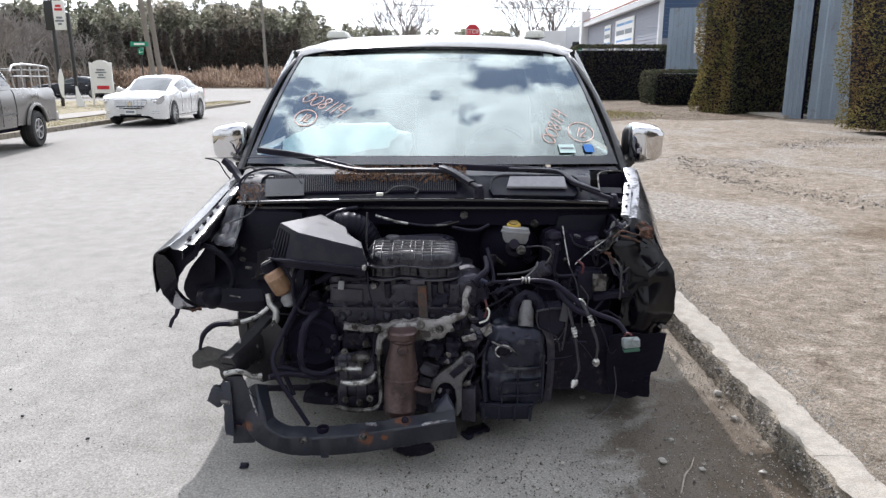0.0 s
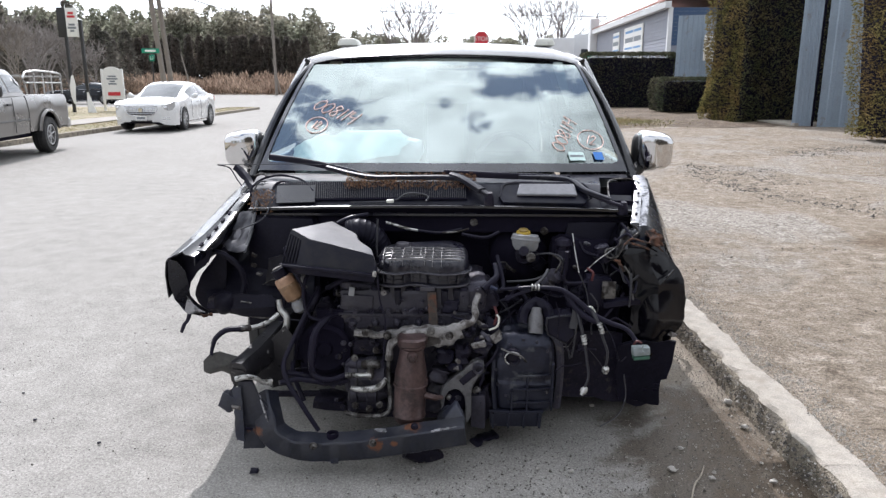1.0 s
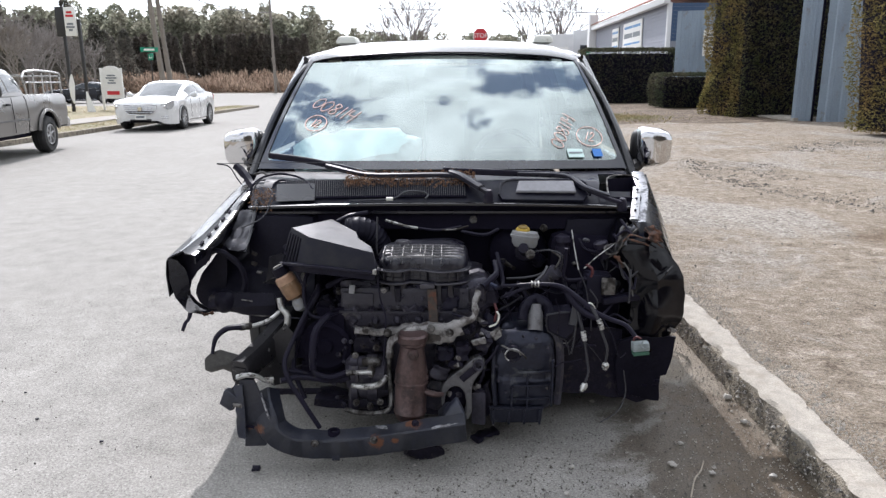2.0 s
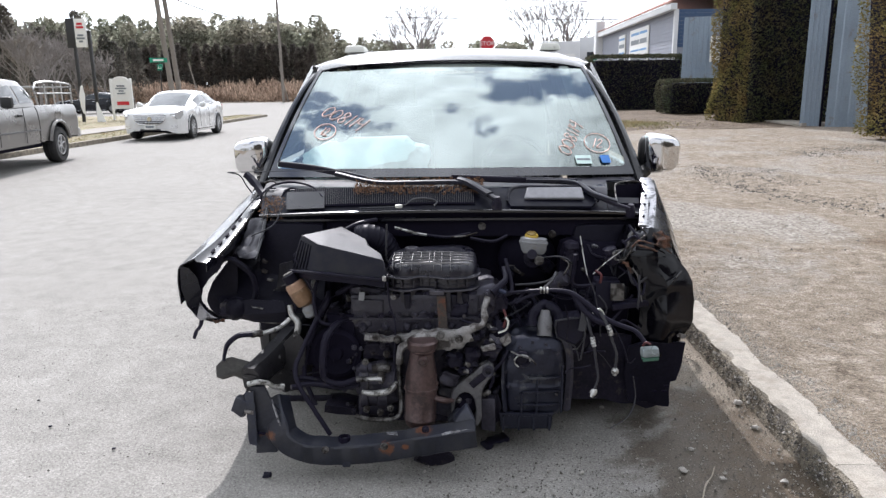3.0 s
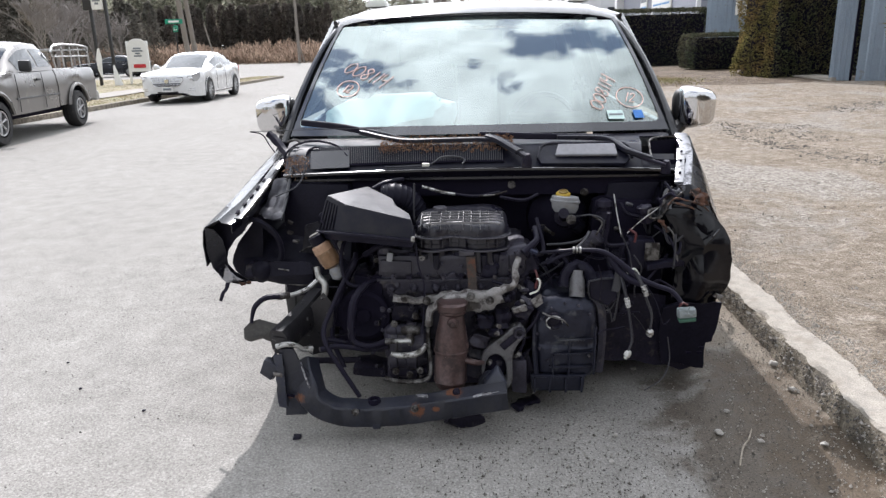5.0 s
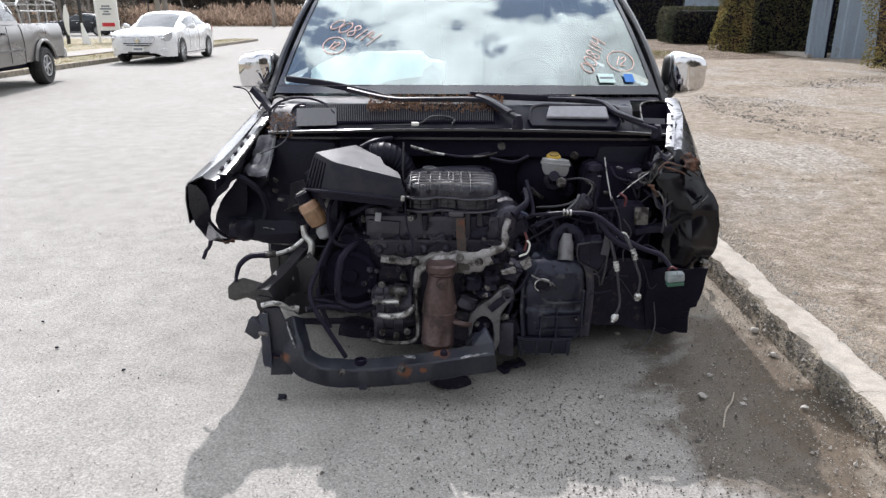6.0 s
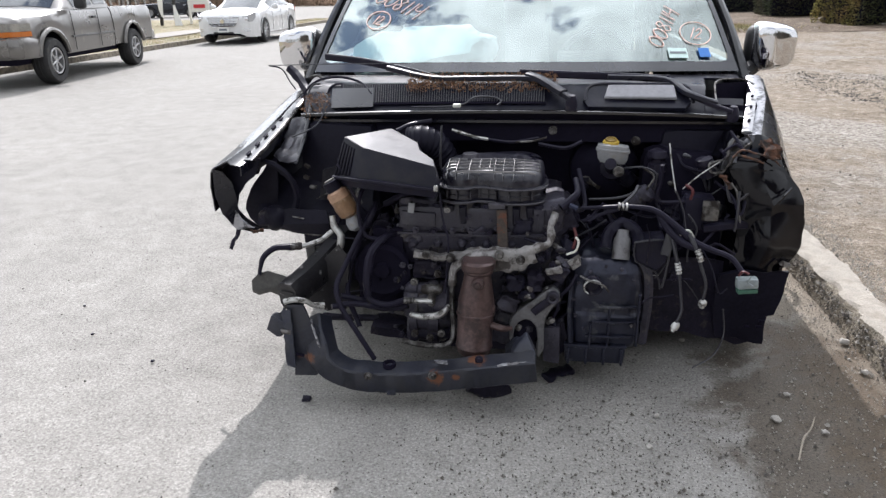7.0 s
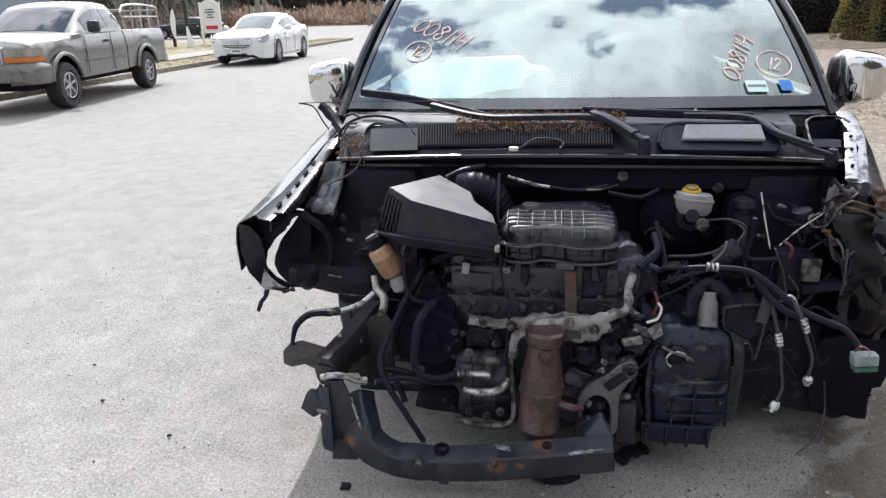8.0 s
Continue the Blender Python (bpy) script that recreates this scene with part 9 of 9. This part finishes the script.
for pts, cl, end in (([(0.522, 2.600, 0.584), (0.535, 2.580, 0.528), (0.551, 2.570, 0.464), (0.564, 2.560, 0.378), (0.569, 2.550, 0.325), (0.550, 2.540, 0.272)], ((0.546, 2.570, 0.487), (0.554, 2.570, 0.451)), ((0.561, 2.545, 0.288), (0.544, 2.540, 0.258))),
                     ([(0.575, 2.580, 0.583), (0.599, 2.560, 0.535), (0.618, 2.560, 0.479), (0.636, 2.550, 0.423), (0.631, 2.550, 0.359)], ((0.601, 2.560, 0.539), (0.615, 2.560, 0.499)), ((0.633, 2.550, 0.371), (0.632, 2.550, 0.341)))):
    line = on_van("fluid_line", tb(pts, [0.007, 0.007, 0.0055, 0.005, 0.005, 0.005], 8), "dusty_plastic", "hanging fluid line with a metal crimp")
    part("crimp", lt(cl[0], cl[1], [(0, 0.008), (0.12, 0.011), (0.22, 0.008), (0.38, 0.011), (0.5, 0.008), (0.65, 0.011), (0.8, 0.008), (1, 0.01)], 10), "aluminium", line, "ringed aluminium crimp")
    part("end_nut", rough_up(lt(end[0], end[1], [(0, 0.007), (0.3, 0.013), (0.7, 0.013), (0.75, 0.008), (1, 0.008)], 8), 0.002, 80), "aluminium", line)
plug = on_van("plug_connector", rough_up(bx((0.746, 2.500, 0.454), (0.062, 0.036, 0.034), Matrix.Rotation(radians(-6), 4, "Y"), 0.007), 0.004, 50), "connector", "pale green-grey plug connector")
part("plug_base", bx((0.746, 2.495, 0.431), (0.058, 0.032, 0.012), Matrix.Rotation(radians(-6), 4, "Y"), 0.003), surface("plug_green", (0.04, 0.11, 0.075), 0.5, bump=0.0), plug)
part("plug_wire", tb([(0.715, 2.490, 0.481), (0.724, 2.480, 0.498), (0.740, 2.475, 0.492)], 0.004, 5), "wire_red", plug)
part("plug_wire", tb([(0.749, 2.480, 0.485), (0.741, 2.475, 0.465), (0.758, 2.475, 0.452)], 0.003, 5), "connector", plug)
for pts, r, mt in (([(0.535, 2.840, 0.820), (0.543, 2.800, 0.748), (0.556, 2.760, 0.668)], 0.0026, "aluminium"), ([(0.573, 2.740, 0.687), (0.624, 2.760, 0.728), (0.692, 2.780, 0.773)], 0.0022, "aluminium"), ([(0.675, 2.780, 0.759), (0.714, 2.800, 0.782), (0.699, 2.820, 0.806)], 0.006, "rubber"),
                   ([(0.582, 2.740, 0.701), (0.601, 2.720, 0.688), (0.598, 2.720, 0.656)], 0.005, "wire_red"), ([(0.215, 2.620, 0.581), (0.223, 2.610, 0.551), (0.215, 2.610, 0.512)], 0.005, "wire_red"), ([(0.199, 2.660, 0.647), (0.225, 2.660, 0.636)], 0.008, "wire_blue"),
                   ([(0.538, 2.600, 0.555), (0.574, 2.600, 0.588), (0.602, 2.600, 0.548)], 0.004, "white_plastic"), ([(0.750, 2.720, 0.688), (0.746, 2.700, 0.602), (0.744, 2.700, 0.556)], 0.004, "dusty_plastic"), ([(0.746, 2.720, 0.264), (0.753, 2.700, 0.174), (0.699, 2.600, 0.144), (0.613, 2.500, 0.148)], 0.0025, "dusty_plastic"),
                   ([(-0.220, 2.900, 0.849), (-0.138, 2.880, 0.829), (-0.088, 2.880, 0.820)], 0.006, "aluminium"), ([(-0.088, 2.880, 0.820), (-0.000, 2.870, 0.813), (0.091, 2.880, 0.827)], 0.006, "rubber"), ([(-0.000, 2.870, 0.813), (0.068, 2.860, 0.819), (0.119, 2.870, 0.831)], 0.004, "casting"), ([(0.091, 2.860, 0.810), (0.183, 2.850, 0.798), (0.242, 2.860, 0.820)], 0.007, "rubber"),
                   ([(0.451, 2.800, 0.741), (0.483, 2.780, 0.718), (0.462, 2.780, 0.671)], 0.004, "casting"), ([(0.388, 2.840, 0.731), (0.449, 2.820, 0.740), (0.492, 2.800, 0.722), (0.490, 2.800, 0.666)], 0.004, "dusty_plastic"), ([(0.270, 2.760, 0.639), (0.349, 2.760, 0.644), (0.404, 2.760, 0.658), (0.437, 2.760, 0.688)], 0.005, "dusty_plastic"), ([(0.360, 2.650, 0.646), (0.408, 2.700, 0.675), (0.427, 2.740, 0.694)], 0.006, "dusty_plastic")):
    on_van("cable", tb(pts, r, 6), mt)
c = Vector((0.369, 2.640, 0.649))
for k in range(3):
    on_van("loom_band", lt(c + Vector((0.012 * k - 0.014, 0, 0.002)), c + Vector((0.012 * k - 0.008, 0, 0.002)), [(0, 0.013), (1, 0.013)], 10), "aluminium")

# tangled small cables and hard lines through the dark of the bay
rng = random.Random(21)
for k in range(64):
    if k < 44:
        a = Vector((rng.uniform(0.12, 0.78), rng.uniform(2.74, 3.02), rng.uniform(0.42, 0.8)))
    else:
        a = Vector((rng.uniform(-0.62, -0.1), rng.uniform(2.7, 2.98), rng.uniform(0.25, 0.74)))
    b = a + Vector((rng.uniform(-0.22, 0.22), rng.uniform(-0.06, 0.06), rng.uniform(-0.2, 0.16)))
    mid = a.lerp(b, 0.5) + Vector((rng.uniform(-0.06, 0.06), rng.uniform(-0.06, 0.02), -rng.uniform(0.01, 0.1)))
    if max(a.x, b.x) > 0.1 and min(a.x, b.x) < 0.5 and max(a.z, b.z) > 0.66:
        continue
    on_van("cable", tb([a, a.lerp(mid, 0.6) + Vector((0, 0, 0.02)), mid, b], rng.choice((0.0025, 0.003, 0.004, 0.005, 0.008)), 6, 5), rng.choice(("rubber", "rubber", "rubber", "black_plastic", "dusty_plastic", "grime", "rubber", "rubber", "rubber", "rubber")))
for k in range(60):
    q = Vector((rng.uniform(-0.6, 0.78), rng.uniform(2.8, 3.05), rng.uniform(0.26, 0.76)))
    if -0.3 < q.x < 0.16 and q.z > 0.6:
        q.y = rng.uniform(2.94, 3.05)
    s = rng.uniform(0.018, 0.045)
    if 0.14 < q.x < 0.42 and q.z > 0.62 and q.y < 2.94:
        q.y = 3.0
    turn = Matrix.Rotation(rng.uniform(-0.9, 0.9), 4, "Y") @ Matrix.Rotation(rng.uniform(-0.6, 0.6), 4, "X")
    mt = rng.choice(("black_plastic", "grime", "grime", "iron_dark", "black_plastic", "casting"))
    if k % 3 == 0:
        d = turn @ Vector((0, 0, 1))
        bm = lt(q - d * s, q + d * s, [(0, s * 0.3), (0.05, s * 0.7), (0.4, s * 0.7), (0.45, s * 0.55), (0.6, s * 0.55), (0.65, s * 0.8), (0.9, s * 0.75), (1, s * 0.3)], 12)
    elif k % 3 == 1:
        d, e = turn @ Vector((1, 0, 0)), turn @ Vector((0, 0, 1))
        bm = bar([q - d * s * 1.6, q - d * s * 0.5 + e * s * 0.2, q + d * s * 0.4 - e * s * 0.4, q + d * s * 1.4 - e * s * 1.4], s * 0.9, s * 0.14)
    else:
        bm = finer(bx(q, (s * rng.uniform(0.7, 1.4), s * 0.8, s * rng.uniform(0.5, 1.1)), turn, s * 0.12), 2)
    on_van("fitting", rough_up(bm, s * 0.12, 40, k * 1.7), mt)

# bolts, clips, plugs and thin lines over the face of the engine
for k in range(150):
    x, z = rng.uniform(-0.42, 0.2), rng.uniform(0.16, 0.64)
    y = 2.60 + 0.05 * rng.random() + (0.05 if z > 0.45 else 0.0)
    if -0.18 < x < -0.02 and z < 0.48:
        continue
    p, r = Vector((x, y, z)), rng.uniform(0.003, 0.008)
    d = Vector((rng.uniform(-0.4, 0.4), -1, rng.uniform(-0.3, 0.5))).normalized()
    eng("stud", lt(p + d * -0.05, p + d * r * 2.2, [(0, r * 1.2), (0.6, r * 1.2), (0.62, r * 1.5), (0.85, r * 1.5), (0.87, r * 0.8), (1, r * 0.7)], 8), rng.choice(("casting", "iron_dark", "grime", "grime", "bright_cast", "iron_dark", "black_plastic", "iron_dark")))
for k in range(46):
    a = Vector((rng.uniform(-0.55, 0.7), rng.uniform(2.62, 2.8), rng.uniform(0.3, 0.7)))
    if -0.28 < a.x < 0.16:
        a.z = rng.uniform(0.24, 0.58)
    pts = [a]
    d = Vector((rng.uniform(-1, 1), 0.1, rng.uniform(-1, 1))).normalized()
    for _ in range(3):
        d = (d + Vector((rng.uniform(-1, 1), rng.uniform(-0.4, 0.4), rng.uniform(-1, 0.8))) * 0.7).normalized()
        pts.append(pts[-1] + d * rng.uniform(0.03, 0.075))
    if any(0.12 < p.x < 0.46 and p.z > 0.62 for p in pts):
        continue
    on_van("thin_line", tb(pts, rng.choice((0.0018, 0.0022, 0.003, 0.004)), 5, 5), rng.choice(("rubber", "rubber", "dusty_plastic", "dusty_plastic", "casting", "rubber", "grime")))
for k in range(22):
    p = Vector((rng.uniform(0.15, 0.8), rng.uniform(2.72, 2.95), rng.uniform(0.38, 0.78)))
    d = Vector((rng.uniform(-1, 1), rng.uniform(-0.5, 0.5), rng.uniform(-1, 1))).normalized()
    r = rng.uniform(0.005, 0.014)
    if 0.14 < p.x < 0.42 and p.z > 0.64:
        continue
    on_van("plug_end", lt(p, p + d * r * 4, [(0, r * 0.6), (0.2, r), (0.5, r), (0.55, r * 1.3), (0.8, r * 1.3), (1, r * 0.8)], 8), rng.choice(("black_plastic", "grime", "dusty_plastic", "rubber", "black_plastic", "grime", "casting")))

# loose wires and torn stay at the left end of the cowl
on_van("torn_stay", rough_up(bar([(-0.922, 3.200, 1.040), (-0.879, 3.180, 1.002), (-0.815, 3.120, 0.948)], 0.03, 0.03), 0.008, 30), "black_plastic", "torn black plastic stay")
for pts, r, mt in (([(-0.987, 3.150, 1.055), (-0.788, 3.120, 1.061), (-0.583, 3.080, 1.067), (-0.395, 3.050, 1.069)], 0.0016, "dusty_plastic"), ([(-0.987, 3.150, 1.055), (-0.937, 3.160, 1.040), (-0.908, 3.160, 0.992), (-0.886, 3.160, 0.960)], 0.003, "rubber"),
                   ([(-0.809, 3.050, 0.893), (-0.823, 3.080, 0.954), (-0.774, 3.100, 1.000), (-0.688, 3.100, 1.015), (-0.599, 3.080, 0.998), (-0.540, 3.020, 0.961)], 0.005, "rubber"), ([(-0.725, 3.050, 0.922), (-0.722, 3.080, 0.971), (-0.689, 3.100, 0.988), (-0.624, 3.080, 0.979), (-0.570, 3.050, 0.966)], 0.005, "rubber"),
                   ([(-0.774, 3.030, 0.901), (-0.803, 3.060, 0.945), (-0.789, 3.080, 0.986), (-0.757, 3.080, 0.991)], 0.004, "dusty_plastic"), ([(-0.710, 3.000, 0.954), (-0.714, 2.940, 0.892), (-0.741, 2.900, 0.853), (-0.812, 2.860, 0.825)], 0.003, "dusty_plastic"),
                   ([(-0.374, 2.940, 0.924), (-0.256, 2.930, 0.928), (-0.187, 2.930, 0.935), (-0.142, 2.960, 0.958), (-0.078, 2.980, 0.955), (-0.049, 2.970, 0.943), (-0.060, 2.940, 0.931)], 0.004, "dusty_plastic"), ([(-0.825, 3.150, 1.006), (-0.787, 3.150, 1.016), (-0.760, 3.140, 1.000)], 0.006, "casting")):
    on_van("loose_wire", tb(pts, r, 6), mt)
on_van("wire_clip", bx((-0.205, 2.925, 0.933), (0.03, 0.02, 0.014), None, 0.005), "white_plastic", "small white wire clip")

# grease-pen marks and stickers on the glass
grease_writing("008114", 0.062, -0.66, 0.46, -27)
grease_ring(-0.75, 0.345, 0.05, "12")
grease_writing("008114", 0.052, 0.70, 0.275, 62)
grease_ring(0.85, 0.235, 0.058, "12")
for u, v, w, h, mt in ((0.735, 0.105, 0.15, 0.05, "sticker_white"), (0.862, 0.108, 0.09, 0.046, "sticker_blue")):
    part("sticker", sheet([[screen(u + du * w / 1.7, v + dv * h / 0.82, 0.007) for du in (-0.5, 0, 0.5)] for dv in (-0.5, 0.5)], 0.001), mt, pane, "pale inspection sticker" if mt == "sticker_white" else "blue inspection sticker")
part("text_bar", sheet([[screen(0.735 + du * 0.075, 0.105 + dv * 0.012, 0.009) for du in (-0.5, 0.5)] for dv in (-0.5, 0.5)], 0.001), "ink_grey", pane)

# ---- litter on and round the wreck ----
rng = random.Random(4)
spots = []
for k in range(3200):
    if k < 2700:
        y = 3.0 + 0.075 * rng.random() ** 0.7
        p = Vector((rng.uniform(-0.40, 0.15), y, 0.966 + 0.62 * (y - 3.0) + 0.018 * rng.random()))
    else:
        p = Vector((rng.uniform(-0.80, -0.70), rng.uniform(2.94, 3.1), rng.uniform(0.87, 0.955)))
    spots.append((p, (rng.uniform(-1, 1), rng.uniform(-1, 1), 0.5)))
tagged(leaves("leaf_litter", spots, 0.0125, "leaf_litter", flat=0.26), "dry brown leaves and pine needles on the cowl", "leaves", kind="stuff")


M["stone"] = surface("stone", (0.34, 0.32, 0.29), 0.85, vary=0.3, scale=20, fine=120, bump=0.4)
M["twig"] = surface("twig", (0.3, 0.26, 0.21), 0.85, vary=0.3, scale=30, bump=0.3)


def stone(at, r, seed, label):
    bm = bmesh.new()
    bmesh.ops.create_icosphere(bm, subdivisions=2, radius=r)
    for v in bm.verts:
        v.co = Vector((v.co.x * 1.2, v.co.y, v.co.z * 0.7)) * (0.85 + 0.55 * noise.noise(v.co / r + Vector((seed, 0, 0))))
    bm.transform(Matrix.Translation(Vector(at) + Vector((0, 0, r * 0.45))))
    tagged(part("stone", bm, "stone"), label, "stone", "loose stones by the kerb")


for k, (q, r) in enumerate((((0.878, 2.447, 0.000), 0.016), ((1.008, 2.393, 0.000), 0.011), ((0.961, 2.608, 0.000), 0.01), ((1.301, 3.029, 0.000), 0.018), ((1.283, 2.790, 0.000), 0.014), ((1.220, 2.372, 0.000), 0.012), ((0.501, 2.429, 0.000), 0.009), ((0.678, 2.985, 0.000), 0.012), ((0.453, 2.252, 0.000), 0.01), ((0.377, 2.444, 0.000), 0.009))):
    stone(q, r, k * 3.1, "small pale grey stone lying on the road")
tw = part("twig", tb([Vector((1.004, 2.472, 0.000)) + Vector((0, 0, 0.006)), Vector((0.965, 2.393, 0.000)) + Vector((0, 0, 0.01)), Vector((0.928, 2.344, 0.000)) + Vector((0, 0, 0.006)), Vector((0.877, 2.228, 0.000)) + Vector((0, 0, 0.008))], [0.002, 0.0028, 0.0033, 0.0028], 6), "twig")
tagged(tw, "thin dry bent twig on the road", "twig")
fr = part("plastic_fragment", rough_up(bar([Vector((0.142, 2.621, 0.000)) + Vector((0, 0, 0.012)), Vector((0.184, 2.657, 0.000)) + Vector((0, 0, 0.016)), Vector((0.231, 2.695, 0.000)) + Vector((0, 0, 0.012))], 0.05, 0.018), 0.012, 40), "black_plastic")
tagged(fr, "broken black plastic fragment on the road", "debris")
for q, s in (((-0.676, 2.398, 0.000), 0.03), ((-1.356, 2.602, 0.000), 0.012), ((-1.727, 2.792, 0.000), 0.012), ((-1.936, 3.057, 0.000), 0.012)):
    fr = part("plastic_fragment", rough_up(bx(Vector(q) + Vector((0, 0, s * 0.3)), (s, s * 0.6, s * 0.5), None, s * 0.1), s * 0.3, 60), "black_plastic")
    tagged(fr, "small dark crumb of debris on the road", "debris")

# gravel and grit: one mesh each, too many to count
def grit(name, count, place, size, material, label, seed):
    r3 = random.Random(seed)
    vs, fs = [], []
    for _ in range(count):
        x, y, z = place(r3)
        k = size * r3.uniform(0.4, 1.0) * (2.2 if r3.random() < 0.05 else 1)
        a = len(vs)
        t = r3.uniform(0, 6.28)
        c, s = math.cos(t) * k, math.sin(t) * k
        vs += [(x + c, y + s, z - 0.002), (x - s * 0.8, y + c * 0.8, z - 0.002), (x - c, y - s, z - 0.002), (x + s * 0.8, y - c * 0.8, z - 0.002), (x + r3.uniform(-0.3, 0.3) * k, y + r3.uniform(-0.3, 0.3) * k, z + k * r3.uniform(0.5, 1.0))]
        fs += [(a, a + 1, a + 4), (a + 1, a + 2, a + 4), (a + 2, a + 3, a + 4), (a + 3, a, a + 4)]
    me = bpy.data.meshes.new(name)
    me.from_pydata(vs, [], fs)
    me.materials.append(M[material])
    tagged(new(name, me), label, "gravel", kind="stuff")


def by_kerb(r):
    return 1.335 - abs(r.gauss(0, 0.16)), r.uniform(0.6, 7.0), 0.0


def on_road(r):
    return r.uniform(-3.2, 1.3), r.uniform(0.5, 5.0), 0.0


def under_front(r):
    return r.gauss(0.45, 0.45), r.gauss(2.0, 0.45), 0.0


def lot_edge(r):
    x, y = 1.475 + abs(r.gauss(0, 0.09)), r.uniform(0.8, 9.0)
    return x, y, lot_z(x, y)


def on_lot(r):
    x, y = 1.6 + 8.0 * r.random() ** 1.3, r.uniform(1.0, 20.0)
    return x, y, lot_z(x, y)


def kerb_face_spot(r):
    t = r.random() ** 0.7
    return 1.331 + 0.014 * t, r.uniform(0.6, 8.0), 0.095 * t


M["grit_dark"] = surface("grit_dark", (0.10, 0.09, 0.08), 0.9, vary=0.5, scale=30, bump=0.0)
M["grit_pale"] = surface("grit_pale", (0.33, 0.305, 0.27), 0.9, vary=0.4, scale=30, bump=0.0)
grit("kerb_pebbles", 1500, kerb_face_spot, 0.0075, "grit_dark", "pebbles and dirt bared in the kerb face", 13)
grit("kerb_pebbles", 1400, kerb_face_spot, 0.006, "stone", "pale pebbles bared in the kerb face", 14)
grit("road_grit", 9000, on_road, 0.0024, "grit_dark", "dark grit scattered over the asphalt", 1)
grit("road_gravel", 3200, under_front, 0.0042, "grit_dark", "loose dark crumbs below the stripped front", 2)
grit("road_gravel", 2400, under_front, 0.0036, "stone", "loose pale grit below the stripped front", 12)
grit("kerb_gravel", 3000, by_kerb, 0.005, "grit_pale", "pale gravel gathered along the kerb", 3)
grit("kerb_gravel", 1600, by_kerb, 0.004, "grit_dark", "dark dirt crumbs gathered along the kerb", 4)
grit("lot_gravel", 11000, lot_edge, 0.0075, "grit_pale", "grey gravel spread behind the kerb", 5)
grit("lot_gravel", 6500, on_lot, 0.008, "grit_pale", "scattered pale gravel on the dirt lot", 6)
grit("lot_gravel", 4000, on_lot, 0.007, "grit_dark", "scattered dark crumbs on the dirt lot", 7)


def rut(cx, cy, r, a0, a1, wide):
    """Rubble heaped along a curved wheel rut."""
    def place(q):
        a, d = radians(q.uniform(a0, a1)), r + q.gauss(0, wide)
        x, y = cx + d * math.cos(a), cy + d / 0.8 * math.sin(a)
        return x, y, lot_z(x, y)
    return place


grit("rut_rubble", 2000, rut(6.6, 9.6, 2.95, 150, 225, 0.2), 0.013, "grit_dark", "dark rubble along a curved wheel rut", 8)
grit("rut_rubble", 900, rut(6.6, 9.6, 2.3, 150, 190, 0.25), 0.012, "grit_dark", "dark rubble inside the wheel rut", 18)
grit("rut_rubble", 1500, rut(8.0, 11.2, 2.2, 70, 150, 0.3), 0.014, "grit_dark", "dark rubble beside the gate", 19)
grit("rut_rubble", 2200, rut(10.0, 9.5, 3.4, 140, 260, 0.6), 0.014, "grit_pale", "pale rubble heaped along a wheel rut", 9)
grit("rut_rubble", 1800, rut(5.2, 20.5, 2.6, 20, 160, 0.8), 0.018, "grit_pale", "pale broken rubble near the hedges", 10)
